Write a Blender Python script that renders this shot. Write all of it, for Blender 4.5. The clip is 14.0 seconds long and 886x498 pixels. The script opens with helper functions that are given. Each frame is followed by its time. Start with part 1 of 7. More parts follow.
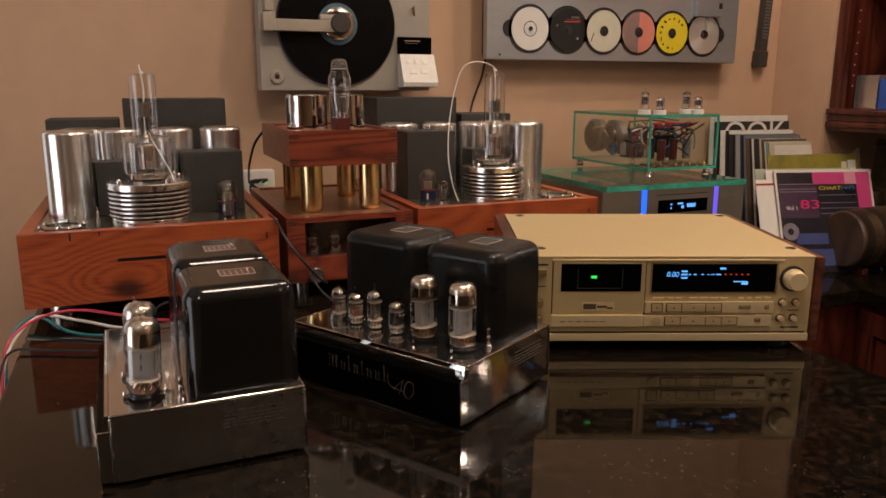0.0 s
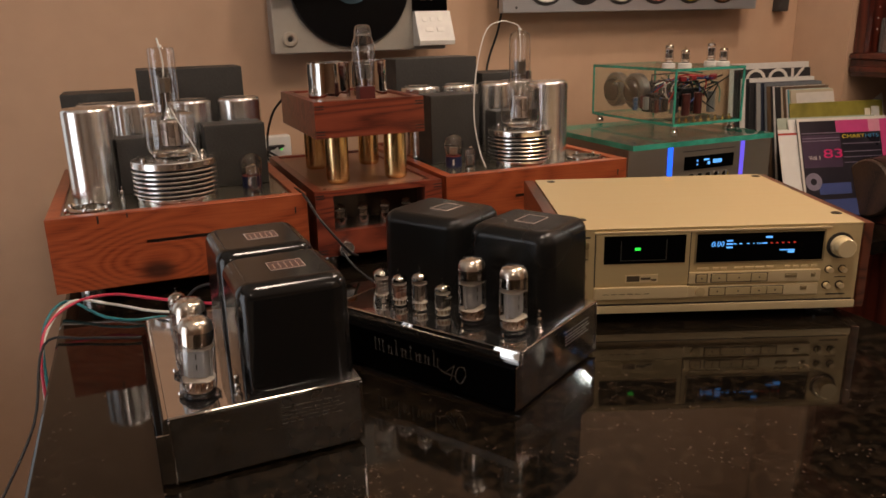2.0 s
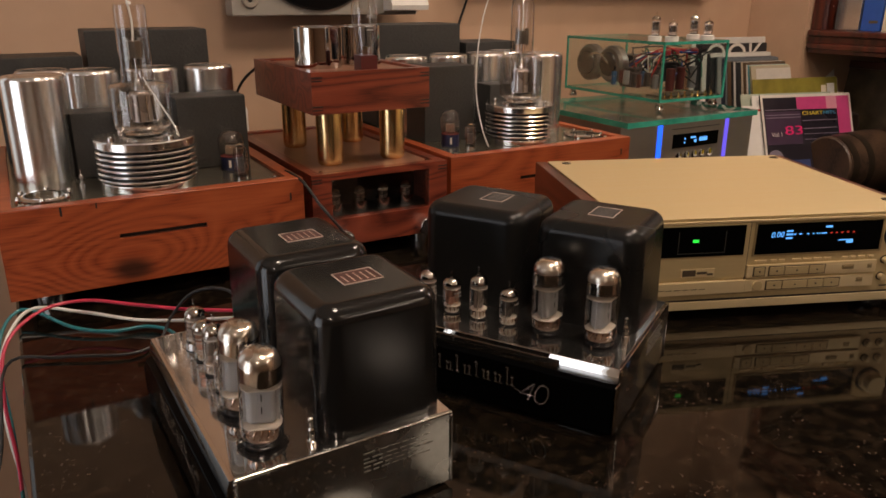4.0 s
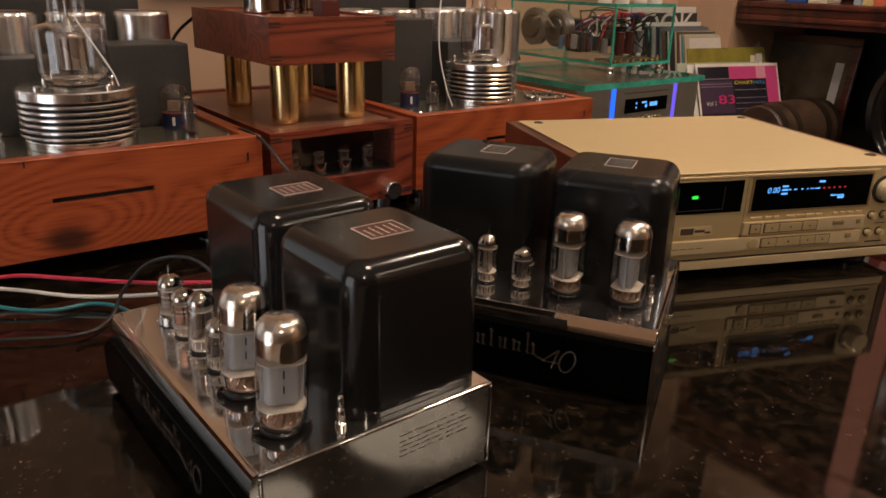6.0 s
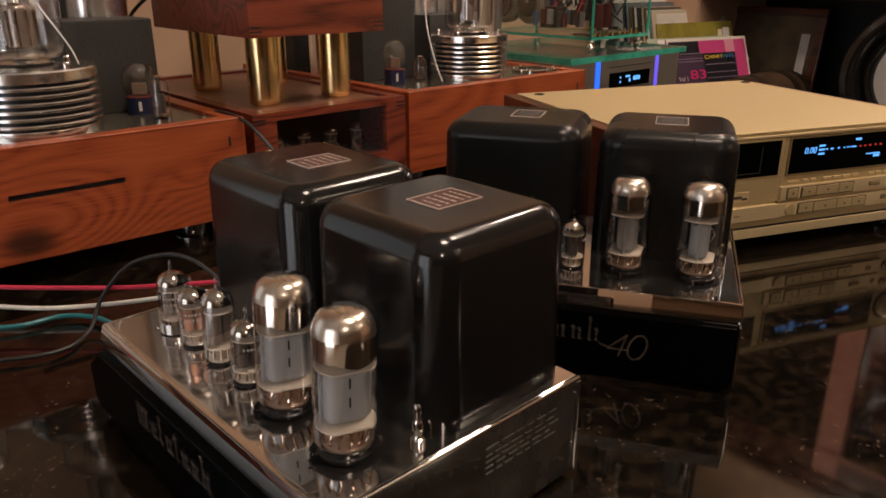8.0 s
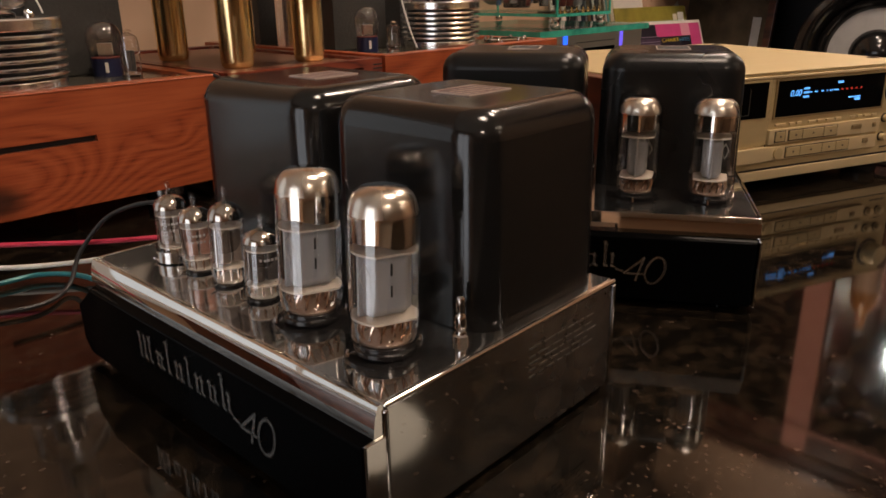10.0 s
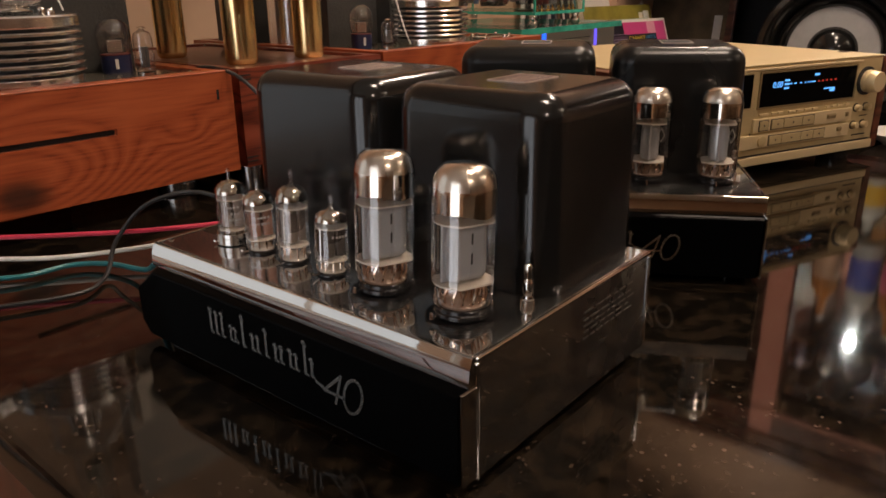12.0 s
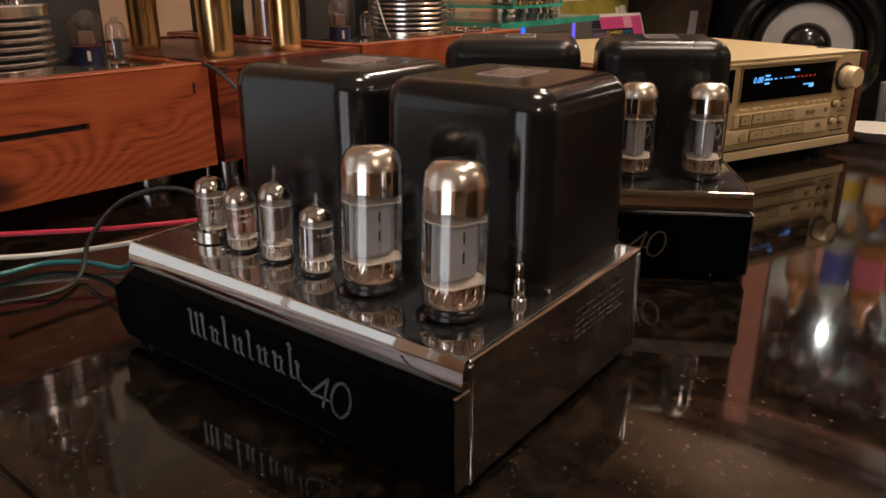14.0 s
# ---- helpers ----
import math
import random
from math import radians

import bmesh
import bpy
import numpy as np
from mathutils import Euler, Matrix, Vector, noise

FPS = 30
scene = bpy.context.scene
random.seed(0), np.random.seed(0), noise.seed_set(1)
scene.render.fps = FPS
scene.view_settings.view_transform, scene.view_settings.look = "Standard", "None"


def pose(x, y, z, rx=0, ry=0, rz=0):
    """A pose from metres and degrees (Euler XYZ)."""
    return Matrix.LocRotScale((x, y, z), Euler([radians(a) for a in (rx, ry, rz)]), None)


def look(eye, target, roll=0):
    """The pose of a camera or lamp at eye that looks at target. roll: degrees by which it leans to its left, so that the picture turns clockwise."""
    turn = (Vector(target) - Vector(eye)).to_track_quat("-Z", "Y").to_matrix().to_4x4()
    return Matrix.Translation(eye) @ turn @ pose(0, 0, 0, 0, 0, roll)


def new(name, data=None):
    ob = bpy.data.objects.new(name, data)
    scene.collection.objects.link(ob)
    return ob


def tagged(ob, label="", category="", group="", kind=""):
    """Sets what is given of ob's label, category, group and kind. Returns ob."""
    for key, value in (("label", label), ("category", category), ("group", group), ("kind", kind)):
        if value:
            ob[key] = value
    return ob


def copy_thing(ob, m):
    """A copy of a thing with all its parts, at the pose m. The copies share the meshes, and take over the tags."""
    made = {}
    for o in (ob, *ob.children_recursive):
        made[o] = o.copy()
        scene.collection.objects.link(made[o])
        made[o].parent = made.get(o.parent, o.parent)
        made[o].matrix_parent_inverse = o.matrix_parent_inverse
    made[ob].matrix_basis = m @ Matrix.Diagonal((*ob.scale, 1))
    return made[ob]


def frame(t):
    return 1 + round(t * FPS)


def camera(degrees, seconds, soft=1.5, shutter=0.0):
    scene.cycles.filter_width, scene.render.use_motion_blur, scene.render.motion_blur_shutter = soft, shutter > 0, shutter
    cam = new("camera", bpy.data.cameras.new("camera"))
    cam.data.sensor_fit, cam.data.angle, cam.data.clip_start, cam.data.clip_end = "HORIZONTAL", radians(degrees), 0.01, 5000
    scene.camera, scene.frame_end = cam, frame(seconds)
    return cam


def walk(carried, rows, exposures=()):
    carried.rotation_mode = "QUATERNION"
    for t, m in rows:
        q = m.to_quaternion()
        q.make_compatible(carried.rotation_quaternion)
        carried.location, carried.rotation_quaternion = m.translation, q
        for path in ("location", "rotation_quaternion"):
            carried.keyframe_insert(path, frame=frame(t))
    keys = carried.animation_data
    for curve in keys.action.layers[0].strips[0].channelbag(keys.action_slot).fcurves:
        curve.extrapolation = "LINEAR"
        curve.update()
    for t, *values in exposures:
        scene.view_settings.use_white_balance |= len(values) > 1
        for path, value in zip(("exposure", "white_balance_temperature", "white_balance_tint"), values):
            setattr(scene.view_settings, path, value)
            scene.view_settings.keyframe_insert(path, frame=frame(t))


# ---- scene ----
# ---- camera ----
cam = camera(61.29, 14.0, soft=1.6)
PATH = [
    (0, (0.0412, 0.0500, 1.2809), (0.7837, 1.8573, 0.8537), 0.1),
    (0.5, (0.0409, 0.0447, 1.2753), (0.7720, 1.8496, 0.8196), -0.3),
    (1, (0.0344, 0.0565, 1.2808), (0.7462, 1.8590, 0.7865), -0.9),
    (1.5, (0.0143, 0.0758, 1.3072), (0.7214, 1.8696, 0.7759), -1.5),
    (2, (0.0047, 0.0981, 1.3150), (0.7300, 1.8744, 0.7506), -1.5),
    (2.5, (-0.0116, 0.1467, 1.3145), (0.7544, 1.8968, 0.7224), -1.1),
    (2.7, (-0.0274, 0.1764, 1.3150), (0.7629, 1.9142, 0.7188), -0.9),
    (5, (-0.1336, 0.3305, 1.2912), (0.9233, 1.8850, 0.6082), 0.9),
    (5.5, (-0.1533, 0.3629, 1.2736), (0.9589, 1.8753, 0.5839), 1.3),
    (6, (-0.1363, 0.3966, 1.2617), (1.0062, 1.8871, 0.5740), 1.6),
    (6.5, (-0.1096, 0.4222, 1.2506), (1.0455, 1.9066, 0.5706), 1.4),
    (7, (-0.1077, 0.4514, 1.2426), (1.0686, 1.9191, 0.5625), 1.0),
    (7.5, (-0.1331, 0.4915, 1.2359), (1.0821, 1.9252, 0.5517), 0.5),
    (8, (-0.1427, 0.5072, 1.2152), (1.1026, 1.9108, 0.5231), -0.1),
    (8.2, (-0.1476, 0.5154, 1.2097), (1.1144, 1.9009, 0.5112), -0.0),
    (10.3, (-0.1800, 0.5401, 1.1435), (1.1655, 1.8626, 0.4794), -1.1),
    (10.5, (-0.1884, 0.5416, 1.1420), (1.1579, 1.8629, 0.4776), -1.2),
    (11, (-0.2122, 0.5473, 1.1466), (1.1590, 1.8439, 0.4845), -1.1),
    (11.5, (-0.2286, 0.5494, 1.1478), (1.1687, 1.8161, 0.4823), -1.1),
    (12, (-0.2364, 0.5543, 1.1486), (1.1798, 1.7982, 0.4799), -0.9),
    (12.5, (-0.2369, 0.5576, 1.1487), (1.1950, 1.7787, 0.4715), -0.8),
    (13, (-0.2366, 0.5612, 1.1485), (1.2046, 1.7690, 0.4670), -0.6),
    (13.5, (-0.2351, 0.5646, 1.1475), (1.2122, 1.7642, 0.4644), -0.5),
    (14, (-0.2336, 0.5665, 1.1476), (1.2208, 1.7568, 0.4635), -0.4),
]
walk(cam, [(t, look(eye, target, roll)) for t, eye, target, roll in PATH], exposures=[(0.0, 0.0), (8.2, 0.0), (10.3, 0.12), (14.0, 0.12)])

# ---- light ----
C = 0.9185         # height of the granite counter
LOW = 0.745        # height of the lower bar top
WALL_Y = 2.0
CEIL = 2.55
WARM = (1.0, 0.785, 0.628)

world = bpy.data.worlds.new("room_air")
scene.world = world
world.use_nodes = True
world.node_tree.nodes["Background"].inputs["Color"].default_value = (1.0, 0.8, 0.6, 1)
world.node_tree.nodes["Background"].inputs["Strength"].default_value = 0.012
scene.view_settings.exposure = 0.0


def disc_lamp(name, x, y, z, power, size=0.12, color=WARM, spread=150):
    data = bpy.data.lights.new(name, "AREA")
    data.shape, data.size, data.energy, data.color = "DISK", size, power, color
    data.spread = radians(spread)
    ob = new(name, data)
    ob.matrix_world = pose(x, y, z)
    return ob


# (1.90, -2.60) is an unseen added fill; the last is placed to brighten the soffit
DOWNLIGHTS = [(0.95, -1.17, 0.8, 0.25), (1.68, -1.25, 3.4, 0.62), (1.90, -2.60, 9.0, 0.30), (0.30, 0.45, 12.5, 0.34), (1.18, 0.75, 11.6, 0.26), (-1.0, -1.3, 15.5, 0.30), (2.26, 1.52, 1.5, 0.028), (1.66, 1.22, 9.5, 0.12)]
for x, y, power, size in DOWNLIGHTS:
    disc_lamp("ceiling_downlight_glow", x, y, CEIL - 0.012, power, size, spread=178)
bulb = bpy.data.lights.new("hutch_bulb_glow", "POINT")
bulb.energy, bulb.color, bulb.shadow_soft_size = 4.2, (0.94, 1.0, 0.93), 0.010
new("hutch_bulb_glow", bulb).matrix_world = pose(2.211, 0.995, 1.775)
disc_lamp("hutch_bulb_glow", 2.231, 0.578, 1.960, 6.0, 0.06)


# ---- materials ----
def node_mat(name, color, rough=0.5, metal=0.0, var=0.12, scale=30.0, bump=0.0, rough_var=0.1, coat=0.0, spec=0.5, stretch=(1, 1, 1)):
    m = bpy.data.materials.new(name)
    m.use_nodes = True
    nt = m.node_tree
    b = nt.nodes["Principled BSDF"]
    tc = nt.nodes.new("ShaderNodeTexCoord")
    mp = nt.nodes.new("ShaderNodeMapping")
    mp.inputs["Scale"].default_value = stretch
    nt.links.new(tc.outputs["Object"], mp.inputs["Vector"])
    fine = nt.nodes.new("ShaderNodeTexNoise")
    fine.inputs["Scale"].default_value, fine.inputs["Detail"].default_value = scale, 5
    wide = nt.nodes.new("ShaderNodeTexNoise")
    wide.inputs["Scale"].default_value, wide.inputs["Detail"].default_value = scale * 0.13, 3
    for n in (fine, wide):
        nt.links.new(mp.outputs["Vector"], n.inputs["Vector"])
    mix = nt.nodes.new("ShaderNodeMath")
    mix.operation = "ADD"
    nt.links.new(fine.outputs["Fac"], mix.inputs[0])
    nt.links.new(wide.outputs["Fac"], mix.inputs[1])
    rng = nt.nodes.new("ShaderNodeMapRange")
    rng.inputs["From Min"].default_value, rng.inputs["From Max"].default_value = 0.6, 1.4
    rng.inputs["To Min"].default_value, rng.inputs["To Max"].default_value = 1 - var, 1 + var
    nt.links.new(mix.outputs[0], rng.inputs["Value"])
    vm = nt.nodes.new("ShaderNodeVectorMath")
    vm.operation = "SCALE"
    vm.inputs[0].default_value = color[:3]
    nt.links.new(rng.outputs[0], vm.inputs["Scale"])
    nt.links.new(vm.outputs[0], b.inputs["Base Color"])
    rr = nt.nodes.new("ShaderNodeMapRange")
    rr.inputs["From Min"].default_value, rr.inputs["From Max"].default_value = 0.3, 0.7
    rr.inputs["To Min"].default_value, rr.inputs["To Max"].default_value = max(0.0, rough * (1 - rough_var)), min(1, rough * (1 + rough_var))
    nt.links.new(wide.outputs["Fac"], rr.inputs["Value"])
    nt.links.new(rr.outputs[0], b.inputs["Roughness"])
    b.inputs["Metallic"].default_value = metal
    b.inputs["Specular IOR Level"].default_value = spec
    b.inputs["Coat Weight"].default_value = coat
    b.inputs["Coat Roughness"].default_value = 0.05
    if bump:
        bn = nt.nodes.new("ShaderNodeBump")
        bn.inputs["Strength"].default_value, bn.inputs["Distance"].default_value = bump, 0.002
        nt.links.new(fine.outputs["Fac"], bn.inputs["Height"])
        nt.links.new(bn.outputs[0], b.inputs["Normal"])
    return m


def wood_mat(name, dark, mid, light, along=(1.6, 9, 9), rings=9.0, rough=0.38, coat=0.0, pores=True, knots=()):
    """Plain-sawn wood: contour lines of a stretched noise give the cathedral figure, a finer one the pores."""
    m = bpy.data.materials.new(name)
    m.use_nodes = True
    nt = m.node_tree
    b = nt.nodes["Principled BSDF"]
    tc = nt.nodes.new("ShaderNodeTexCoord")
    mp = nt.nodes.new("ShaderNodeMapping")
    mp.inputs["Scale"].default_value = along
    nt.links.new(tc.outputs["Object"], mp.inputs["Vector"])
    n1 = nt.nodes.new("ShaderNodeTexNoise")
    n1.inputs["Scale"].default_value, n1.inputs["Detail"].default_value, n1.inputs["Distortion"].default_value = 1.0, 1.0, 0.15
    nt.links.new(mp.outputs[0], n1.inputs["Vector"])
    mul = nt.nodes.new("ShaderNodeMath")
    mul.operation, mul.inputs[1].default_value = "MULTIPLY", rings
    figure = n1.outputs["Fac"]
    core = None
    for kx, kz, ks, kr in knots:
        # rings close in round a knot
        dst = nt.nodes.new("ShaderNodeVectorMath")
        dst.operation = "DISTANCE"
        flat = nt.nodes.new("ShaderNodeVectorMath")
        flat.operation = "MULTIPLY"
        flat.inputs[1].default_value = (0.6, 0.0, 1.0)
        nt.links.new(tc.outputs["Object"], flat.inputs[0])
        wob = nt.nodes.new("ShaderNodeVectorMath")
        wob.operation = "MULTIPLY_ADD"
        wob.inputs[1].default_value = (0.03, 0.0, 0.03)
        nt.links.new(n1.outputs["Color"], wob.inputs[0])
        nt.links.new(flat.outputs[0], wob.inputs[2])
        nt.links.new(wob.outputs[0], dst.inputs[0])
        dst.inputs[1].default_value = (kx * 0.6 + 0.015, 0.0, kz + 0.015)
        fall = nt.nodes.new("ShaderNodeMapRange")
        fall.interpolation_type = "SMOOTHERSTEP"
        fall.inputs["From Min"].default_value, fall.inputs["From Max"].default_value = 0.0, 0.026 * ks
        fall.inputs["To Min"].default_value, fall.inputs["To Max"].default_value = kr, 0.0
        nt.links.new(dst.outputs["Value"], fall.inputs["Value"])
        both = nt.nodes.new("ShaderNodeMath")
        nt.links.new(figure, both.inputs[0])
        nt.links.new(fall.outputs[0], both.inputs[1])
        figure = both.outputs[0]
        if core is None:
            # the dark heart of the first knot
            core = nt.nodes.new("ShaderNodeMapRange")
            core.interpolation_type = "SMOOTHSTEP"
            core.inputs["From Min"].default_value, core.inputs["From Max"].default_value = 0.006, 0.024
            core.inputs["To Min"].default_value, core.inputs["To Max"].default_value = 0.88, 0.0
            nt.links.new(dst.outputs["Value"], core.inputs["Value"])
    nt.links.new(figure, mul.inputs[0])
    pp = nt.nodes.new("ShaderNodeMath")
    pp.operation, pp.inputs[1].default_value = "PINGPONG", 0.5
    nt.links.new(mul.outputs[0], pp.inputs[0])
    mp2 = nt.nodes.new("ShaderNodeMapping")
    mp2.inputs["Scale"].default_value = (along[0] * 16, along[1] * 62, along[2] * 62)
    nt.links.new(tc.outputs["Object"], mp2.inputs["Vector"])
    n2 = nt.nodes.new("ShaderNodeTexNoise")
    n2.inputs["Scale"].default_value, n2.inputs["Detail"].default_value = 1.0, 4
    nt.links.new(mp2.outputs[0], n2.inputs["Vector"])
    add = nt.nodes.new("ShaderNodeMath")
    add.operation, add.inputs[2].default_value = "MULTIPLY_ADD", 0.0
    add.inputs[1].default_value = 0.9 if pores else 1.1
    nt.links.new(pp.outputs[0], add.inputs[0])
    sub = nt.nodes.new("ShaderNodeMath")
    sub.operation, sub.inputs[1].default_value = "MULTIPLY", 1.02 if pores else 0.55
    nt.links.new(n2.outputs["Fac"], sub.inputs[0])
    nt.links.new(sub.outputs[0], add.inputs[2])
    ramp = nt.nodes.new("ShaderNodeValToRGB")
    lo, middle, hi = (0.38, 0.60, 0.98) if pores else (0.24, 0.46, 0.85)
    ramp.color_ramp.elements[0].position, ramp.color_ramp.elements[0].color = lo, (*dark, 1)
    ramp.color_ramp.elements[1].position, ramp.color_ramp.elements[1].color = hi, (*light, 1)
    e = ramp.color_ramp.elements.new(middle)
    e.color = (*mid, 1)
    nt.links.new(add.outputs[0], ramp.inputs["Fac"])
    nt.links.new(ramp.outputs["Color"], b.inputs["Base Color"])
    if core:
        heart = nt.nodes.new("ShaderNodeMix")
        heart.data_type = "RGBA"
        heart.inputs["B"].default_value = (0.020, 0.008, 0.005, 1)
        nt.links.new(core.outputs[0], heart.inputs["Factor"])
        nt.links.new(ramp.outputs["Color"], heart.inputs["A"])
        nt.links.new(heart.outputs["Result"], b.inputs["Base Color"])
    b.inputs["Roughness"].default_value = rough
    b.inputs["Coat Weight"].default_value, b.inputs["Coat Roughness"].default_value = coat, 0.15
    bn = nt.nodes.new("ShaderNodeBump")
    bn.inputs["Strength"].default_value, bn.inputs["Distance"].default_value = 0.18, 0.001
    nt.links.new(n2.outputs["Fac"], bn.inputs["Height"])
    nt.links.new(bn.outputs[0], b.inputs["Normal"])
    return m


def glass_mat(name, tint=(1, 1, 1), gloss=1.0, rough=0.01):
    """Thin clear glass: light passes straight, the surface mirrors by Fresnel."""
    m = bpy.data.materials.new(name)
    m.use_nodes = True
    nt = m.node_tree
    nt.nodes.remove(nt.nodes["Principled BSDF"])
    out = nt.nodes["Material Output"]
    tr = nt.nodes.new("ShaderNodeBsdfTransparent")
    tr.inputs["Color"].default_value = (*tint, 1)
    gl = nt.nodes.new("ShaderNodeBsdfGlossy")
    gl.inputs["Roughness"].default_value = rough
    fr = nt.nodes.new("ShaderNodeLayerWeight")
    fr.inputs["Blend"].default_value = 0.5
    pw = nt.nodes.new("ShaderNodeMath")
    pw.operation, pw.inputs[1].default_value = "POWER", 3.5
    nt.links.new(fr.outputs["Facing"], pw.inputs[0])
    mu = nt.nodes.new("ShaderNodeMath")
    mu.operation, mu.inputs[1].default_value, mu.inputs[2].default_value, mu.use_clamp = "MULTIPLY_ADD", 0.85 * gloss, 0.05 * gloss, True
    nt.links.new(pw.outputs[0], mu.inputs[0])
    mx = nt.nodes.new("ShaderNodeMixShader")
    nt.links.new(mu.outputs[0], mx.inputs["Fac"])
    nt.links.new(tr.outputs[0], mx.inputs[1])
    nt.links.new(gl.outputs[0], mx.inputs[2])
    nt.links.new(mx.outputs[0], out.inputs["Surface"])
    return m


def glow_mat(name, color, strength):
    m = bpy.data.materials.new(name)
    m.use_nodes = True
    b = m.node_tree.nodes["Principled BSDF"]
    b.inputs["Base Color"].default_value = (*[c * 0.3 for c in color], 1)
    b.inputs["Emission Color"].default_value = (*color, 1)
    b.inputs["Emission Strength"].default_value = strength
    return m


def granite_mat():
    """Polished dark granite: brown mottling and scattered bronze and grey flakes of two sizes."""
    m = bpy.data.materials.new("black_brown_granite")
    m.use_nodes = True
    nt = m.node_tree
    b = nt.nodes["Principled BSDF"]
    tc = nt.nodes.new("ShaderNodeTexCoord")
    n = nt.nodes.new("ShaderNodeTexNoise")
    n.inputs["Scale"].default_value, n.inputs["Detail"].default_value = 75, 7
    patch = nt.nodes.new("ShaderNodeTexNoise")
    patch.inputs["Scale"].default_value, patch.inputs["Detail"].default_value = 16, 3
    for k in (n, patch):
        nt.links.new(tc.outputs["Object"], k.inputs["Vector"])
    warp = nt.nodes.new("ShaderNodeVectorMath")
    warp.operation = "MULTIPLY_ADD"
    warp.inputs[1].default_value = (0.006, 0.006, 0.006)
    nt.links.new(n.outputs["Color"], warp.inputs[0])
    nt.links.new(tc.outputs["Object"], warp.inputs[2])
    r1 = nt.nodes.new("ShaderNodeValToRGB")
    r1.color_ramp.elements[0].position, r1.color_ramp.elements[0].color = 0.46, (0.0034, 0.0028, 0.0021, 1)
    r1.color_ramp.elements[1].position, r1.color_ramp.elements[1].color = 0.76, (0.022, 0.0145, 0.0085, 1)
    nt.links.new(n.outputs["Fac"], r1.inputs["Fac"])
    color = r1.outputs["Color"]
    for scale, lo, tint, strength in ((520, 0.970, (0.130, 0.088, 0.064, 1), 0.65), (640, 0.93, (0.064, 0.043, 0.029, 1), 0.55), (950, 0.87, (0.040, 0.030, 0.023, 1), 0.5)):
        v = nt.nodes.new("ShaderNodeTexVoronoi")
        v.inputs["Scale"].default_value = scale
        nt.links.new(warp.outputs[0], v.inputs["Vector"])
        sep = nt.nodes.new("ShaderNodeSeparateColor")
        nt.links.new(v.outputs["Color"], sep.inputs[0])
        ramp = nt.nodes.new("ShaderNodeMapRange")
        ramp.inputs["From Min"].default_value, ramp.inputs["From Max"].default_value = lo, 1.0
        nt.links.new(sep.outputs[0], ramp.inputs["Value"])
        pr = nt.nodes.new("ShaderNodeMapRange")
        pr.inputs["From Min"].default_value, pr.inputs["From Max"].default_value, pr.inputs["To Max"].default_value = 0.42, 0.64, strength
        nt.links.new(patch.outputs["Fac"], pr.inputs["Value"])
        mu = nt.nodes.new("ShaderNodeMath")
        mu.operation = "MULTIPLY"
        nt.links.new(ramp.outputs[0], mu.inputs[0])
        nt.links.new(pr.outputs[0], mu.inputs[1])
        mx = nt.nodes.new("ShaderNodeMix")
        mx.data_type = "RGBA"
        mx.inputs["B"].default_value = tint
        nt.links.new(mu.outputs[0], mx.inputs["Factor"])
        nt.links.new(color, mx.inputs["A"])
        color = mx.outputs["Result"]
    nt.links.new(color, b.inputs["Base Color"])
    b.inputs["Roughness"].default_value = 0.05
    b.inputs["Specular IOR Level"].default_value = 0.335
    return m


def mica_mat():
    """Thin translucent mica: half clear, half milky."""
    m = bpy.data.materials.new("cream_mica")
    m.use_nodes = True
    nt = m.node_tree
    b = nt.nodes["Principled BSDF"]
    b.inputs["Base Color"].default_value = (0.80, 0.72, 0.63, 1)
    b.inputs["Roughness"].default_value = 0.35
    tr = nt.nodes.new("ShaderNodeBsdfTransparent")
    tr.inputs["Color"].default_value = (0.9, 0.86, 0.8, 1)
    mx = nt.nodes.new("ShaderNodeMixShader")
    tc = nt.nodes.new("ShaderNodeTexCoord")
    n = nt.nodes.new("ShaderNodeTexNoise")
    n.inputs["Scale"].default_value = 120
    rr = nt.nodes.new("ShaderNodeMapRange")
    rr.inputs["To Min"].default_value, rr.inputs["To Max"].default_value = 0.55, 0.85
    nt.links.new(tc.outputs["Object"], n.inputs["Vector"])
    nt.links.new(n.outputs["Fac"], rr.inputs["Value"])
    nt.links.new(rr.outputs[0], mx.inputs["Fac"])
    nt.links.new(tr.outputs[0], mx.inputs[1])
    nt.links.new(b.outputs[0], mx.inputs[2])
    nt.links.new(mx.outputs[0], nt.nodes["Material Output"].inputs["Surface"])
    return m


M = {}
M["wall"] = node_mat("tan_wall_paint", (0.50, 0.328, 0.216), 0.6, var=0.06, scale=18, bump=0.12)
M["ceiling"] = node_mat("ceiling_paint", (0.72, 0.66, 0.58), 0.9, var=0.03, scale=20, bump=0.2)
M["floor"] = node_mat("beige_carpet", (0.38, 0.33, 0.275), 0.9, var=0.16, scale=220, bump=0.3)
M["granite"] = granite_mat()
M["redwood"] = wood_mat("orange_red_oak", (0.175, 0.032, 0.010), (0.275, 0.054, 0.017), (0.36, 0.082, 0.027), along=(1.0, 5.5, 5.5), rings=40, rough=0.36, coat=0.15)
M["knotty"] = wood_mat("knotty_orange_oak", (0.175, 0.032, 0.010), (0.275, 0.054, 0.017), (0.36, 0.082, 0.027), along=(1.0, 5.5, 5.5), rings=40, rough=0.36, coat=0.15, knots=((0.145, 0.048, 4.2, 0.17), (0.325, 0.085, 1.0, 0.028), (0.010, 0.075, 1.6, 0.04)))
M["rosewood"] = wood_mat("red_brown_bubinga", (0.060, 0.012, 0.007), (0.155, 0.031, 0.016), (0.225, 0.050, 0.025), along=(2.2, 12, 12), rings=16, rough=0.3, coat=0.25, pores=False)
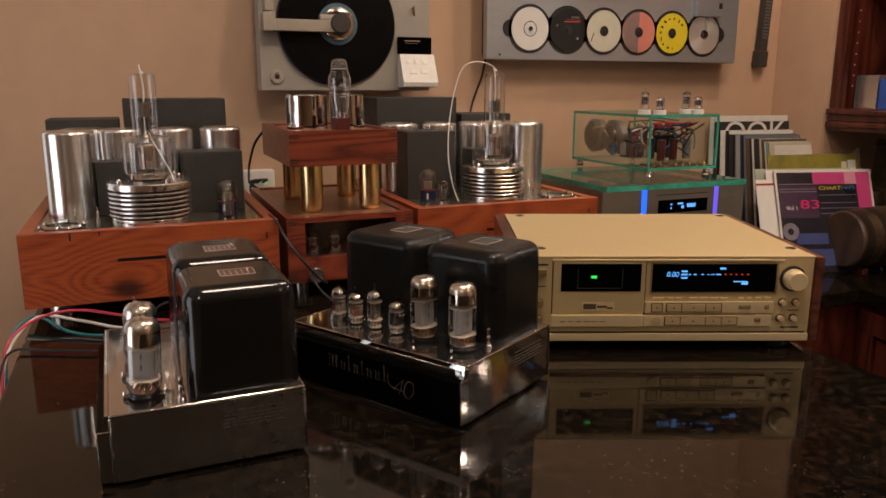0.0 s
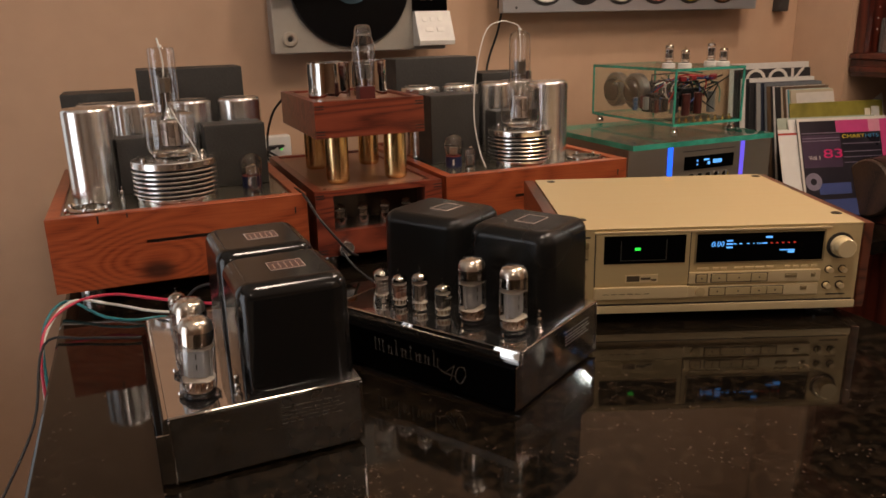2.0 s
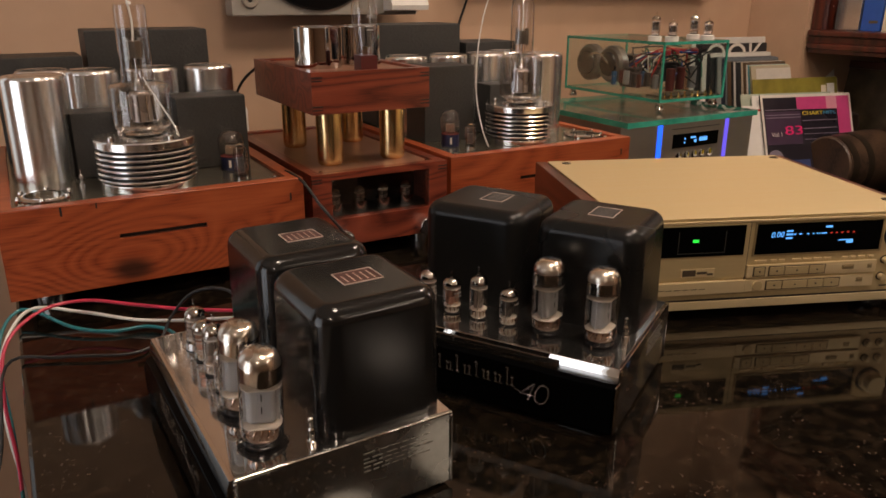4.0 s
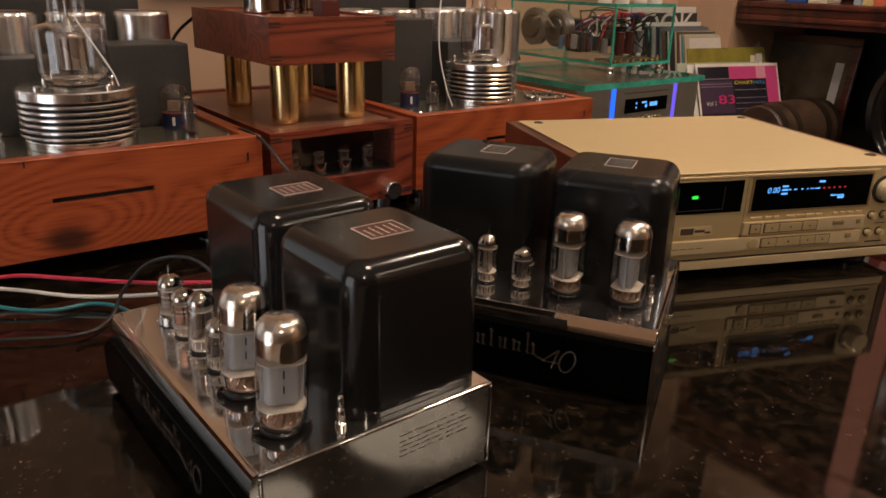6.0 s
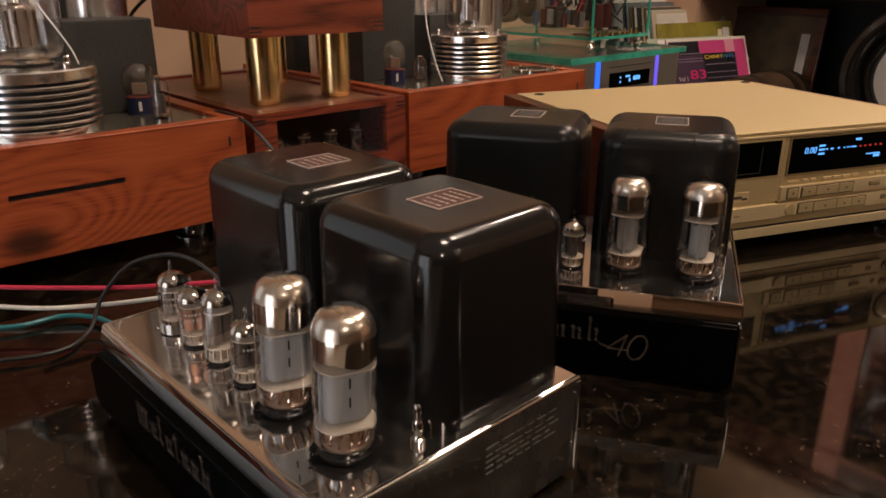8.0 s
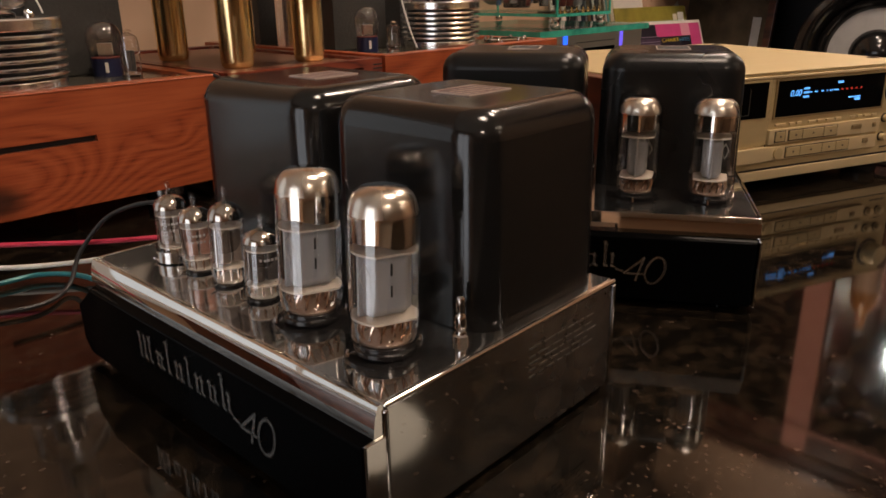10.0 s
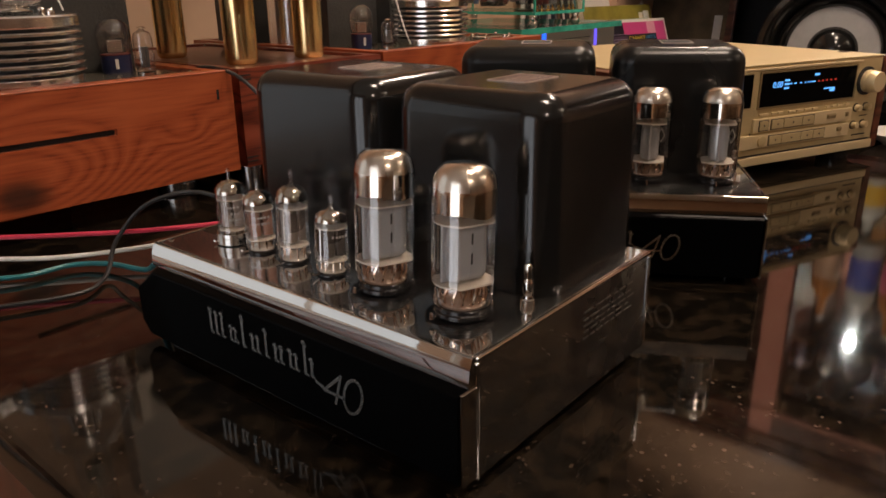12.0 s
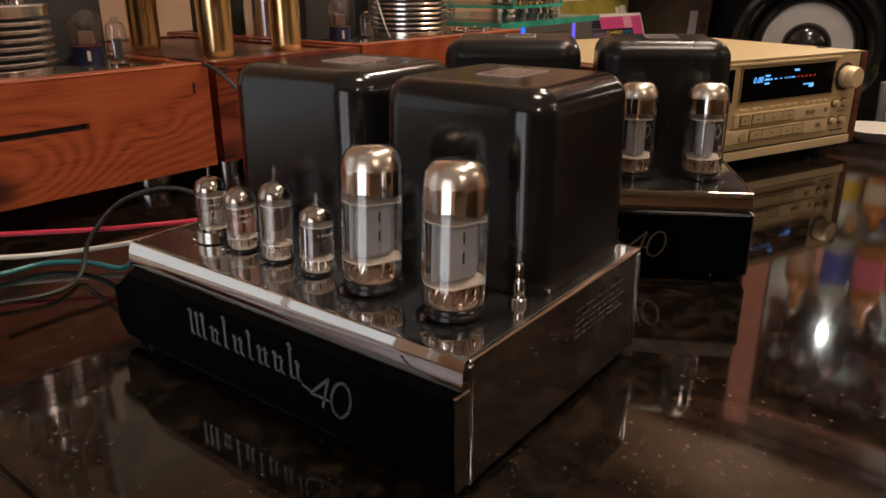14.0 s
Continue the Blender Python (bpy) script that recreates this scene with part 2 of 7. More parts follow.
M["darkwood"] = wood_mat("dark_walnut_veneer", (0.03, 0.009, 0.005), (0.075, 0.02, 0.011), (0.12, 0.035, 0.018), along=(8, 2.2, 12), rings=7, rough=0.32, coat=0.3, pores=False)
M["mahogany"] = wood_mat("mahogany_cabinet", (0.026, 0.0055, 0.0035), (0.066, 0.0135, 0.008), (0.105, 0.023, 0.013), along=(9, 9, 1.6), rings=6, rough=0.28, coat=0.4, pores=False)
M["chrome"] = node_mat("polished_chrome", (0.66, 0.645, 0.62), 0.035, 1.0, var=0.04, scale=12, rough_var=0.6)
M["smudged"] = node_mat("smudged_chrome", (0.62, 0.61, 0.60), 0.05, 1.0, var=0.06, scale=60, rough_var=0.9)
M["end_chrome"] = node_mat("scuffed_end_chrome", (0.60, 0.59, 0.565), 0.055, 1.0, var=0.10, scale=60, rough_var=0.75)
M["steel"] = node_mat("satin_steel", (0.62, 0.61, 0.59), 0.18, 1.0, var=0.06, scale=80)
M["alu"] = node_mat("turned_aluminium", (0.86, 0.85, 0.83), 0.20, 1.0, var=0.03, scale=20, rough_var=0.1)
M["alu_v"] = node_mat("brushed_aluminium_can", (0.84, 0.835, 0.82), 0.24, 1.0, var=0.12, scale=90, stretch=(6, 6, 0.15))
M["brass"] = node_mat("brushed_brass", (0.88, 0.67, 0.33), 0.24, 1.0, var=0.1, scale=90, stretch=(6, 6, 0.2))
M["gold"] = node_mat("champagne_gold_panel", (0.60, 0.475, 0.258), 0.42, 0.45, var=0.035, scale=140, stretch=(0.15, 4, 4))
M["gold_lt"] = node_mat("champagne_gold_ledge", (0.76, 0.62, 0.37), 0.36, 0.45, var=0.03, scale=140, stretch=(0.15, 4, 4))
# the same gold with shade put into its colour
M["gold_dk"] = node_mat("shade_toned_gold", (0.34, 0.26, 0.14), 0.42, 0.6, var=0.05, scale=100)
M["gloss_black"] = node_mat("gloss_black_enamel", (0.008, 0.0076, 0.0073), 0.16, var=0.2, scale=14, coat=0.0, rough_var=0.3, spec=0.45)
M["satin_black"] = node_mat("satin_black_enamel", (0.008, 0.008, 0.0078), 0.28, var=0.2, scale=16, rough_var=0.2, spec=0.28)
M["matt_black"] = node_mat("matt_black_paint", (0.014, 0.013, 0.013), 0.5, var=0.2, scale=60)
M["crackle"] = node_mat("textured_black_paint", (0.026, 0.025, 0.023), 0.55, var=0.25, scale=260, bump=0.35)
M["fascia"] = node_mat("black_glass_fascia", (0.0020, 0.0020, 0.0021), 0.07, var=0.1, scale=14, spec=0.015)
M["silver_ink"] = node_mat("silver_print", (0.70, 0.69, 0.67), 0.22, 1.0, var=0.1, scale=300)
M["white_ink"] = node_mat("white_print", (0.62, 0.58, 0.52), 0.5, var=0.1, scale=300)
M["bakelite"] = node_mat("black_bakelite", (0.012, 0.011, 0.011), 0.18, var=0.1, scale=40)
M["glass"] = glass_mat("clear_tube_glass", (0.965, 0.955, 0.94), 2.3)
M["getter"] = node_mat("silver_getter_flash", (0.82, 0.765, 0.69), 0.13, 1.0, var=0.12, scale=90, rough_var=0.5)
M["getter_dome"] = node_mat("satin_getter_flash", (0.76, 0.69, 0.60), 0.30, 1.0, var=0.15, scale=120, rough_var=0.4)
M["thin_getter"] = node_mat("dim_getter_flash", (0.50, 0.46, 0.41), 0.12, 1.0, var=0.2, scale=90)
M["plate"] = node_mat("grey_tube_plate", (0.37, 0.375, 0.385), 0.5, 0.15, var=0.1, scale=60)
M["mica"] = mica_mat()
M["stemware"] = glass_mat("bright_stemware_glass", (0.93, 0.94, 0.94), 4.5)
M["green_glass"] = glass_mat("green_tinted_glass", (0.955, 0.985, 0.972), 0.8)
M["green_edge"] = node_mat("green_glass_edge", (0.045, 0.30, 0.215), 0.10, var=0.5, scale=70, coat=0.5)
M["silver_face"] = node_mat("silver_grey_face", (0.30, 0.27, 0.23), 0.38, 0.7, var=0.05, scale=120, stretch=(0.2, 4, 4))
M["grey_plate"] = node_mat("warm_grey_metal", (0.34, 0.315, 0.275), 0.55, 0.25, var=0.04, scale=90)
M["cool_plate"] = node_mat("cool_brushed_aluminium", (0.46, 0.48, 0.50), 0.36, 0.75, var=0.05, scale=120, stretch=(0.2, 4, 4))
M["white_plastic"] = node_mat("white_plastic", (0.70, 0.68, 0.64), 0.4, var=0.04, scale=40)
M["cream"] = node_mat("cream_card", (0.62, 0.55, 0.42), 0.6, var=0.05, scale=30)
M["vinyl"] = node_mat("black_vinyl", (0.003, 0.003, 0.0035), 0.28, var=0.1, scale=40, spec=0.12)
M["cyan_glow"] = glow_mat("cyan_display", (0.12, 0.42, 1.0), 1.25)
M["green_glow"] = glow_mat("green_indicator", (0.04, 1.0, 0.08), 0.9)
M["red_glow"] = glow_mat("red_scale", (0.7, 0.05, 0.03), 0.5)
M["blue_glow"] = glow_mat("blue_light_bar", (0.015, 0.11, 1.0), 1.7)
M["violet_glow"] = glow_mat("violet_light_bar", (0.18, 0.12, 0.95), 0.85)
M["lamp_glow"] = glow_mat("lamp_diffuser", (1.0, 0.8, 0.55), 3.0)


def brushed(key, amount, axis, turn):
    """Grain that draws reflections out along one direction about an axis."""
    nt = M[key].node_tree
    b = nt.nodes["Principled BSDF"]
    tg = nt.nodes.new("ShaderNodeTangent")
    tg.direction_type, tg.axis = "RADIAL", axis
    nt.links.new(tg.outputs[0], b.inputs["Tangent"])
    b.inputs["Anisotropic"].default_value, b.inputs["Anisotropic Rotation"].default_value = amount, turn


def hazed(key, low, high, spread=0.55, sheen_ramp=None):
    """A film of fine scratches and dust that scatters part of the reflection."""
    nt = M[key].node_tree
    b = nt.nodes["Principled BSDF"]
    film = nt.nodes.new("ShaderNodeBsdfGlossy")
    film.inputs["Color"].default_value, film.inputs["Roughness"].default_value = (0.60, 0.60, 0.59, 1), spread
    tc = nt.nodes.new("ShaderNodeTexCoord")
    n = nt.nodes.new("ShaderNodeTexNoise")
    n.inputs["Scale"].default_value, n.inputs["Detail"].default_value = 28, 6
    rr = nt.nodes.new("ShaderNodeMapRange")
    rr.inputs["From Min"].default_value, rr.inputs["From Max"].default_value = 0.3, 0.7
    rr.inputs["To Min"].default_value, rr.inputs["To Max"].default_value = low, high
    mx = nt.nodes.new("ShaderNodeMixShader")
    nt.links.new(tc.outputs["Object"], n.inputs["Vector"])
    nt.links.new(n.outputs["Fac"], rr.inputs["Value"])
    amount = rr.outputs[0]
    if sheen_ramp:
        # the film thickens between the two distances, imitating a brighter reflection there
        sx = nt.nodes.new("ShaderNodeSeparateXYZ")
        wr = nt.nodes.new("ShaderNodeMapRange")
        wr.inputs["From Min"].default_value, wr.inputs["From Max"].default_value, wr.inputs["To Max"].default_value = sheen_ramp
        ad = nt.nodes.new("ShaderNodeMath")
        ad.operation = "MULTIPLY_ADD"
        nt.links.new(tc.outputs["Object"], sx.inputs[0])
        nt.links.new(sx.outputs["X"], wr.inputs["Value"])
        nt.links.new(wr.outputs[0], ad.inputs[0])
        nt.links.new(n.outputs["Fac"], ad.inputs[1])
        nt.links.new(amount, ad.inputs[2])
        amount = ad.outputs[0]
    nt.links.new(amount, mx.inputs["Fac"])
    nt.links.new(b.outputs[0], mx.inputs[1])
    nt.links.new(film.outputs[0], mx.inputs[2])
    nt.links.new(mx.outputs[0], nt.nodes["Material Output"].inputs["Surface"])


hazed("smudged", 0.01, 0.08)
hazed("end_chrome", 0.05, 0.20, 0.34, (0.05, 0.15, 0.30))
brushed("alu_v", 0.75, "Z", 0.25)
brushed("brass", 0.7, "Z", 0.25)


def plain(name, color, rough=0.5, metal=0.0, var=0.1, scale=50):
    if name not in M:
        M[name] = node_mat(name, color, rough, metal, var=var, scale=scale)
    return M[name]


# ---- mesh helpers ----
def solid(x0, x1, y0, y1, z0, z1, r=0.0, seg=2):
    """A box between the given limits with rounded edges."""
    bm = bmesh.new()
    bmesh.ops.create_cube(bm, size=1.0)
    bmesh.ops.transform(bm, matrix=Matrix.Translation(((x0 + x1) / 2, (y0 + y1) / 2, (z0 + z1) / 2)) @ Matrix.Diagonal((x1 - x0, y1 - y0, z1 - z0, 1)), verts=bm.verts)
    if r:
        bmesh.ops.bevel(bm, geom=bm.edges[:], offset=r, segments=seg, profile=0.5, affect="EDGES")
    return bm


def lathe(profile, seg=32, x=0.0, y=0.0, z=0.0):
    """A body turned about the z axis from (radius, height) pairs."""
    bm = bmesh.new()
    rings = []
    for r, h in profile:
        if r < 1e-6:
            rings.append([bm.verts.new((x, y, z + h))])
        else:
            rings.append([bm.verts.new((x + r * math.cos(2 * math.pi * k / seg), y + r * math.sin(2 * math.pi * k / seg), z + h)) for k in range(seg)])
    for a, b in zip(rings, rings[1:]):
        for k in range(seg):
            j = (k + 1) % seg
            if len(a) == 1 and len(b) == 1:
                continue
            if len(a) == 1:
                bm.faces.new((a[0], b[j], b[k]))
            elif len(b) == 1:
                bm.faces.new((a[k], a[j], b[0]))
            else:
                bm.faces.new((a[k], a[j], b[j], b[k]))
    for ring, flip in ((rings[0], True), (rings[-1], False)):
        if len(ring) > 1 and not (abs(profile[0][0] - profile[-1][0]) < 1e-9 and abs(profile[0][1] - profile[-1][1]) < 1e-9):
            bm.faces.new(ring[::-1] if flip else ring)
    return bm


def prism(points, z0, z1):
    """An upright prism over a plan polygon."""
    bm = bmesh.new()
    lo = [bm.verts.new((px, py, z0)) for px, py in points]
    hi = [bm.verts.new((px, py, z1)) for px, py in points]
    n = len(points)
    bm.faces.new(lo[::-1])
    bm.faces.new(hi)
    for k in range(n):
        j = (k + 1) % n
        bm.faces.new((lo[k], lo[j], hi[j], hi[k]))
    bmesh.ops.recalc_face_normals(bm, faces=bm.faces[:])
    return bm


def sweep(points, r, seg=8, steps=6):
    """A round cord along a smooth curve through the points."""
    pts = [Vector(p) for p in points]
    path = []
    for i in range(len(pts) - 1):
        p0, p1, p2, p3 = pts[max(i - 1, 0)], pts[i], pts[i + 1], pts[min(i + 2, len(pts) - 1)]
        for k in range(steps):
            t = k / steps
            path.append(0.5 * ((2 * p1) + (p2 - p0) * t + (2 * p0 - 5 * p1 + 4 * p2 - p3) * t * t + (3 * p1 - p0 - 3 * p2 + p3) * t ** 3))
    path.append(pts[-1])
    bm = bmesh.new()
    rings = []
    side = Vector((0.3, 0.1, 1)).normalized()
    for i, p in enumerate(path):
        d = (path[min(i + 1, len(path) - 1)] - path[max(i - 1, 0)]).normalized()
        u = (side - d * side.dot(d)).normalized()
        w = d.cross(u)
        side = u
        rings.append([bm.verts.new(p + r * (u * math.cos(2 * math.pi * k / seg) + w * math.sin(2 * math.pi * k / seg))) for k in range(seg)])
    for a, b in zip(rings, rings[1:]):
        for k in range(seg):
            j = (k + 1) % seg
            bm.faces.new((a[k], a[j], b[j], b[k]))
    bm.faces.new(rings[0][::-1])
    bm.faces.new(rings[-1])
    bmesh.ops.recalc_face_normals(bm, faces=bm.faces[:])
    return bm


def moved(bm, m):
    bmesh.ops.transform(bm, matrix=m, verts=bm.verts)
    return bm


def joined(*bms):
    """Several bodies in one mesh."""
    out = bms[0]
    for b in bms[1:]:
        me = bpy.data.meshes.new("joining")
        b.to_mesh(me)
        out.from_mesh(me)
        bpy.data.meshes.remove(me)
        b.free()
    return out


def mesh_of(name, bm, material, smooth=True):
    me = bpy.data.meshes.new(name)
    bm.to_mesh(me)
    bm.free()
    me.materials.append(material)
    if smooth:
        for p in me.polygons:
            p.use_smooth = True
        near = {}
        for p in me.polygons:
            for v in p.vertices:
                near.setdefault(v, []).append((p.normal.copy(), p.area))
        turn = math.cos(radians(38))
        normals = []
        for p in me.polygons:
            for v in p.vertices:
                total = Vector((0, 0, 0))
                for n, a in near[v]:
                    if n.dot(p.normal) > turn:
                        total += n * a
                normals.append(total.normalized() if total.length > 1e-12 else p.normal.copy())
        me.set_sharp_from_angle(angle=radians(38))
        me.normals_split_custom_set(normals)
    return me


def part(name, bm, material, parent, label="", smooth=True):
    """One mesh object under a thing or a part."""
    ob = new(name, mesh_of(name, bm, material, smooth))
    ob.parent = parent
    if label:
        ob["label"] = label
    return ob


def thing(name, m, label, category, group=""):
    """An empty at a thing's base that carries its parts."""
    ob = new(name)
    ob.empty_display_size = 0.02
    ob.matrix_world = m
    return tagged(ob, label, category, group)


def single(name, bm, material, label, category, group="", kind="", m=None, smooth=True):
    ob = new(name, mesh_of(name, bm, material, smooth))
    if m is not None:
        ob.matrix_world = m
    return tagged(ob, label, category, group, kind)


def lettering(text, size, depth=0.0003, slant=0.0):
    """A body of raised letters in the xz plane, facing -y, centred on its origin."""
    cu = bpy.data.curves.new("letters", "FONT")
    cu.body, cu.size, cu.extrude, cu.align_x, cu.align_y, cu.shear = text, size, depth, "CENTER", "CENTER", slant
    ob = new("letters", cu)
    bpy.context.view_layer.update()
    me = bpy.data.meshes.new_from_object(ob.evaluated_get(bpy.context.evaluated_depsgraph_get()))
    bpy.data.objects.remove(ob)
    bpy.data.curves.remove(cu)
    bm = bmesh.new()
    bm.from_mesh(me)
    bpy.data.meshes.remove(me)
    return moved(bm, pose(0, 0, 0, 90, 0, 0))


FRONT = pose(0, 0, 0, 90, 0, 0)   # turns a body about z into one about -y


# ---- the room ----
def structure(name, bm, material, label, category):
    return single(name, bm, material, label, category, kind="structure", smooth=False)


structure("floor", solid(-4.75, 2.7, -6.15, 2.15, -0.06, 0.0), M["floor"], "light beige carpet on the floor of the room", "floor")
WX0, WX1, WZ0, WZ1 = -1.95, -0.58, 0.80, 2.12   # garden window in the same wall, beyond the counter's end
wall = joined(solid(WX1, 2.7, WALL_Y, 2.15, 0, CEIL), solid(-2.2, WX0, WALL_Y, 2.15, 0, CEIL), solid(WX0, WX1, WALL_Y, 2.15, 0, WZ0), solid(WX0, WX1, WALL_Y, 2.15, WZ1, CEIL))
structure("wall_north", wall, M["wall"], "tan painted wall behind the audio equipment", "wall")
structure("window_1", joined(solid(WX0 - 0.05, WX1 + 0.05, 1.985, 1.999, WZ0 - 0.06, WZ0), solid(WX0 - 0.05, WX1 + 0.05, 1.985, 1.999, WZ1, WZ1 + 0.05), solid(WX0 - 0.05, WX0, 1.985, 1.999, WZ0, WZ1), solid(WX1, WX1 + 0.05, 1.985, 1.999, WZ0, WZ1), solid((WX0 + WX1) / 2 - 0.006, (WX0 + WX1) / 2 + 0.006, 2.06, 2.08, WZ0, WZ1)), M["white_plastic"], "white framed garden window letting in soft grey daylight", "window")
structure("backdrop", solid(WX0 - 0.35, WX1 + 0.35, 2.40, 2.41, WZ0 - 0.4, WZ1 + 0.4), glow_mat("pale_sky_outside", (0.94, 0.97, 1.0), 0.58), "pale overcast sky outside the garden window", "sky")
structure("wall_east_return", solid(2.037, 2.66, 1.792, WALL_Y - 0.002, 0, CEIL), M["wall"], "short tan painted wall beside the hutch", "wall")
structure("wall_east", solid(2.485, 2.66, -6.0, 1.789, 0, CEIL), M["wall"], "tan painted wall behind the hutch", "wall")
# unseen, added so the chrome strips mirror something dark below the sill
low = thing("low_cabinet", pose(-2.10, 1.62, 0), "unseen low dark cabinet added under the garden window", "cabinet")
part("body", solid(0, 1.36, 0.012, 0.362, 0.05, 0.725, 0.003), M["darkwood"], low)
part("top", solid(-0.012, 1.372, 0, 0.364, 0.726, 0.755, 0.004), M["darkwood"], low)
for k in range(3):
    door = part("door", solid(0.010 + 0.448 * k, 0.446 + 0.448 * k, -0.006, 0.0115, 0.065, 0.710, 0.003), M["darkwood"], low)
    part("knob", moved(lathe([(0, 0), (0.006, 0), (0.006, 0.008), (0.012, 0.014), (0.010, 0.022), (0, 0.024)], 16), Matrix.Translation((0.40 + 0.448 * k, -0.006, 0.38)) @ FRONT), M["brass"], door)
part("plinth", solid(0.01, 1.35, 0.02, 0.36, 0.0, 0.0495), M["matt_black"], low)
VY0, VY1 = -0.12, 1.28   # tall terrace door in the side wall
structure("wall_west", joined(solid(-2.35, -2.2, -0.70, VY0, 0, CEIL), solid(-2.35, -2.2, VY1, 2.0, 0, CEIL), solid(-2.35, -2.2, VY0, VY1, 0, 0.06), solid(-2.35, -2.2, VY0, VY1, 2.05, CEIL)), M["wall"], "tan painted side wall", "wall")
structure("window_2", joined(*[solid(-2.30, -2.23, y - 0.03, y + 0.03, 0.06, 2.05) for y in (VY0 + 0.03, (VY0 + VY1) / 2, VY1 - 0.03)], solid(-2.30, -2.23, VY0, VY1, 1.99, 2.049), solid(-2.30, -2.23, VY0, VY1, 0.061, 0.15)), M["white_plastic"], "white framed terrace door letting in overcast daylight", "window")
structure("backdrop_west", solid(-2.56, -2.55, VY0 - 0.5, VY1 + 0.5, -0.3, 2.5), glow_mat("bright_sky_outside", (0.92, 0.94, 1.0), 2.5), "bright overcast daylight outside the terrace door", "sky")
structure("wall_west_return", solid(-4.6, -2.352, -0.70, -0.55, 0, CEIL), M["wall"], "tan painted wall beside the terrace door", "wall")
structure("wall_far_west", solid(-4.75, -4.6, -6.0, -0.55, 0, CEIL), M["wall"], "tan painted far side wall", "wall")
structure("wall_south", solid(-4.6, 2.485, -6.15, -6.0, 0, CEIL), M["wall"], "tan painted wall behind the camera", "wall")
structure("ceiling", solid(-4.8, 2.75, -6.2, 2.2, CEIL, CEIL + 0.08), M["ceiling"], "off-white painted ceiling", "ceiling")

# every lamp gets a fixture, the added fill included
for x, y, power, size in DOWNLIGHTS:
    k = size / 0.12
    dl = thing("ceiling_downlight", pose(x, y, CEIL), "round white recessed ceiling downlight, lit", "downlight", "ceiling downlights")
    part("trim_ring", lathe([(0.062 * k, -0.001), (0.085 * k, -0.001), (0.083 * k, -0.008), (0.062 * k, -0.008), (0.062 * k, -0.001)], 32), M["white_plastic"], dl)
    part("diffuser", lathe([(0.0, -0.003), (0.0615 * k, -0.003), (0.0615 * k, -0.006), (0.0, -0.006)], 32), M["lamp_glow"], dl, "glowing lens")

# granite counter and its base
top = solid(-0.13, 0.905, -0.35, WALL_Y - 0.003, C - 0.032, C, 0.004, 2)
structure("counter_top", top, M["granite"], "polished black-brown speckled granite counter top", "counter")
structure("counter_base", solid(-0.09, 0.870, -0.30, WALL_Y - 0.003, 0.0, C - 0.0325), M["mahogany"], "dark red wooden base under the granite counter", "cabinet")


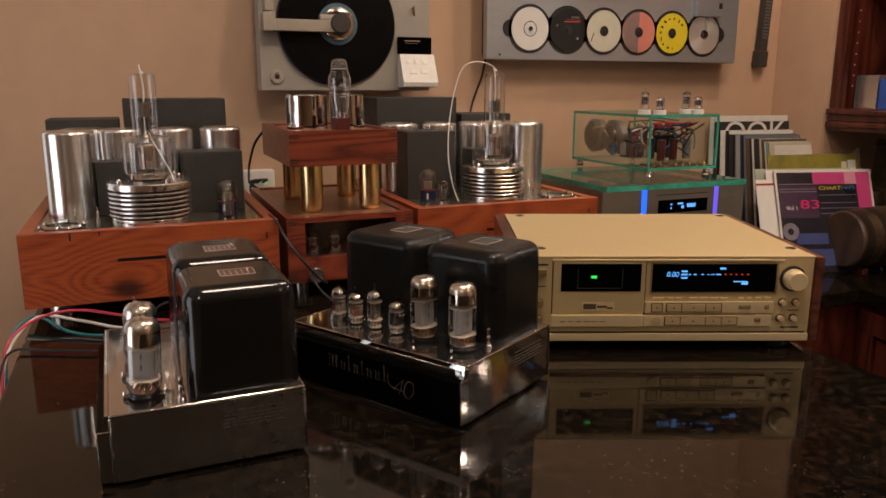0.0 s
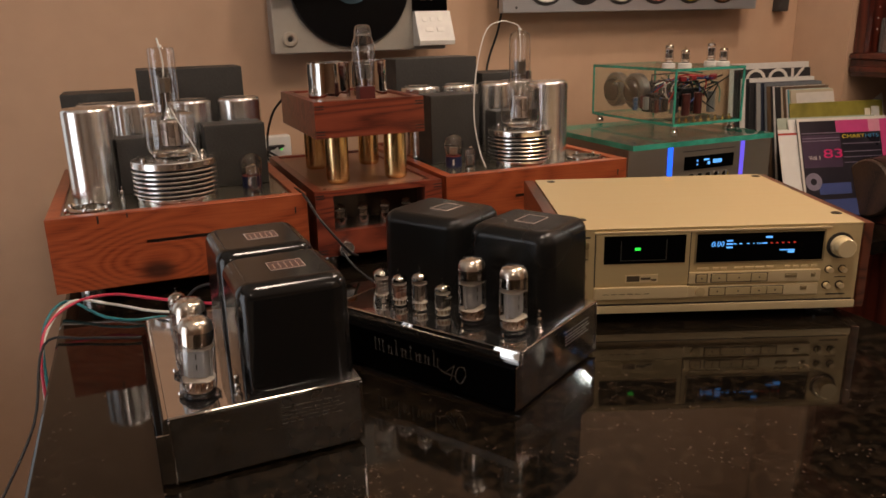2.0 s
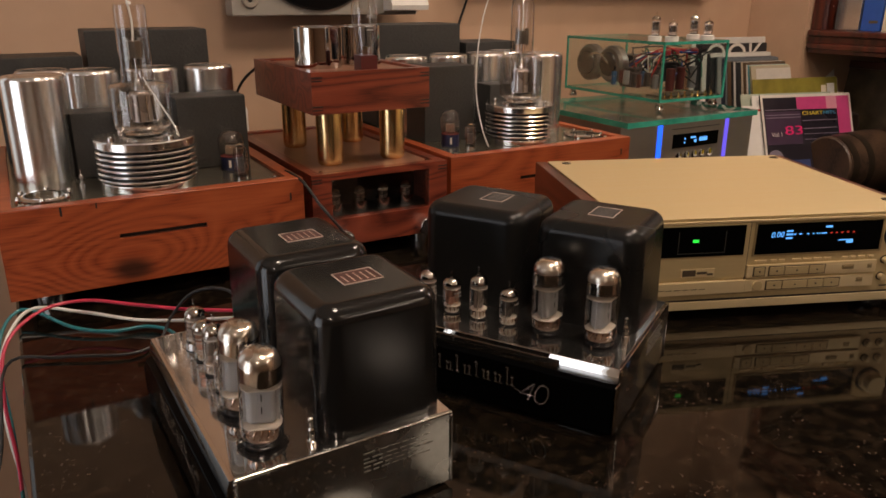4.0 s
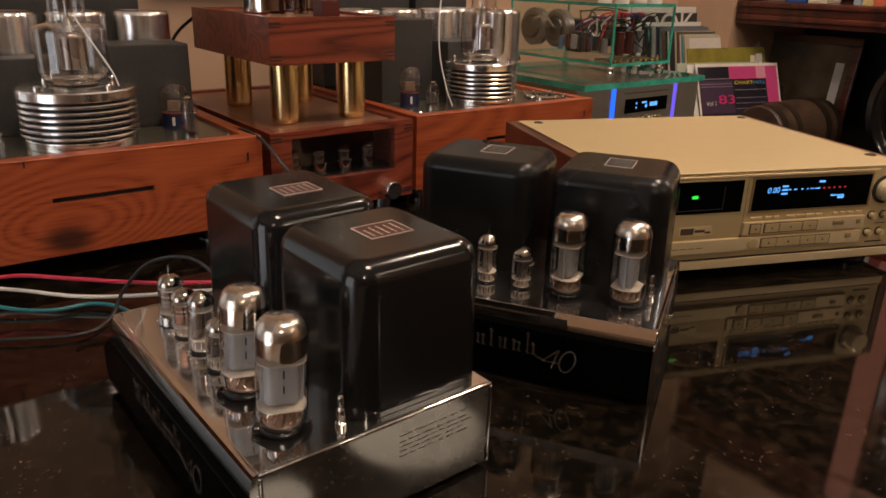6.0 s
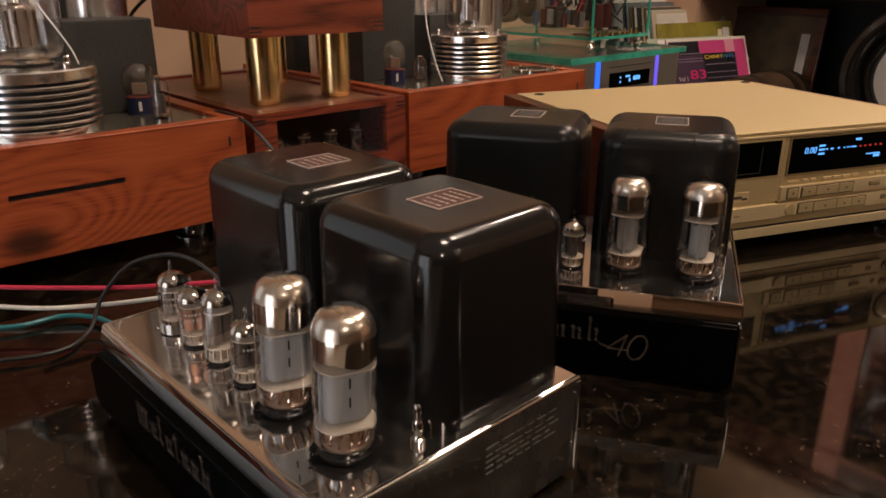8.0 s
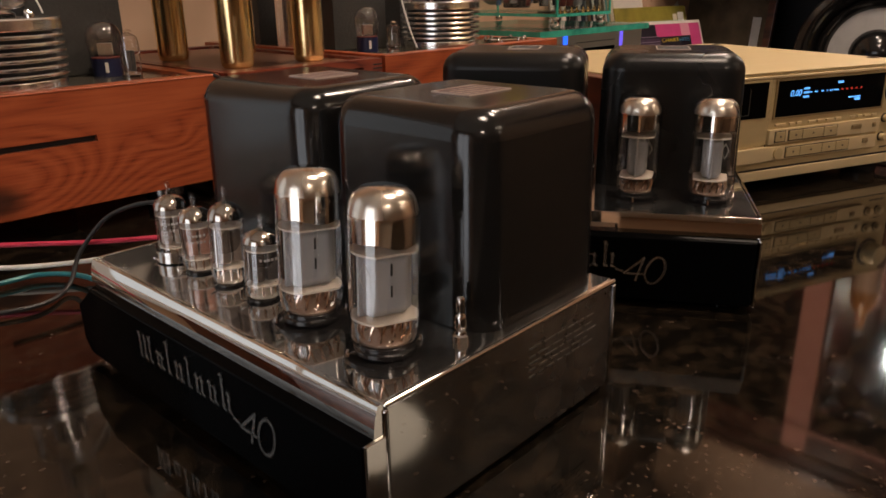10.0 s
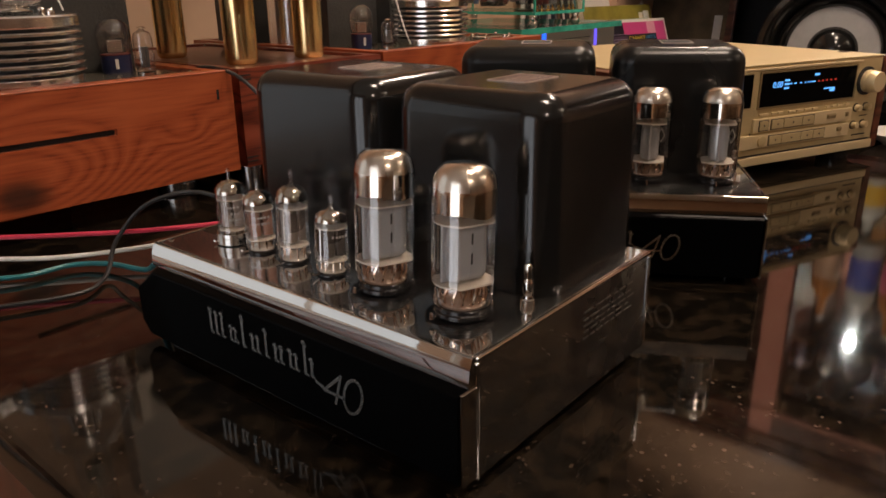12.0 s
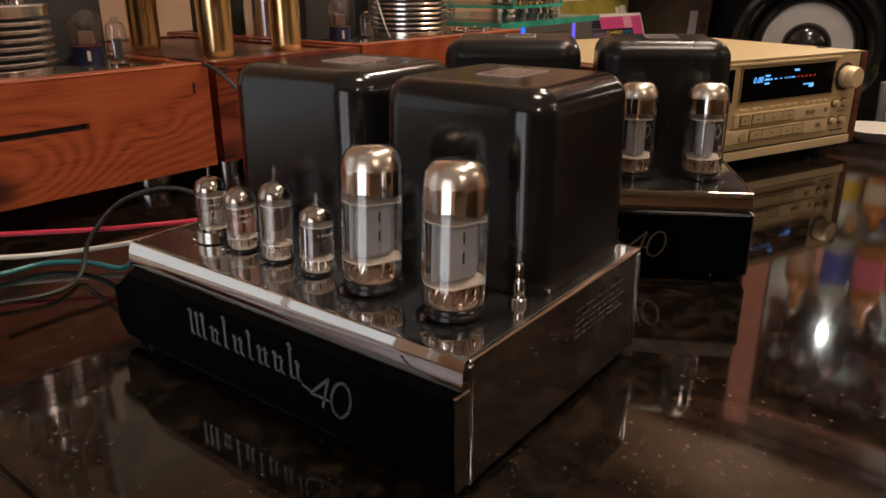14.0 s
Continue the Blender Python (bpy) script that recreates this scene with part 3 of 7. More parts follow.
# ---- vacuum tubes ----
def power_tube(m, group="power tubes on the mono amplifiers", r=0.0162, h=0.0785):
    t = thing("vacuum_tube", m, "large clear glass power tube with silvered top and grey plate", "vacuum tube", group)
    part("base", lathe([(0.0, 0), (0.0138, 0), (0.0146, 0.0010), (0.0146, 0.0030), (0.0136, 0.0037), (0.0136, 0.0056), (0.0, 0.0056)], 32), M["bakelite"], t, "black bakelite base")
    g = [(0.0128, 0.0050), (r * 0.90, 0.0060), (r * 0.965, 0.0085), (r * 0.99, 0.0120), (r, 0.0170), (r, h * 0.815), (r * 0.985, h * 0.865), (r * 0.925, h * 0.915), (r * 0.82, h * 0.955), (r * 0.64, h * 0.983), (r * 0.4, h * 0.993), (0, h * 0.995)]
    part("envelope", lathe(g, 40), M["glass"], t, "clear glass envelope").visible_shadow = False
    k = r - 0.0006
    # silvered flash over the dome and the upper wall, with an uneven lower edge
    flash = lathe([(k, h * 0.685), (k, h * 0.815), (k * 0.992, h * 0.840)], 40)
    dome = lathe([(k * 0.992, h * 0.840), (k * 0.980, h * 0.864), (k * 0.925, h * 0.911), (k * 0.82, h * 0.950), (k * 0.64, h * 0.977), (k * 0.4, h * 0.987), (0, h * 0.989)], 40)
    for v in flash.verts:
        if v.co.z < h * 0.70:
            a = math.atan2(v.co.y, v.co.x)
            v.co.z += 0.0011 * math.sin(2 * a + 0.6) + 0.0005 * math.sin(5 * a)
    part("getter", flash, M["getter"], t, "mirror-like silver flash below the dome")
    part("getter_dome", dome, M["getter_dome"], t, "satin brown-silver flash inside the dome")
    # anode: a folded box with two side wings
    body = joined(solid(-0.0112, 0.0112, -0.0072, 0.0072, 0.0185, h * 0.620, 0.0050, 4), solid(-0.0134, 0.0134, -0.0010, 0.0010, 0.0190, h * 0.615, 0.0005, 1))
    pl = part("plate", body, M["plate"], t, "grey metal plate")
    for z in (h * 0.36, h * 0.49):
        for sy in (-1, 1):
            part("slot", solid(-0.0005, 0.0005, sy * 0.0073 - 0.0003, sy * 0.0073 + 0.0003, z, z + 0.0056, 0.0002, 1), M["matt_black"], pl)
    for z, e in ((0.0176, 0.96), (h * 0.622, 0.95)):
        disc = [(r * e * math.cos(radians(d)), r * e * math.sin(radians(d))) for d in (-52, -40, -25, -8, 8, 25, 40, 52, 128, 140, 155, 172, 188, 205, 220, 232)]
        part("mica", prism(disc, z, z + 0.0009), M["mica"], t, "thin cream mica disc")
    rnd = random.Random(4)
    leads = [sweep([(a * 0.6, b * 0.6, 0.0072), (a, b, 0.0120), (a * 1.2 + rnd.uniform(-0.002, 0.002), b * 1.2, 0.0178)], 0.0006, 5, 3) for a, b in ((-0.0075, 0.003), (-0.005, -0.006), (0.0, 0.008), (0.005, -0.006), (0.0075, 0.003), (0.0, -0.0075), (0.005, 0.006), (-0.005, 0.006))]
    part("stem", joined(lathe([(0, 0.0057), (0.0070, 0.0057), (0.0062, 0.0087), (0, 0.0097)], 20), *leads), plain("bright_copper_leads", (0.70, 0.46, 0.34), 0.18, 1.0), t, "copper lead wires on a glass stem")
    part("glass_press", lathe([(0.0118, 0.0058), (0.0122, 0.0070), (0.0080, 0.0098), (0.0062, 0.0128), (0, 0.0133)], 24), plain("brown_press", (0.30, 0.20, 0.145), 0.2, 0.2), t, "brownish glass press")
    part("lead_ring", joined(*[sweep([(0.0098 * math.cos(a), 0.0098 * math.sin(a), 0.0064), (0.0122 * math.cos(a + 0.1), 0.0122 * math.sin(a + 0.1), 0.0112), (0.0112 * math.cos(a + 0.25), 0.0112 * math.sin(a + 0.25), 0.0174)], 0.0007, 5, 3) for a in [0.45 * q for q in range(14)]]), plain("bright_nickel", (0.80, 0.62, 0.50), 0.14, 1.0), t, "bright nickel leads")
    part("getter_post", joined(*[solid(a - 0.0005, a + 0.0005, -0.0005, 0.0005, h * 0.622, h * 0.74) for a in (-0.004, 0.0, 0.004)]), plain("bright_copper_leads", (0.70, 0.46, 0.34)), t)
    for sx in (-1, 1):
        part("spring_clip", joined(solid(min(sx * 0.0140, sx * 0.0186), max(sx * 0.0140, sx * 0.0186), -0.001, 0.001, 0.0012, 0.0024), lathe([(0, 0), (0.0013, 0), (0.0009, 0.0030), (0, 0.0034)], 8, sx * 0.0186, 0, 0.001)), M["chrome"], t)
    # faint printed mark on the glass
    part("print_mark", joined(*[moved(solid(-0.00016, 0.00016, -r - 0.0001, -r + 0.0002, -0.0034, 0.0034), pose(0, 0, 0, 0, 0, -58) @ Matrix.Translation((x, 0, h * 0.52 + dz)) @ pose(0, 0, 0, 0, s, 0)) for x, dz, s in ((-0.0016, 0.0027, 30), (0.0016, 0.0027, -30), (-0.0016, -0.0027, -30), (0.0016, -0.0027, 30))]), plain("worn_white_print", (0.40, 0.38, 0.35), 0.5), t)
    return t


ANODES = {"dark": (0.16, 0.145, 0.135), "grey": (0.37, 0.31, 0.275), "pink": (0.50, 0.27, 0.20)}


def small_tube(m, h=0.05, r=0.0099, group="small signal tubes on the mono amplifiers", anode="grey", printed=0, ring=False):
    t = thing("vacuum_tube", m, "small clear glass signal tube with pointed tip", "vacuum tube", group)
    part("socket", lathe([(0, 0), (r * 0.92, 0), (r * 0.92, 0.0010), (r * 0.8, 0.0016), (0, 0.002)], 20), M["bakelite"], t)
    b = h * 0.83
    g = [(r * 0.55, 0.0018), (r * 0.86, 0.0022), (r * 0.97, 0.0038), (r, 0.0065), (r, b * 0.80), (r * 0.96, b * 0.87), (r * 0.82, b * 0.935), (r * 0.52, b * 0.982), (r * 0.24, b), (r * 0.13, b * 1.03), (r * 0.11, b * 1.10), (r * 0.15, b * 1.14), (r * 0.10, h * 0.98), (0, h)]
    part("envelope", lathe(g, 28), M["glass"], t, "clear glass envelope with a drawn tip").visible_shadow = False
    k = r - 0.0005
    part("getter", lathe([(k, b * 0.815), (k * 0.955, b * 0.868), (k * 0.81, b * 0.93), (k * 0.5, b * 0.976), (k * 0.2, b * 0.99)], 28), M["thin_getter"], t, "silver flash inside the top")
    metal = plain(anode + "_anode", ANODES[anode], 0.28, 0.6)
    body = joined(solid(-r * 0.70, -r * 0.06, -r * 0.44, r * 0.44, b * 0.27, b * 0.70, 0.0014, 2), solid(r * 0.06, r * 0.70, -r * 0.44, r * 0.44, b * 0.27, b * 0.70, 0.0014, 2))
    pl = part("plate", body, metal, t, "metal plate")
    for sx in (-1, 0, 1):
        part("rod", lathe([(0, 0), (0.0005, 0), (0.0005, b * 0.56), (0, b * 0.56)], 6, sx * r * 0.80, 0, b * 0.19), M["steel"], pl)
    for row in range(printed):
        z, bars, rnd = b * (0.60 - 0.10 * row), [], random.Random(row + 3)
        a = -34 + rnd.uniform(0, 10)
        while a < 26:
            w = rnd.uniform(0.0004, 0.0007)
            bars.append(moved(solid(-w, w, -r - 0.00015, -r + 0.0002, z, z + rnd.uniform(0.0011, 0.0017)), pose(0, 0, 0, 0, 0, a)))
            a += rnd.uniform(11, 15)
        part("print_mark", joined(*bars), plain("worn_white_print", (0.40, 0.38, 0.35), 0.5), t, "faint white print on the glass")
    for z in (b * 0.22, b * 0.71):
        part("mica", lathe([(0, 0), (r * 0.90, 0), (r * 0.90, 0.0007), (0, 0.0007)], 20, z=z), M["mica"], t)
    part("pins", joined(*[lathe([(0, 0), (0.0006, 0), (0.0006, b * 0.19), (0, b * 0.19)], 6, r * 0.66 * math.cos(a), r * 0.66 * math.sin(a), 0.002) for a in (0, 0.7, 1.4, 2.1, 2.8, 3.5, 4.2, 4.9, 5.6)]), plain("bright_nickel", (0.88, 0.76, 0.66), 0.12, 1.0), t)
    part("press", lathe([(0, 0.002), (r * 0.75, 0.002), (r * 0.70, 0.0035), (r * 0.3, 0.0060), (0, 0.0064)], 20), M["mica"], t)
    if ring:
        part("shield_ring", lathe([(r * 1.03, 0.0006), (r * 1.16, 0.0006), (r * 1.14, 0.0075), (r * 1.03, 0.0075), (r * 1.03, 0.0006)], 28), M["steel"], t, "short bright metal ring round the foot")
    for sx in (-1, 1):
        part("wire_clip", sweep([(sx * r * 0.9, 0, 0.0012), (sx * r * 1.25, 0, 0.0012), (sx * r * 1.34, 0.0008, 0.0024)], 0.0005, 6, 3), M["chrome"], t)
    return t


# ---- mono tube amplifiers ----
def rounded_can(u0, u1, v0, v1, z0, z1, rv=0.019, rt=0.0145):
    """A drawn steel transformer cover: rounded upright corners, a rolled top edge, slightly wider at the foot."""
    bm = bmesh.new()
    bmesh.ops.create_cube(bm, size=1.0)
    bmesh.ops.transform(bm, matrix=Matrix.Translation(((u0 + u1) / 2, (v0 + v1) / 2, (z0 + z1) / 2)) @ Matrix.Diagonal((u1 - u0, v1 - v0, z1 - z0, 1)), verts=bm.verts)
    upright = [e for e in bm.edges if abs(e.verts[0].co.z - e.verts[1].co.z) > 0.01]
    bmesh.ops.bevel(bm, geom=upright, offset=rv, segments=7, profile=0.5, affect="EDGES")
    rim = [e for e in bm.edges if e.verts[0].co.z > z1 - 1e-4 and e.verts[1].co.z > z1 - 1e-4]
    bmesh.ops.bevel(bm, geom=rim, offset=rt, segments=6, profile=0.5, affect="EDGES")
    cu, cv = (u0 + u1) / 2, (v0 + v1) / 2
    for v in bm.verts:
        k = 1.012 - 0.024 * (v.co.z - z0) / (z1 - z0)
        v.co.x, v.co.y = cu + (v.co.x - cu) * k, cv + (v.co.y - cv) * k
    return bm


def stroke(points, w, depth=0.0006):
    """A flat pen stroke in the yz plane, facing -x: a ribbon along a line with mitred joints."""
    out = []
    for (a0, b0), (a1, b1) in zip(points, points[1:]):
        d = math.hypot(a1 - a0, b1 - b0)
        bm = solid(-depth, 0, -w * 0.35, d + w * 0.35, -w / 2, w / 2)
        out.append(moved(bm, Matrix.Translation((0, a0, b0)) @ Matrix.Rotation(math.atan2(b1 - b0, a1 - a0), 4, "X")))
    return joined(*out)


CHASSIS_W, CHASSIS_L = 0.180, 0.266
POWER_V = (0.0333, 0.0875)
SIGNAL_V = ((0.1300, 0.0475), (0.1640, 0.0575), (0.1955, 0.0475), (0.2250, 0.0500))


def mono_amplifier(m, can_material, label, red_plates, tube_u):
    a = thing("tube_amplifier", m, label, "amplifier", "pair of mono tube amplifiers")
    W, L = CHASSIS_W, CHASSIS_L
    part("chassis", solid(0, W, 0.0015, L, 0.005, 0.0706, 0.0012, 2), M["smudged"], a, "polished chrome chassis")
    part("end_plate", solid(0.0026, W - 0.0026, 0.0003, 0.0013, 0.0045, 0.0680), M["end_chrome"] if red_plates else M["smudged"], a, "scuffed chrome end plate" if red_plates else "polished chrome end plate")
    # folded rim round the end plate
    rim = joined(solid(0, W, -0.0012, 0.0014, 0.0680, 0.0710, 0.0012, 3), solid(-0.0006, 0.0022, -0.0014, 0.0014, 0.004, 0.0680, 0.0012, 3), solid(W - 0.0022, W + 0.0006, -0.0014, 0.0014, 0.004, 0.0680, 0.0012, 3))
    part("rim", rim, M["chrome"], a)
    part("hem", solid(0.0004, W - 0.0004, L - 0.0005, L + 0.0018, 0.0683, 0.0711, 0.0006), M["chrome"], a)
    # printed rows on the end plate
    rows = []
    for i, z in enumerate((0.056, 0.0512, 0.0475, 0.0438, 0.040)):
        x = 0.10
        rnd = random.Random(i)
        while x < 0.155:
            w = rnd.uniform(0.004, 0.011)
            rows.append(solid(x, x + w, -0.0001, 0.0004, z, z + 0.0009))
            x += w + 0.0025
    part("caption_print", joined(*rows), plain("faded_grey_print", (0.22, 0.215, 0.20), 0.3, 0.9), a, "small faded grey printed lines")
    # sloping chrome strip and black name panel along the long side
    strip = bmesh.new()
    prof = [(0.0, 0.0710), (-0.0024, 0.0710), (-0.0031, 0.0706), (-0.0034, 0.0697), (-0.0049, 0.0656), (-0.0056, 0.0600), (-0.0058, 0.0588), (-0.0058, 0.0562), (0.0, 0.0562)]
    ends = [[strip.verts.new((x, y, z)) for x, z in prof] for y in (0.0, L)]
    for k in range(9):
        j = (k + 1) % 9
        strip.faces.new((ends[0][k], ends[0][j], ends[1][j], ends[1][k]))
    strip.faces.new(ends[0][::-1])
    strip.faces.new(ends[1])
    bmesh.ops.recalc_face_normals(strip, faces=strip.faces[:])
    part("chrome_strip", strip, M["chrome"], a)
    pan = bmesh.new()
    outline = [(0.0012, 0.006), (0.0012, 0.0567), (0.259, 0.0567), (0.281, 0.040), (0.281, 0.015), (0.273, 0.006)]
    inner = [pan.verts.new((-0.0052, y, z)) for y, z in outline]
    outer = [pan.verts.new((-0.0115, y * 0.994 + 0.001, 0.006 + (z - 0.006) * 0.95)) for y, z in outline]
    pan.faces.new(inner)
    pan.faces.new(outer[::-1])
    for k in range(6):
        j = (k + 1) % 6
        pan.faces.new((inner[k], inner[j], outer[j], outer[k]))
    bmesh.ops.recalc_face_normals(pan, faces=pan.faces[:])
    bmesh.ops.bevel(pan, geom=[e for e in pan.edges if e.verts[0].co.x < -0.011 and e.verts[1].co.x < -0.011], offset=0.0012, segments=2, profile=0.5, affect="EDGES")
    part("end_cap", solid(-0.0112, 0.0002, -0.0009, 0.0009, 0.0062, 0.0560, 0.0004, 1), M["chrome"], a, "narrow chrome cap at the end of the name panel")
    face = part("name_panel", pan, M["fascia"], a, "black glass name panel")
    # the maker's mark as plain upright strokes, then the numeral
    marks = []
    y = 0.1940
    for tall, w, step in ((1.0, .0022, .0042), (.95, .0022, .0042), (1.0, .0022, .0062), (.62, .0018, .0030), (.60, .0014, .0056), (1.25, .0022, .0064), (.66, .0020, .0036), (.66, .0020, .0056), (1.1, .0018, .0060), (.66, .0020, .0036), (.66, .0020, .0058), (.70, .0020, .0034), (.62, .0018, .0056), (1.28, .0020, .0038), (.70, .0020, .005)):
        h = 0.0150 * tall
        z0 = 0.0312
        marks.append(moved(stroke([(y, z0), (y, z0 + h)], w), Matrix.Translation((-0.0116, 0, 0))))
        marks.append(moved(stroke([(y + 0.0016, z0 + h - 0.0006), (y - 0.0014, z0 + h - 0.0022)], 0.0015), Matrix.Translation((-0.0116, 0, 0))))
        marks.append(moved(stroke([(y + 0.0010, z0 + 0.0014), (y - 0.0022, z0 - 0.0004)], 0.0013), Matrix.Translation((-0.0116, 0, 0))))
        y -= step * 1.38
    part("name_mark", joined(*marks), M["silver_ink"], face, "silver upright strokes of the maker's mark")
    four = [[(0.0985, 0.0292), (0.0935, 0.0280)], [(0.0788, 0.0390), (0.0925, 0.0265), (0.0772, 0.0265)], [(0.0788, 0.0390), (0.0840, 0.0212)]]
    zero = [(0.0704 + 0.0066 * math.cos(t) - 0.0022 * math.sin(t), 0.0298 + 0.0104 * math.sin(t)) for t in [2 * math.pi * k / 20 for k in range(21)]]
    part("numeral", joined(*[moved(stroke(s, 0.0018), Matrix.Translation((-0.0116, 0, 0))) for s in four + [zero]]), M["silver_ink"], face, "thin silver numeral 40")
    # two transformer covers with name plates
    for k, (v0, v1) in enumerate(((0.0085, 0.1195), (0.1330, 0.2530))):
        can = part("transformer_cover", rounded_can(0.0715, 0.1785, v0, v1, 0.0710, 0.1775), can_material, a, "rounded black steel transformer cover")
        cu, cv = 0.1285, (0.0630, 0.1875)[k]
        pl = part("name_plate", solid(cu - 0.0165, cu + 0.0165, cv - 0.0130, cv + 0.0130, 0.1772, 0.1779, 0.0006, 1), plain("dark_red_plate", (0.05, 0.014, 0.012), 0.3) if red_plates else M["matt_black"], can, "small printed plate with a silver outline")
        frm = joined(solid(cu - 0.0168, cu + 0.0168, cv - 0.0134, cv - 0.0127, 0.1774, 0.1782), solid(cu - 0.0168, cu + 0.0168, cv + 0.0127, cv + 0.0134, 0.1774, 0.1782), solid(cu - 0.0172, cu - 0.0165, cv - 0.0134, cv + 0.0134, 0.1774, 0.1782), solid(cu + 0.0165, cu + 0.0172, cv - 0.0134, cv + 0.0134, 0.1774, 0.1782))
        ink = plain("pale_pink_print", (0.55, 0.44, 0.38), 0.4) if red_plates else plain("dim_grey_print", (0.16, 0.155, 0.15), 0.4)
        part("border", frm, plain("pale_pink_print", (0.55, 0.44, 0.38)), pl)
        lines = []
        for i in range(5):
            x = cu - 0.0125 + i * 0.0058
            y = cv - 0.0095
            rnd = random.Random(i + 7 * k)
            while y < cv + 0.006:
                w = rnd.uniform(0.002, 0.005)
                lines.append(solid(x, x + 0.0013, y, y + w, 0.1778, 0.1781))
                y += w + 0.0012
        part("print", joined(*lines), ink, pl)
    # toggle, rear terminals, feet, tube sockets
    part("toggle_switch", joined(lathe([(0, 0), (0.0042, 0), (0.0042, 0.003), (0.0032, 0.0036), (0.0030, 0.005), (0, 0.005)], 16, 0.0645, 0.0150, 0.0706), lathe([(0.0022, 0.004), (0.0026, 0.006), (0.0030, 0.0072), (0.0030, 0.0120), (0.0024, 0.0132), (0.0018, 0.0145), (0.0023, 0.0180), (0.0022, 0.0215), (0.0012, 0.0228), (0, 0.0230)], 14, 0.0645, 0.0150, 0.0706)), M["chrome"], a, "chrome toggle switch")
    blk = part("terminal_strip", solid(0.012, 0.060, L + 0.0005, L + 0.014, 0.040, 0.064, 0.002), M["bakelite"], a, "black terminal strip")
    for i in range(4):
        part("terminal_screw", lathe([(0, 0), (0.003, 0), (0.003, 0.002), (0, 0.0022)], 12, 0.018 + 0.012 * i, L + 0.008, 0.064), M["brass"], blk)
    for u in (0.016, W - 0.016):
        for v in (0.02, L - 0.02):
            part("foot", lathe([(0, 0), (0.006, 0), (0.007, 0.0052), (0, 0.0052)], 16, u, v, 0), M["bakelite"], a)
    for v in POWER_V:
        part("tube_socket", lathe([(0, 0), (0.019, 0), (0.019, 0.0012), (0, 0.0012)], 28, tube_u, v, 0.0706), M["bakelite"], a)
    return a


AMP_A = pose(0.0, 0.743, C, 0, 0, 1.5)
AMP_B = pose(0.350, 0.734, C, 0, 0, 31.0)
mono_amplifier(AMP_A, M["gloss_black"], "chrome mono tube amplifier with glossy black covers on granite", True, 0.0322)
mono_amplifier(AMP_B, M["satin_black"], "chrome mono tube amplifier with satin black covers on granite", False, 0.0385)
# the tubes of the near amplifier lean a little in their sockets
for base, turn, u, leans in ((AMP_A, -17, 0.0322, (2.5, 2.8, 3.0, 2.6, 0.0, 0.5)), (AMP_B, -6, 0.0385, (0.4, -0.5, 0.6, 0.0, -0.8, 0.0))):
    for v, lean in zip(POWER_V, leans):
        power_tube(base @ pose(u, v, 0.0718, 0, lean, 0) @ pose(0, 0, 0, 0, 0, turn))
    for i, ((v, h), lean) in enumerate(zip(SIGNAL_V, leans[2:])):
        small_tube(base @ pose(u, v, 0.0708, 0, lean, 0) @ pose(0, 0, 0, 0, 0, turn + (10, 24, -6, -14)[i]), h, anode=("dark", "grey", "pink", "grey")[i], printed=(1, 0, 2, 3)[i], ring=i == 3)


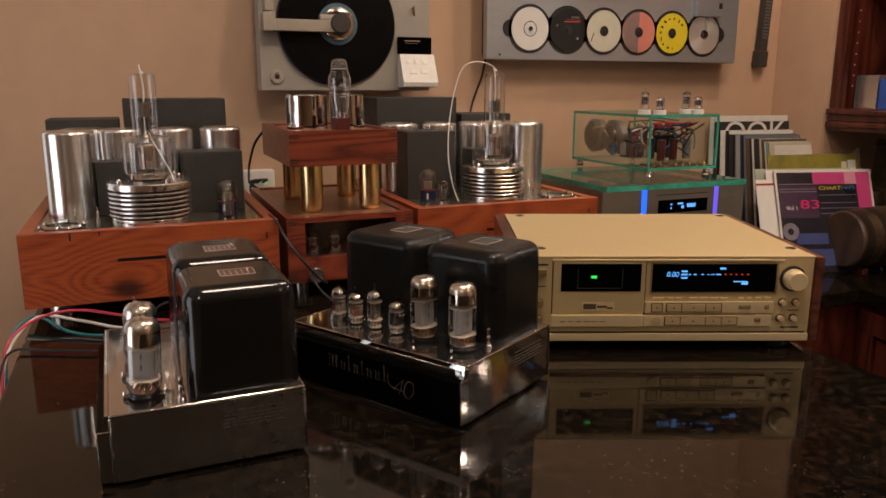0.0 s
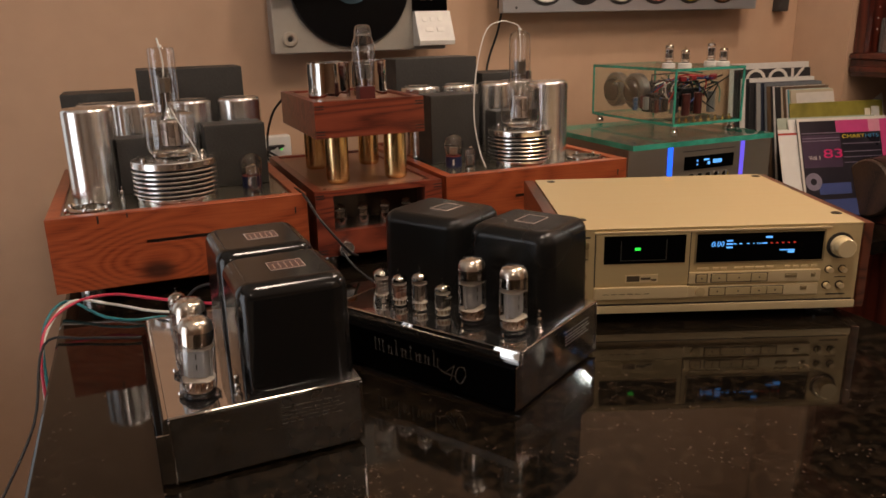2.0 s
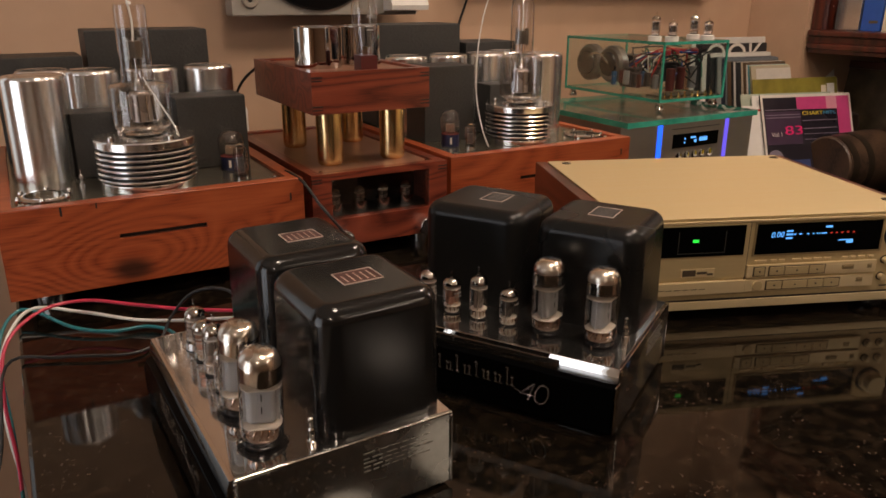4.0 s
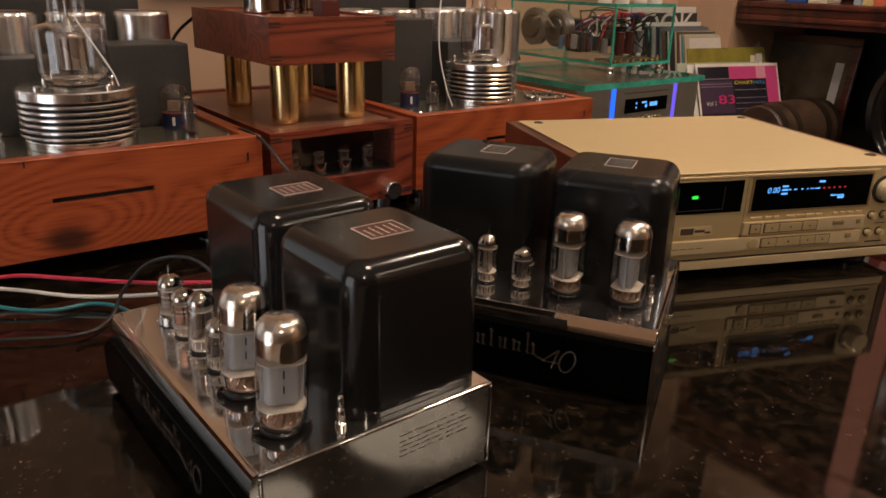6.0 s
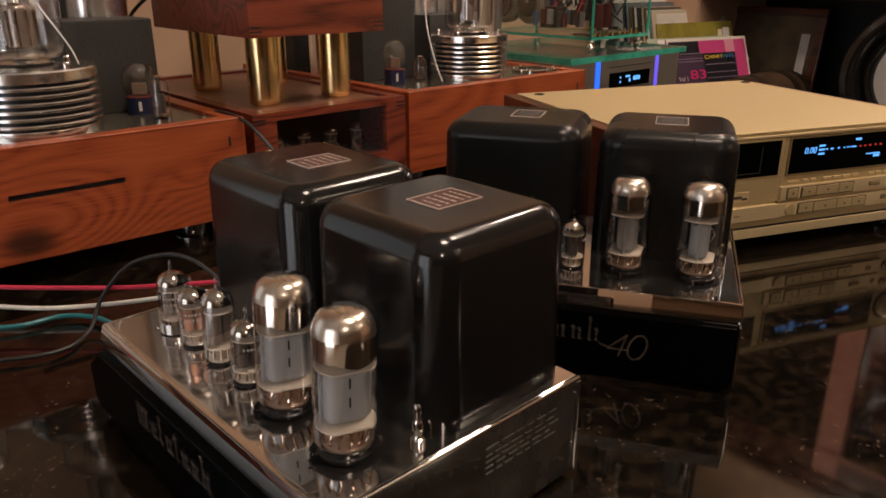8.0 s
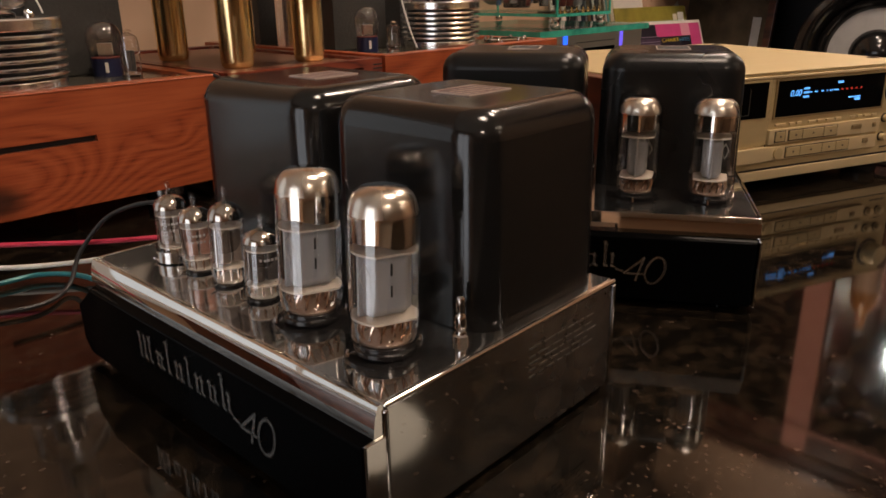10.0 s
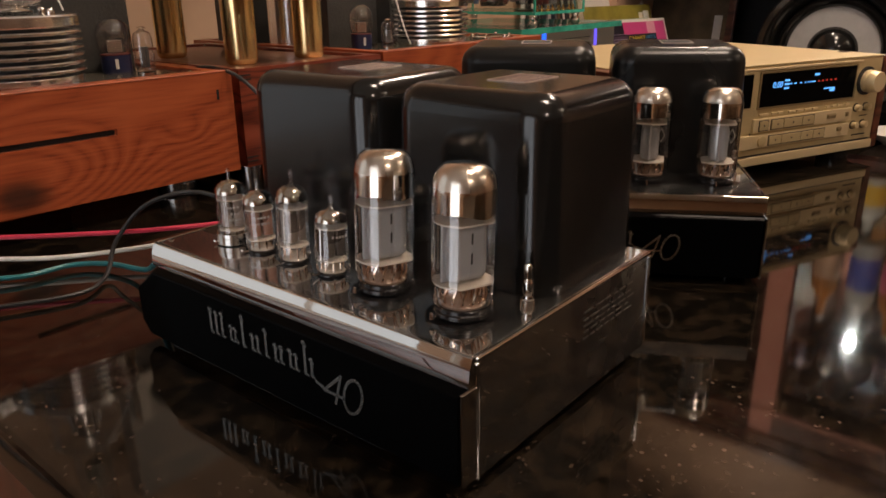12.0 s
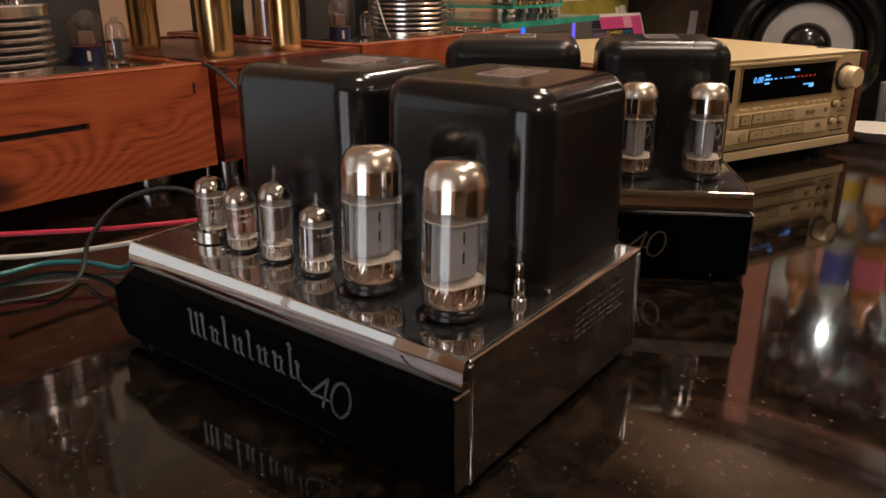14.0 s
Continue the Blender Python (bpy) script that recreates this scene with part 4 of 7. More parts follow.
# ---- golden tape deck ----
def tape_deck(m):
    d = thing("tape_deck", m, "champagne-gold digital tape deck with wooden sides, display lit", "tape deck")
    W, D, H0, H1 = 0.404, 0.343, 0.015, 0.1345
    X0 = 0.010
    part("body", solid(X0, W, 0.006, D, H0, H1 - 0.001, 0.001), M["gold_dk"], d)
    part("top_panel", solid(X0 - 0.001, W + 0.001, -0.001, D, H1 - 0.0009, H1 + 0.0012, 0.0008), M["gold"], d, "gold top panel")
    part("front_panel", solid(X0, W, 0.0, 0.0062, 0.0265, H1 - 0.0012, 0.001), M["gold"], d, "gold front panel")
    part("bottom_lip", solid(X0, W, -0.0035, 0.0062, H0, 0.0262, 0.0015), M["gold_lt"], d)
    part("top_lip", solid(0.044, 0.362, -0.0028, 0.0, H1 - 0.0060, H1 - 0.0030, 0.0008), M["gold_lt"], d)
    for x in (X0 - 0.0195, W + 0.0015):
        part("side_panel", solid(x, x + 0.018 if x < 0.2 else x + 0.013, -0.001, D + 0.004, H0 - 0.001, H1, 0.002), M["darkwood"], d, "dark red wooden side panel")
    for x, y in ((X0 + 0.025, 0.050), (W - 0.011, 0.050), (X0 + 0.025, D - 0.020), (W - 0.011, D - 0.020)):
        part("screw", lathe([(0, 0), (0.0075, 0), (0.0068, 0.0012), (0.004, 0.0014), (0.0035, 0.0004), (0, 0.0004)], 20, x, y, H1 + 0.0010), plain("bronze_screw", (0.06, 0.045, 0.03), 0.35, 0.6), d)
    for x in (0.03, W - 0.03):
        for y in (0.03, D - 0.03):
            part("foot", lathe([(0, 0), (0.018, 0), (0.02, 0.004), (0.02, 0.0155), (0, 0.0155)], 24, x, y, 0), M["bakelite"], d)
    # cassette door
    door = part("cassette_door", solid(0.046, 0.1725, -0.0022, 0.0, 0.0555, 0.1282, 0.0008), M["gold"], d)
    part("window", solid(0.0565, 0.1665, -0.0030, -0.0021, 0.0865, 0.1255, 0.0003), M["fascia"], door, "dark cassette window")
    part("cassette", joined(solid(0.079, 0.141, -0.0034, -0.0030, 0.0905, 0.0915), solid(0.079, 0.080, -0.0034, -0.0030, 0.0905, 0.119), solid(0.140, 0.141, -0.0034, -0.0030, 0.0905, 0.119)), plain("smoked_grey", (0.03, 0.03, 0.028), 0.4), door)
    part("indicator", solid(0.0978, 0.1054, -0.0036, -0.0030, 0.1052, 0.1090), M["green_glow"], door, "lit green indicator")
    badge = part("badge", solid(0.0865, 0.131, -0.0030, -0.0022, 0.0592, 0.0705, 0.0003), M["gold_lt"], door)
    part("badge_bars", joined(solid(0.0885, 0.106, -0.0033, -0.0030, 0.0610, 0.0690), solid(0.1075, 0.121, -0.0033, -0.0030, 0.0632, 0.0665), solid(0.1215, 0.129, -0.0033, -0.0030, 0.0615, 0.064)), plain("brown_print", (0.07, 0.05, 0.03), 0.5), badge)
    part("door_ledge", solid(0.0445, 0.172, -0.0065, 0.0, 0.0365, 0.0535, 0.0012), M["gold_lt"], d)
    for gx, gz in ((0.0445, 0.0540), (0.1726, 0.0365)):
        part("door_gap", solid(gx, gx + 0.0013, -0.0006, 0.0002, gz, 0.1290), M["matt_black"], d)
    part("ledge_print", joined(*[solid(0.056 + 0.011 * k, 0.064 + 0.011 * k, -0.0068, -0.0064, 0.0440, 0.0448) for k in range(6)]), plain("brown_print", (0.07, 0.05, 0.03), 0.5), d)
    part("under_lip", solid(X0 + 0.004, W - 0.004, -0.0010, 0.004, 0.0263, 0.0282), M["matt_black"], d)
    # display
    disp = part("display", solid(0.1815, 0.3525, -0.0012, 0.0004, 0.0850, 0.1250, 0.0003), M["fascia"], d, "black fluorescent display")
    part("digits", moved(lettering("0.00", 0.0100, 0.0002, 0.18), Matrix.Translation((0.2095, -0.0014, 0.1100))), M["cyan_glow"], disp, "glowing blue digits")
    segs = [solid(0.2215, 0.2300, -0.0016, -0.0012, z, z + 0.0022) for z in (0.1135, 0.1090, 0.1042)]
    segs += [solid(x, x + w, -0.0016, -0.0012, 0.1094, 0.1109) for x, w in ((0.2315, .003), (0.2385, .004), (0.2490, .003), (0.2575, .0016), (0.2625, .0016), (0.2655, .0016), (0.2690, .0072))]
    segs += [solid(0.274, 0.2825, -0.0016, -0.0012, 0.1172, 0.1198), solid(0.294, 0.314, -0.0016, -0.0012, 0.0993, 0.1007), solid(0.305, 0.314, -0.0016, -0.0012, 0.0958, 0.0988)]
    part("level_marks", joined(*segs), M["cyan_glow"], disp, "glowing blue level marks")
    part("peak_marks", joined(*[solid(x, x + 0.0026, -0.0016, -0.0012, 0.1092, 0.1110) for x in (0.2810, 0.2885, 0.2960, 0.3040, 0.3120)]), M["red_glow"], disp)
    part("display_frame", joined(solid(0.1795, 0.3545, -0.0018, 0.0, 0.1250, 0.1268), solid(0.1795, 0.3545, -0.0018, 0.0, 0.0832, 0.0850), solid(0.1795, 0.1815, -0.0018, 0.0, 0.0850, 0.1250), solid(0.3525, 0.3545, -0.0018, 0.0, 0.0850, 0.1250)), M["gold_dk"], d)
    for x, w in ((0.184, .016), (0.2055, .008), (0.2165, .008), (0.235, .012), (0.2490, .012), (0.2635, .012), (0.2780, .010), (0.3035, .007), (0.3150, .007), (0.3260, .009), (0.3395, .008)):
        part("slim_button", solid(x, x + w, -0.0022, 0.0, 0.0748, 0.0776, 0.0005), M["gold_lt"], d)
    for z0, z1, x0, x1 in ((0.0555, 0.0720, 0.1735, 0.3515), (0.0365, 0.0525, 0.1725, 0.3500)):
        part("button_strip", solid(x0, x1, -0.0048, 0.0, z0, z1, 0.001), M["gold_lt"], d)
    for z0, z1, cells in ((0.0582, 0.0692, ((0.1825, .0145), (0.2030, .0205), (0.2238, .0330), (0.2572, .0215))), (0.0392, 0.0500, ((0.2015, .0215), (0.2232, .0345), (0.2580, .0220), (0.2802, .0215)))):
        for lo, hi in ((cells[0][0], cells[0][0] + cells[0][1]), (cells[1][0], cells[-1][0] + cells[-1][1])):
            part("key_gap", solid(lo - 0.0010, hi + 0.0010, -0.0052, -0.0044, z0 - 0.0010, z1 + 0.0010), plain("bronze_screw", (0.06, 0.045, 0.03)), d)
        for x, w in cells:
            b = part("key", solid(x + 0.0004, x + w - 0.0004, -0.0062, -0.0046, z0, z1, 0.0006), M["gold"], d)
            part("key_mark", solid(x + w / 2 - 0.001, x + w / 2 + 0.001, -0.0066, -0.0062, (z0 + z1) / 2 - 0.0009, (z0 + z1) / 2 + 0.0009), M["matt_black"], b)
    part("round_key", moved(lathe([(0, 0), (0.0065, 0), (0.0065, 0.0022), (0, 0.0028)], 24), Matrix.Translation((0.1890, -0.0046, 0.0447)) @ FRONT), M["gold"], d)
    for x, z, w in ((0.303, 0.0622, 0.0165), (0.3385, 0.0622, 0.006), (0.3255, 0.0440, 0.009)):
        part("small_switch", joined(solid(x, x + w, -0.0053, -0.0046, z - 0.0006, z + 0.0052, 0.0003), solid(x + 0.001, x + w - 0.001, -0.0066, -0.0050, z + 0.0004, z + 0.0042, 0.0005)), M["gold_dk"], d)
    # knobs
    kb = Matrix.Translation((0.3755, 0.0, 0.1040)) @ FRONT
    part("knob_ring", moved(lathe([(0.0, 0), (0.0180, 0), (0.0180, 0.0018), (0.0168, 0.0024), (0, 0.0024)], 40), kb), M["matt_black"], d)
    part("level_knob", moved(lathe([(0, 0.002), (0.0142, 0.002), (0.0145, 0.008), (0.0134, 0.0088), (0.0138, 0.0098), (0.0131, 0.018), (0.0120, 0.0194), (0, 0.0194)], 48), kb), M["gold_lt"], d, "large gold level knob")
    for x, z in ((0.3640, 0.0705), (0.3825, 0.0705), (0.3625, 0.0480), (0.3810, 0.0480)):
        sk = part("small_knob", moved(lathe([(0, 0.0010), (0.0041, 0.0010), (0.0039, 0.0075), (0, 0.0082)], 20), Matrix.Translation((x, 0, z)) @ FRONT), M["gold_lt"], d)
        part("dark_collar", moved(lathe([(0, 0), (0.0056, 0), (0.0056, 0.0010), (0, 0.0010)], 20), Matrix.Translation((x, 0, z)) @ FRONT), plain("bronze_screw", (0.06, 0.045, 0.03)), sk)
    part("power_button", solid(0.0185, 0.0365, -0.0045, 0.0, 0.1085, 0.1180, 0.0012), M["gold_dk"], d)
    for a0, a1, b0, b1 in ((0.0185, 0.0385, 0.1225, 0.1250), (0.021, 0.036, 0.0925, 0.0940), (0.373, 0.389, 0.0584, 0.0594), (0.364, 0.390, 0.0335, 0.0352)):
        part("print_line", solid(a0, a1, -0.0004, 0.0001, b0, b1), M["matt_black"], d)
    for z in (0.0695, 0.0460):
        part("side_knob", moved(lathe([(0, 0), (0.0075, 0), (0.0075, 0.001), (0.0055, 0.0014), (0.0052, 0.010), (0, 0.0106)], 24), Matrix.Translation((0.0265, 0, z)) @ FRONT), M["gold_dk"], d)
    return d


tape_deck(pose(0.5155, 0.928, C, 0, 0, -21.8))


# ---- wooden tube amplifiers ----
def bolt(x, y, z, r=0.0042, h=0.004):
    return lathe([(0, 0), (r, 0), (r, h * 0.6), (r * 0.6, h), (0, h)], 10, x, y, z)


def wooden_amplifier(m, flip, wire_points):
    """A broad wooden case with transformers, cans and a big triode on a finned ring. flip mirrors the layout."""
    w = thing("tube_amplifier", m, "orange-red wooden tube amplifier with aluminium cans and finned tube mount", "amplifier", "pair of wooden tube amplifiers")
    W, D, H0, H = 0.387, 0.480, 0.028, 0.1425

    def X(x):
        return W - x if flip else x

    def span(x0, x1):
        return (min(X(x0), X(x1)), max(X(x0), X(x1)))
    t = 0.019
    # front board with a slot: four boards round the opening
    sx0, sx1 = span(0.135, 0.247)
    front = joined(solid(0, W, 0, t, H0, 0.0900, 0.0), solid(0, W, 0, t, 0.0962, H, 0.0), solid(0, sx0, 0, t, 0.0900, 0.0962), solid(sx1, W, 0, t, 0.0900, 0.0962))
    bmesh.ops.remove_doubles(front, verts=front.verts[:], dist=1e-5)
    part("front_board", front, M["redwood"] if flip else M["knotty"], w, "wide-grained front board with a narrow slot", smooth=False)
    if not flip:
        for cx, cw, ch in ((0.070, 0.0026, 0.013), (0.1115, 0.0018, 0.008)):
            part("crack", prism([(cx, -0.0007), (cx + cw, -0.0007), (cx + cw * 0.7, 0.001), (cx + cw * 0.2, 0.001)], H - ch, H - 0.0012), M["matt_black"], w)
    part("slot_lining", solid(sx0 - 0.002, sx1 + 0.002, 0.006, t + 0.002, 0.0890, 0.0972), M["matt_black"], w)
    for x0, x1 in ((0.0, t), (W - t, W)):
        part("side_board", moved(solid(0, D - t, 0, t, 0, H - H0, 0.001), Matrix(((0, 1, 0, x0), (1, 0, 0, t), (0, 0, 1, H0), (0, 0, 0, 1)))), M["redwood"], w)
    part("edge_bead", solid(-0.0004, W + 0.0004, -0.0005, t + 0.0002, H - 0.0025, H + 0.0006, 0.0014, 3), M["redwood"], w)
    part("back_board", solid(t, W - t, D - t, D, H0, H, 0.001), M["redwood"], w)
    part("peg", joined(solid(W - 0.021, W - 0.0185, -0.0006, 0.001, H - 0.031, H - 0.020)), M["matt_black"], w)
    part("top_plate", solid(t, W - t, t, D - t, H - 0.012, H - 0.004, 0.0006), plain("bronze_grey_plate", (0.30, 0.275, 0.215), 0.22, 0.85, 0.08, 30), w, "bronze-grey polished metal top plate")
    pz = H - 0.004
    for a in (0.030, W - 0.030):
        for b in (0.034, 0.24, D - 0.034):
            part("screw", bolt(a, b, pz), M["chrome"], w)
    for x in (0.05, W - 0.05):
        for y in (0.06, D - 0.06):
            part("foot", lathe([(0, 0), (0.021, 0), (0.0225, 0.003), (0.0225, 0.020), (0.016, 0.022), (0.016, H0), (0, H0)], 28, x, y, 0), M["steel"], w, "round steel foot")
    # aluminium cans
    def can(x, y, r, h):
        part("capacitor_can", lathe([(0, 0), (r, 0), (r, h - 0.006), (r * 0.985, h - 0.003), (r * 0.94, h - 0.0005), (r * 0.90, h), (r * 0.86, h - 0.0012), (0, h - 0.0012)], 48, X(x), y, pz), M["alu_v"], w, "brushed aluminium can")
    can(0.070, 0.190, 0.0415, 0.147)
    for x, y in ((0.152, 0.266), (0.240, 0.268), (0.328, 0.270), (0.088, 0.296)):
        can(x, y, 0.0400, 0.145)
    # dark transformer boxes
    for x0, x1, y0, y1, h in ((0.250, 0.354, 0.150, 0.222, 0.134 if flip else 0.108), (0.108, 0.205, 0.166, 0.218, 0.094), (0.158, 0.352, 0.355, 0.455, 0.198), (0.022, 0.150, 0.345, 0.450, 0.160)):
        a, b = span(x0, x1)
        part("transformer_box", solid(a, b, y0, y1, pz, pz + h, 0.0025), M["crackle"], w, "textured black transformer box")
    # bolted socket ring
    sr = part("socket_ring", lathe([(0.024, 0), (0.033, 0), (0.033, 0.004), (0.030, 0.006), (0.024, 0.006), (0.024, 0)], 36, X(0.058), 0.066, pz), M["chrome"], w)
    for a in [math.pi * k / 3 + 0.4 for k in range(6)]:
        part("bolt", bolt(X(0.058) + 0.0335 * math.cos(a), 0.066 + 0.0335 * math.sin(a), pz, 0.0036, 0.009), M["chrome"], sr)
    # finned mount
    fx, fy = X(0.193), 0.086
    R = 0.062 if flip else 0.067
    z = 0.0105 + 6 * 0.0073
    fin = part("finned_mount", lathe([(0, 0), (R * 0.94, 0), (R * 0.95, 0.0008), (R * 0.95, 0.0095), (R * 0.94, 0.0105), (0, 0.0105)], 64, fx, fy, pz), M["alu"], w, "turned aluminium mount with cooling fins")
    part("core", lathe([(0, 0.0105), (R * 0.84, 0.0105), (R * 0.84, z + 0.0030), (0, z + 0.0030)], 48, fx, fy, pz), M["matt_black"], fin, "dark core between the fins")
    for k in range(6):
        zk = 0.0105 + 0.0073 * k + 0.0032
        part("fin", lathe([(R * 0.835, 0), (R * 0.985, 0), (R, 0.0010), (R, 0.0026), (R * 0.985, 0.0036), (R * 0.835, 0.0036)], 64, fx, fy, pz + zk), M["alu"], fin, "thin round cooling fin")
    part("cap", lathe([(0, z + 0.0030), (R * 0.985, z + 0.0030), (R, z + 0.0042), (R, z + 0.0130), (R * 0.98, z + 0.0145), (R * 0.5, z + 0.0145), (R * 0.48, z + 0.0100), (0, z + 0.0100)], 64, fx, fy, pz), M["alu"], fin, "thick aluminium top ring")
    ft = pz + z + 0.0145
    for a in [math.pi * k / 2 + 0.5 for k in range(4)]:
        part("bolt", bolt(fx + R * 0.80 * math.cos(a), fy + R * 0.80 * math.sin(a), ft, 0.0042, 0.006), M["chrome"], fin)
    part("binding_post", lathe([(0, 0), (0.004, 0), (0.004, 0.004), (0.002, 0.005), (0.002, 0.011), (0.0035, 0.012), (0.0035, 0.016), (0.001, 0.017), (0.001, 0.024), (0, 0.024)], 12, X(0.108), 0.118, pz), M["steel"], w)
    # the big triode
    tm = m @ pose(fx, fy, ft)
    tube = thing("vacuum_tube", tm, "tall clear glass transmitting triode on a finned aluminium ring", "vacuum tube", "transmitting triodes")
    neck = 0.0205
    body, sh, top = (0.0400, 0.062, 0.173) if not flip else (0.0375, 0.074, 0.184)
    crown = [(neck, top - 0.006), (neck * 0.95, top - 0.001), (neck * 0.6, top), (0, top)] if not flip else [(neck, top - 0.016), (neck * 0.88, top - 0.007), (neck * 0.5, top - 0.001), (0, top)]
    part("tube_base", lathe([(0, 0), (0.026, 0), (0.027, 0.004), (0.022, 0.008), (0.0, 0.009)], 32), M["chrome"], tube)
    part("envelope", lathe([(0.020, 0.006), (body * 0.84, 0.009), (body * 0.97, 0.014), (body, 0.020), (body, sh), (body * 0.97, sh + 0.005), (body * 0.86, sh + 0.0085), (neck * 1.12, sh + 0.011), (neck, sh + 0.016)] + crown, 40), M["glass"], tube, "clear glass envelope").visible_shadow = False
    part("anode", lathe([(0, 0.020), (0.015, 0.020), (0.015, 0.056), (0.012, 0.060), (0, 0.060)], 10), plain("grey_anode", (0.34, 0.33, 0.31), 0.35, 0.6), tube, "grey metal anode")
    part("anode_ribs", joined(*[solid(0.0148, 0.0178, -0.0008, 0.0008, 0.021, 0.055)] + [moved(solid(0.0148, 0.0178, -0.0008, 0.0008, 0.021, 0.055), pose(0, 0, 0, 0, 0, a)) for a in range(36, 360, 36)]), M["steel"], tube)
    part("upper_cage", joined(lathe([(0, 0.104), (0.0105, 0.104), (0.0105, 0.126), (0, 0.126)], 8), *[moved(solid(0.0100, 0.0118, -0.0007, 0.0007, 0.102, 0.130), pose(0, 0, 0, 0, 0, a)) for a in range(0, 360, 45)]), plain("grey_cage", (0.26, 0.235, 0.20), 0.3, 0.85), tube, "ribbed metal cage")
    part("inner_stem", joined(lathe([(0, 0.06), (0.0075, 0.062), (0.0045, 0.075), (0.0016, 0.082), (0.0016, 0.104), (0, 0.104)], 16), *[solid(a - 0.0005, a + 0.0005, -0.0005, 0.0005, 0.058, 0.104) for a in (-0.006, 0.006)]), M["steel"], tube)
    part("top_lead", joined(sweep([(0, 0, 0.126), (0.0015, 0, 0.15), (-0.001, 0, top), (-0.003, 0, top + 0.014 if not flip else top + 0.004)], 0.0014), lathe([(0, top - 0.001), (0.0035, top - 0.001), (0.0030, top + 0.003), (0, top + 0.004)], 12)), M["white_plastic"], tube)
    part("lead_wire", sweep(wire_points, 0.0008 if not flip else 0.0011), M["white_plastic"], tube, "thin white lead wire")
    return pz


AMP_L = pose(-0.132, 1.300, C)
AMP_R = pose(0.512, 1.316, C)
PZ = wooden_amplifier(AMP_L, False, [(0.004, -0.020, 0.080), (0.012, -0.036, 0.060), (0.030, -0.050, 0.022), (0.036, -0.052, 0.004)])
wooden_amplifier(AMP_R, True, [(0.0, 0.0, 0.186), (-0.010, -0.004, 0.194), (-0.046, -0.010, 0.200), (-0.078, -0.012, 0.182), (-0.100, -0.016, 0.11), (-0.109, -0.024, 0.03), (-0.106, -0.040, -0.030), (-0.096, -0.046, -0.062)])


def driver_tube(m, h, r, coloured):
    t = thing("vacuum_tube", m, "clear glass driver tube with a dark " + coloured + " base" if coloured else "tiny clear glass signal tube", "vacuum tube", "driver tubes on the wooden amplifiers")
    foot = h * (0.34 if coloured else 0.1)
    part("base", lathe([(0, 0), (r * 0.95, 0), (r * 0.95, foot), (0, foot)], 24), plain("blue_base", (0.012, 0.016, 0.05), 0.3) if coloured else M["steel"], t)
    if coloured:
        glass = [(r * 0.85, foot * 0.97), (r * 1.02, h * 0.45), (r * 1.12, h * 0.62), (r * 1.08, h * 0.78), (r * 0.85, h * 0.91), (r * 0.45, h * 0.985), (0, h)]
    else:
        glass = [(r * 0.95, h * 0.1), (r, h * 0.3), (r, h * 0.72), (r * 0.85, h * 0.86), (r * 0.3, h * 0.92), (r * 0.14, h * 0.97), (0, h)]
    part("envelope", lathe(glass, 28), M["glass"], t, "clear glass envelope").visible_shadow = False
    part("plate", solid(-r * 0.45, r * 0.45, -r * 0.3, r * 0.3, h * 0.38 if coloured else h * 0.2, h * 0.60, 0.001), plain("copper_grey_anode", (0.30, 0.22, 0.17), 0.3, 0.6) if coloured else plain("dark_grey_anode", (0.10, 0.095, 0.09), 0.35, 0.5), t)
    part("getter", lathe([(r * 0.5, h * 0.955), (r * 0.25, h * 0.985), (0, h * 0.99)], 20), M["getter"], t)
    if coloured:
        part("band", joined(solid(-r * 0.10, r * 0.10, -r * 0.99, -r * 0.93, h * 0.08, h * 0.26)), M["white_ink"], t)
        part("red_band", lathe([(r * 0.96, h * 0.33), (r * 0.965, h * 0.33), (r * 0.965, h * 0.345), (r * 0.96, h * 0.345)], 24), plain("dark_red_rim", (0.12, 0.02, 0.015), 0.5), t)
    return t


for x, y, h, r, col in ((0.188, 1.428, 0.060, 0.0175, "blue"), (0.180, 1.346, 0.054, 0.0102, ""), (0.574, 1.425, 0.064, 0.0165, "blue"), (0.591, 1.385, 0.044, 0.0100, "")):
    driver_tube(pose(x, y, C + PZ, 0, 0, -25), h, r, col)


# ---- middle amplifier with a raised deck ----
def finger_marks(x, z0, z1, y, s, parent):
    """Dark splines that show at a mitred corner."""
    for z in (z0 + 0.0065, z0 + 0.0115, z1 - 0.0075, z1 - 0.0125):
        part("spline", solid(min(x, x + s * 0.016), max(x, x + s * 0.016), y - 0.0006, y + 0.001, z - 0.0009, z + 0.0009), M["matt_black"], parent)


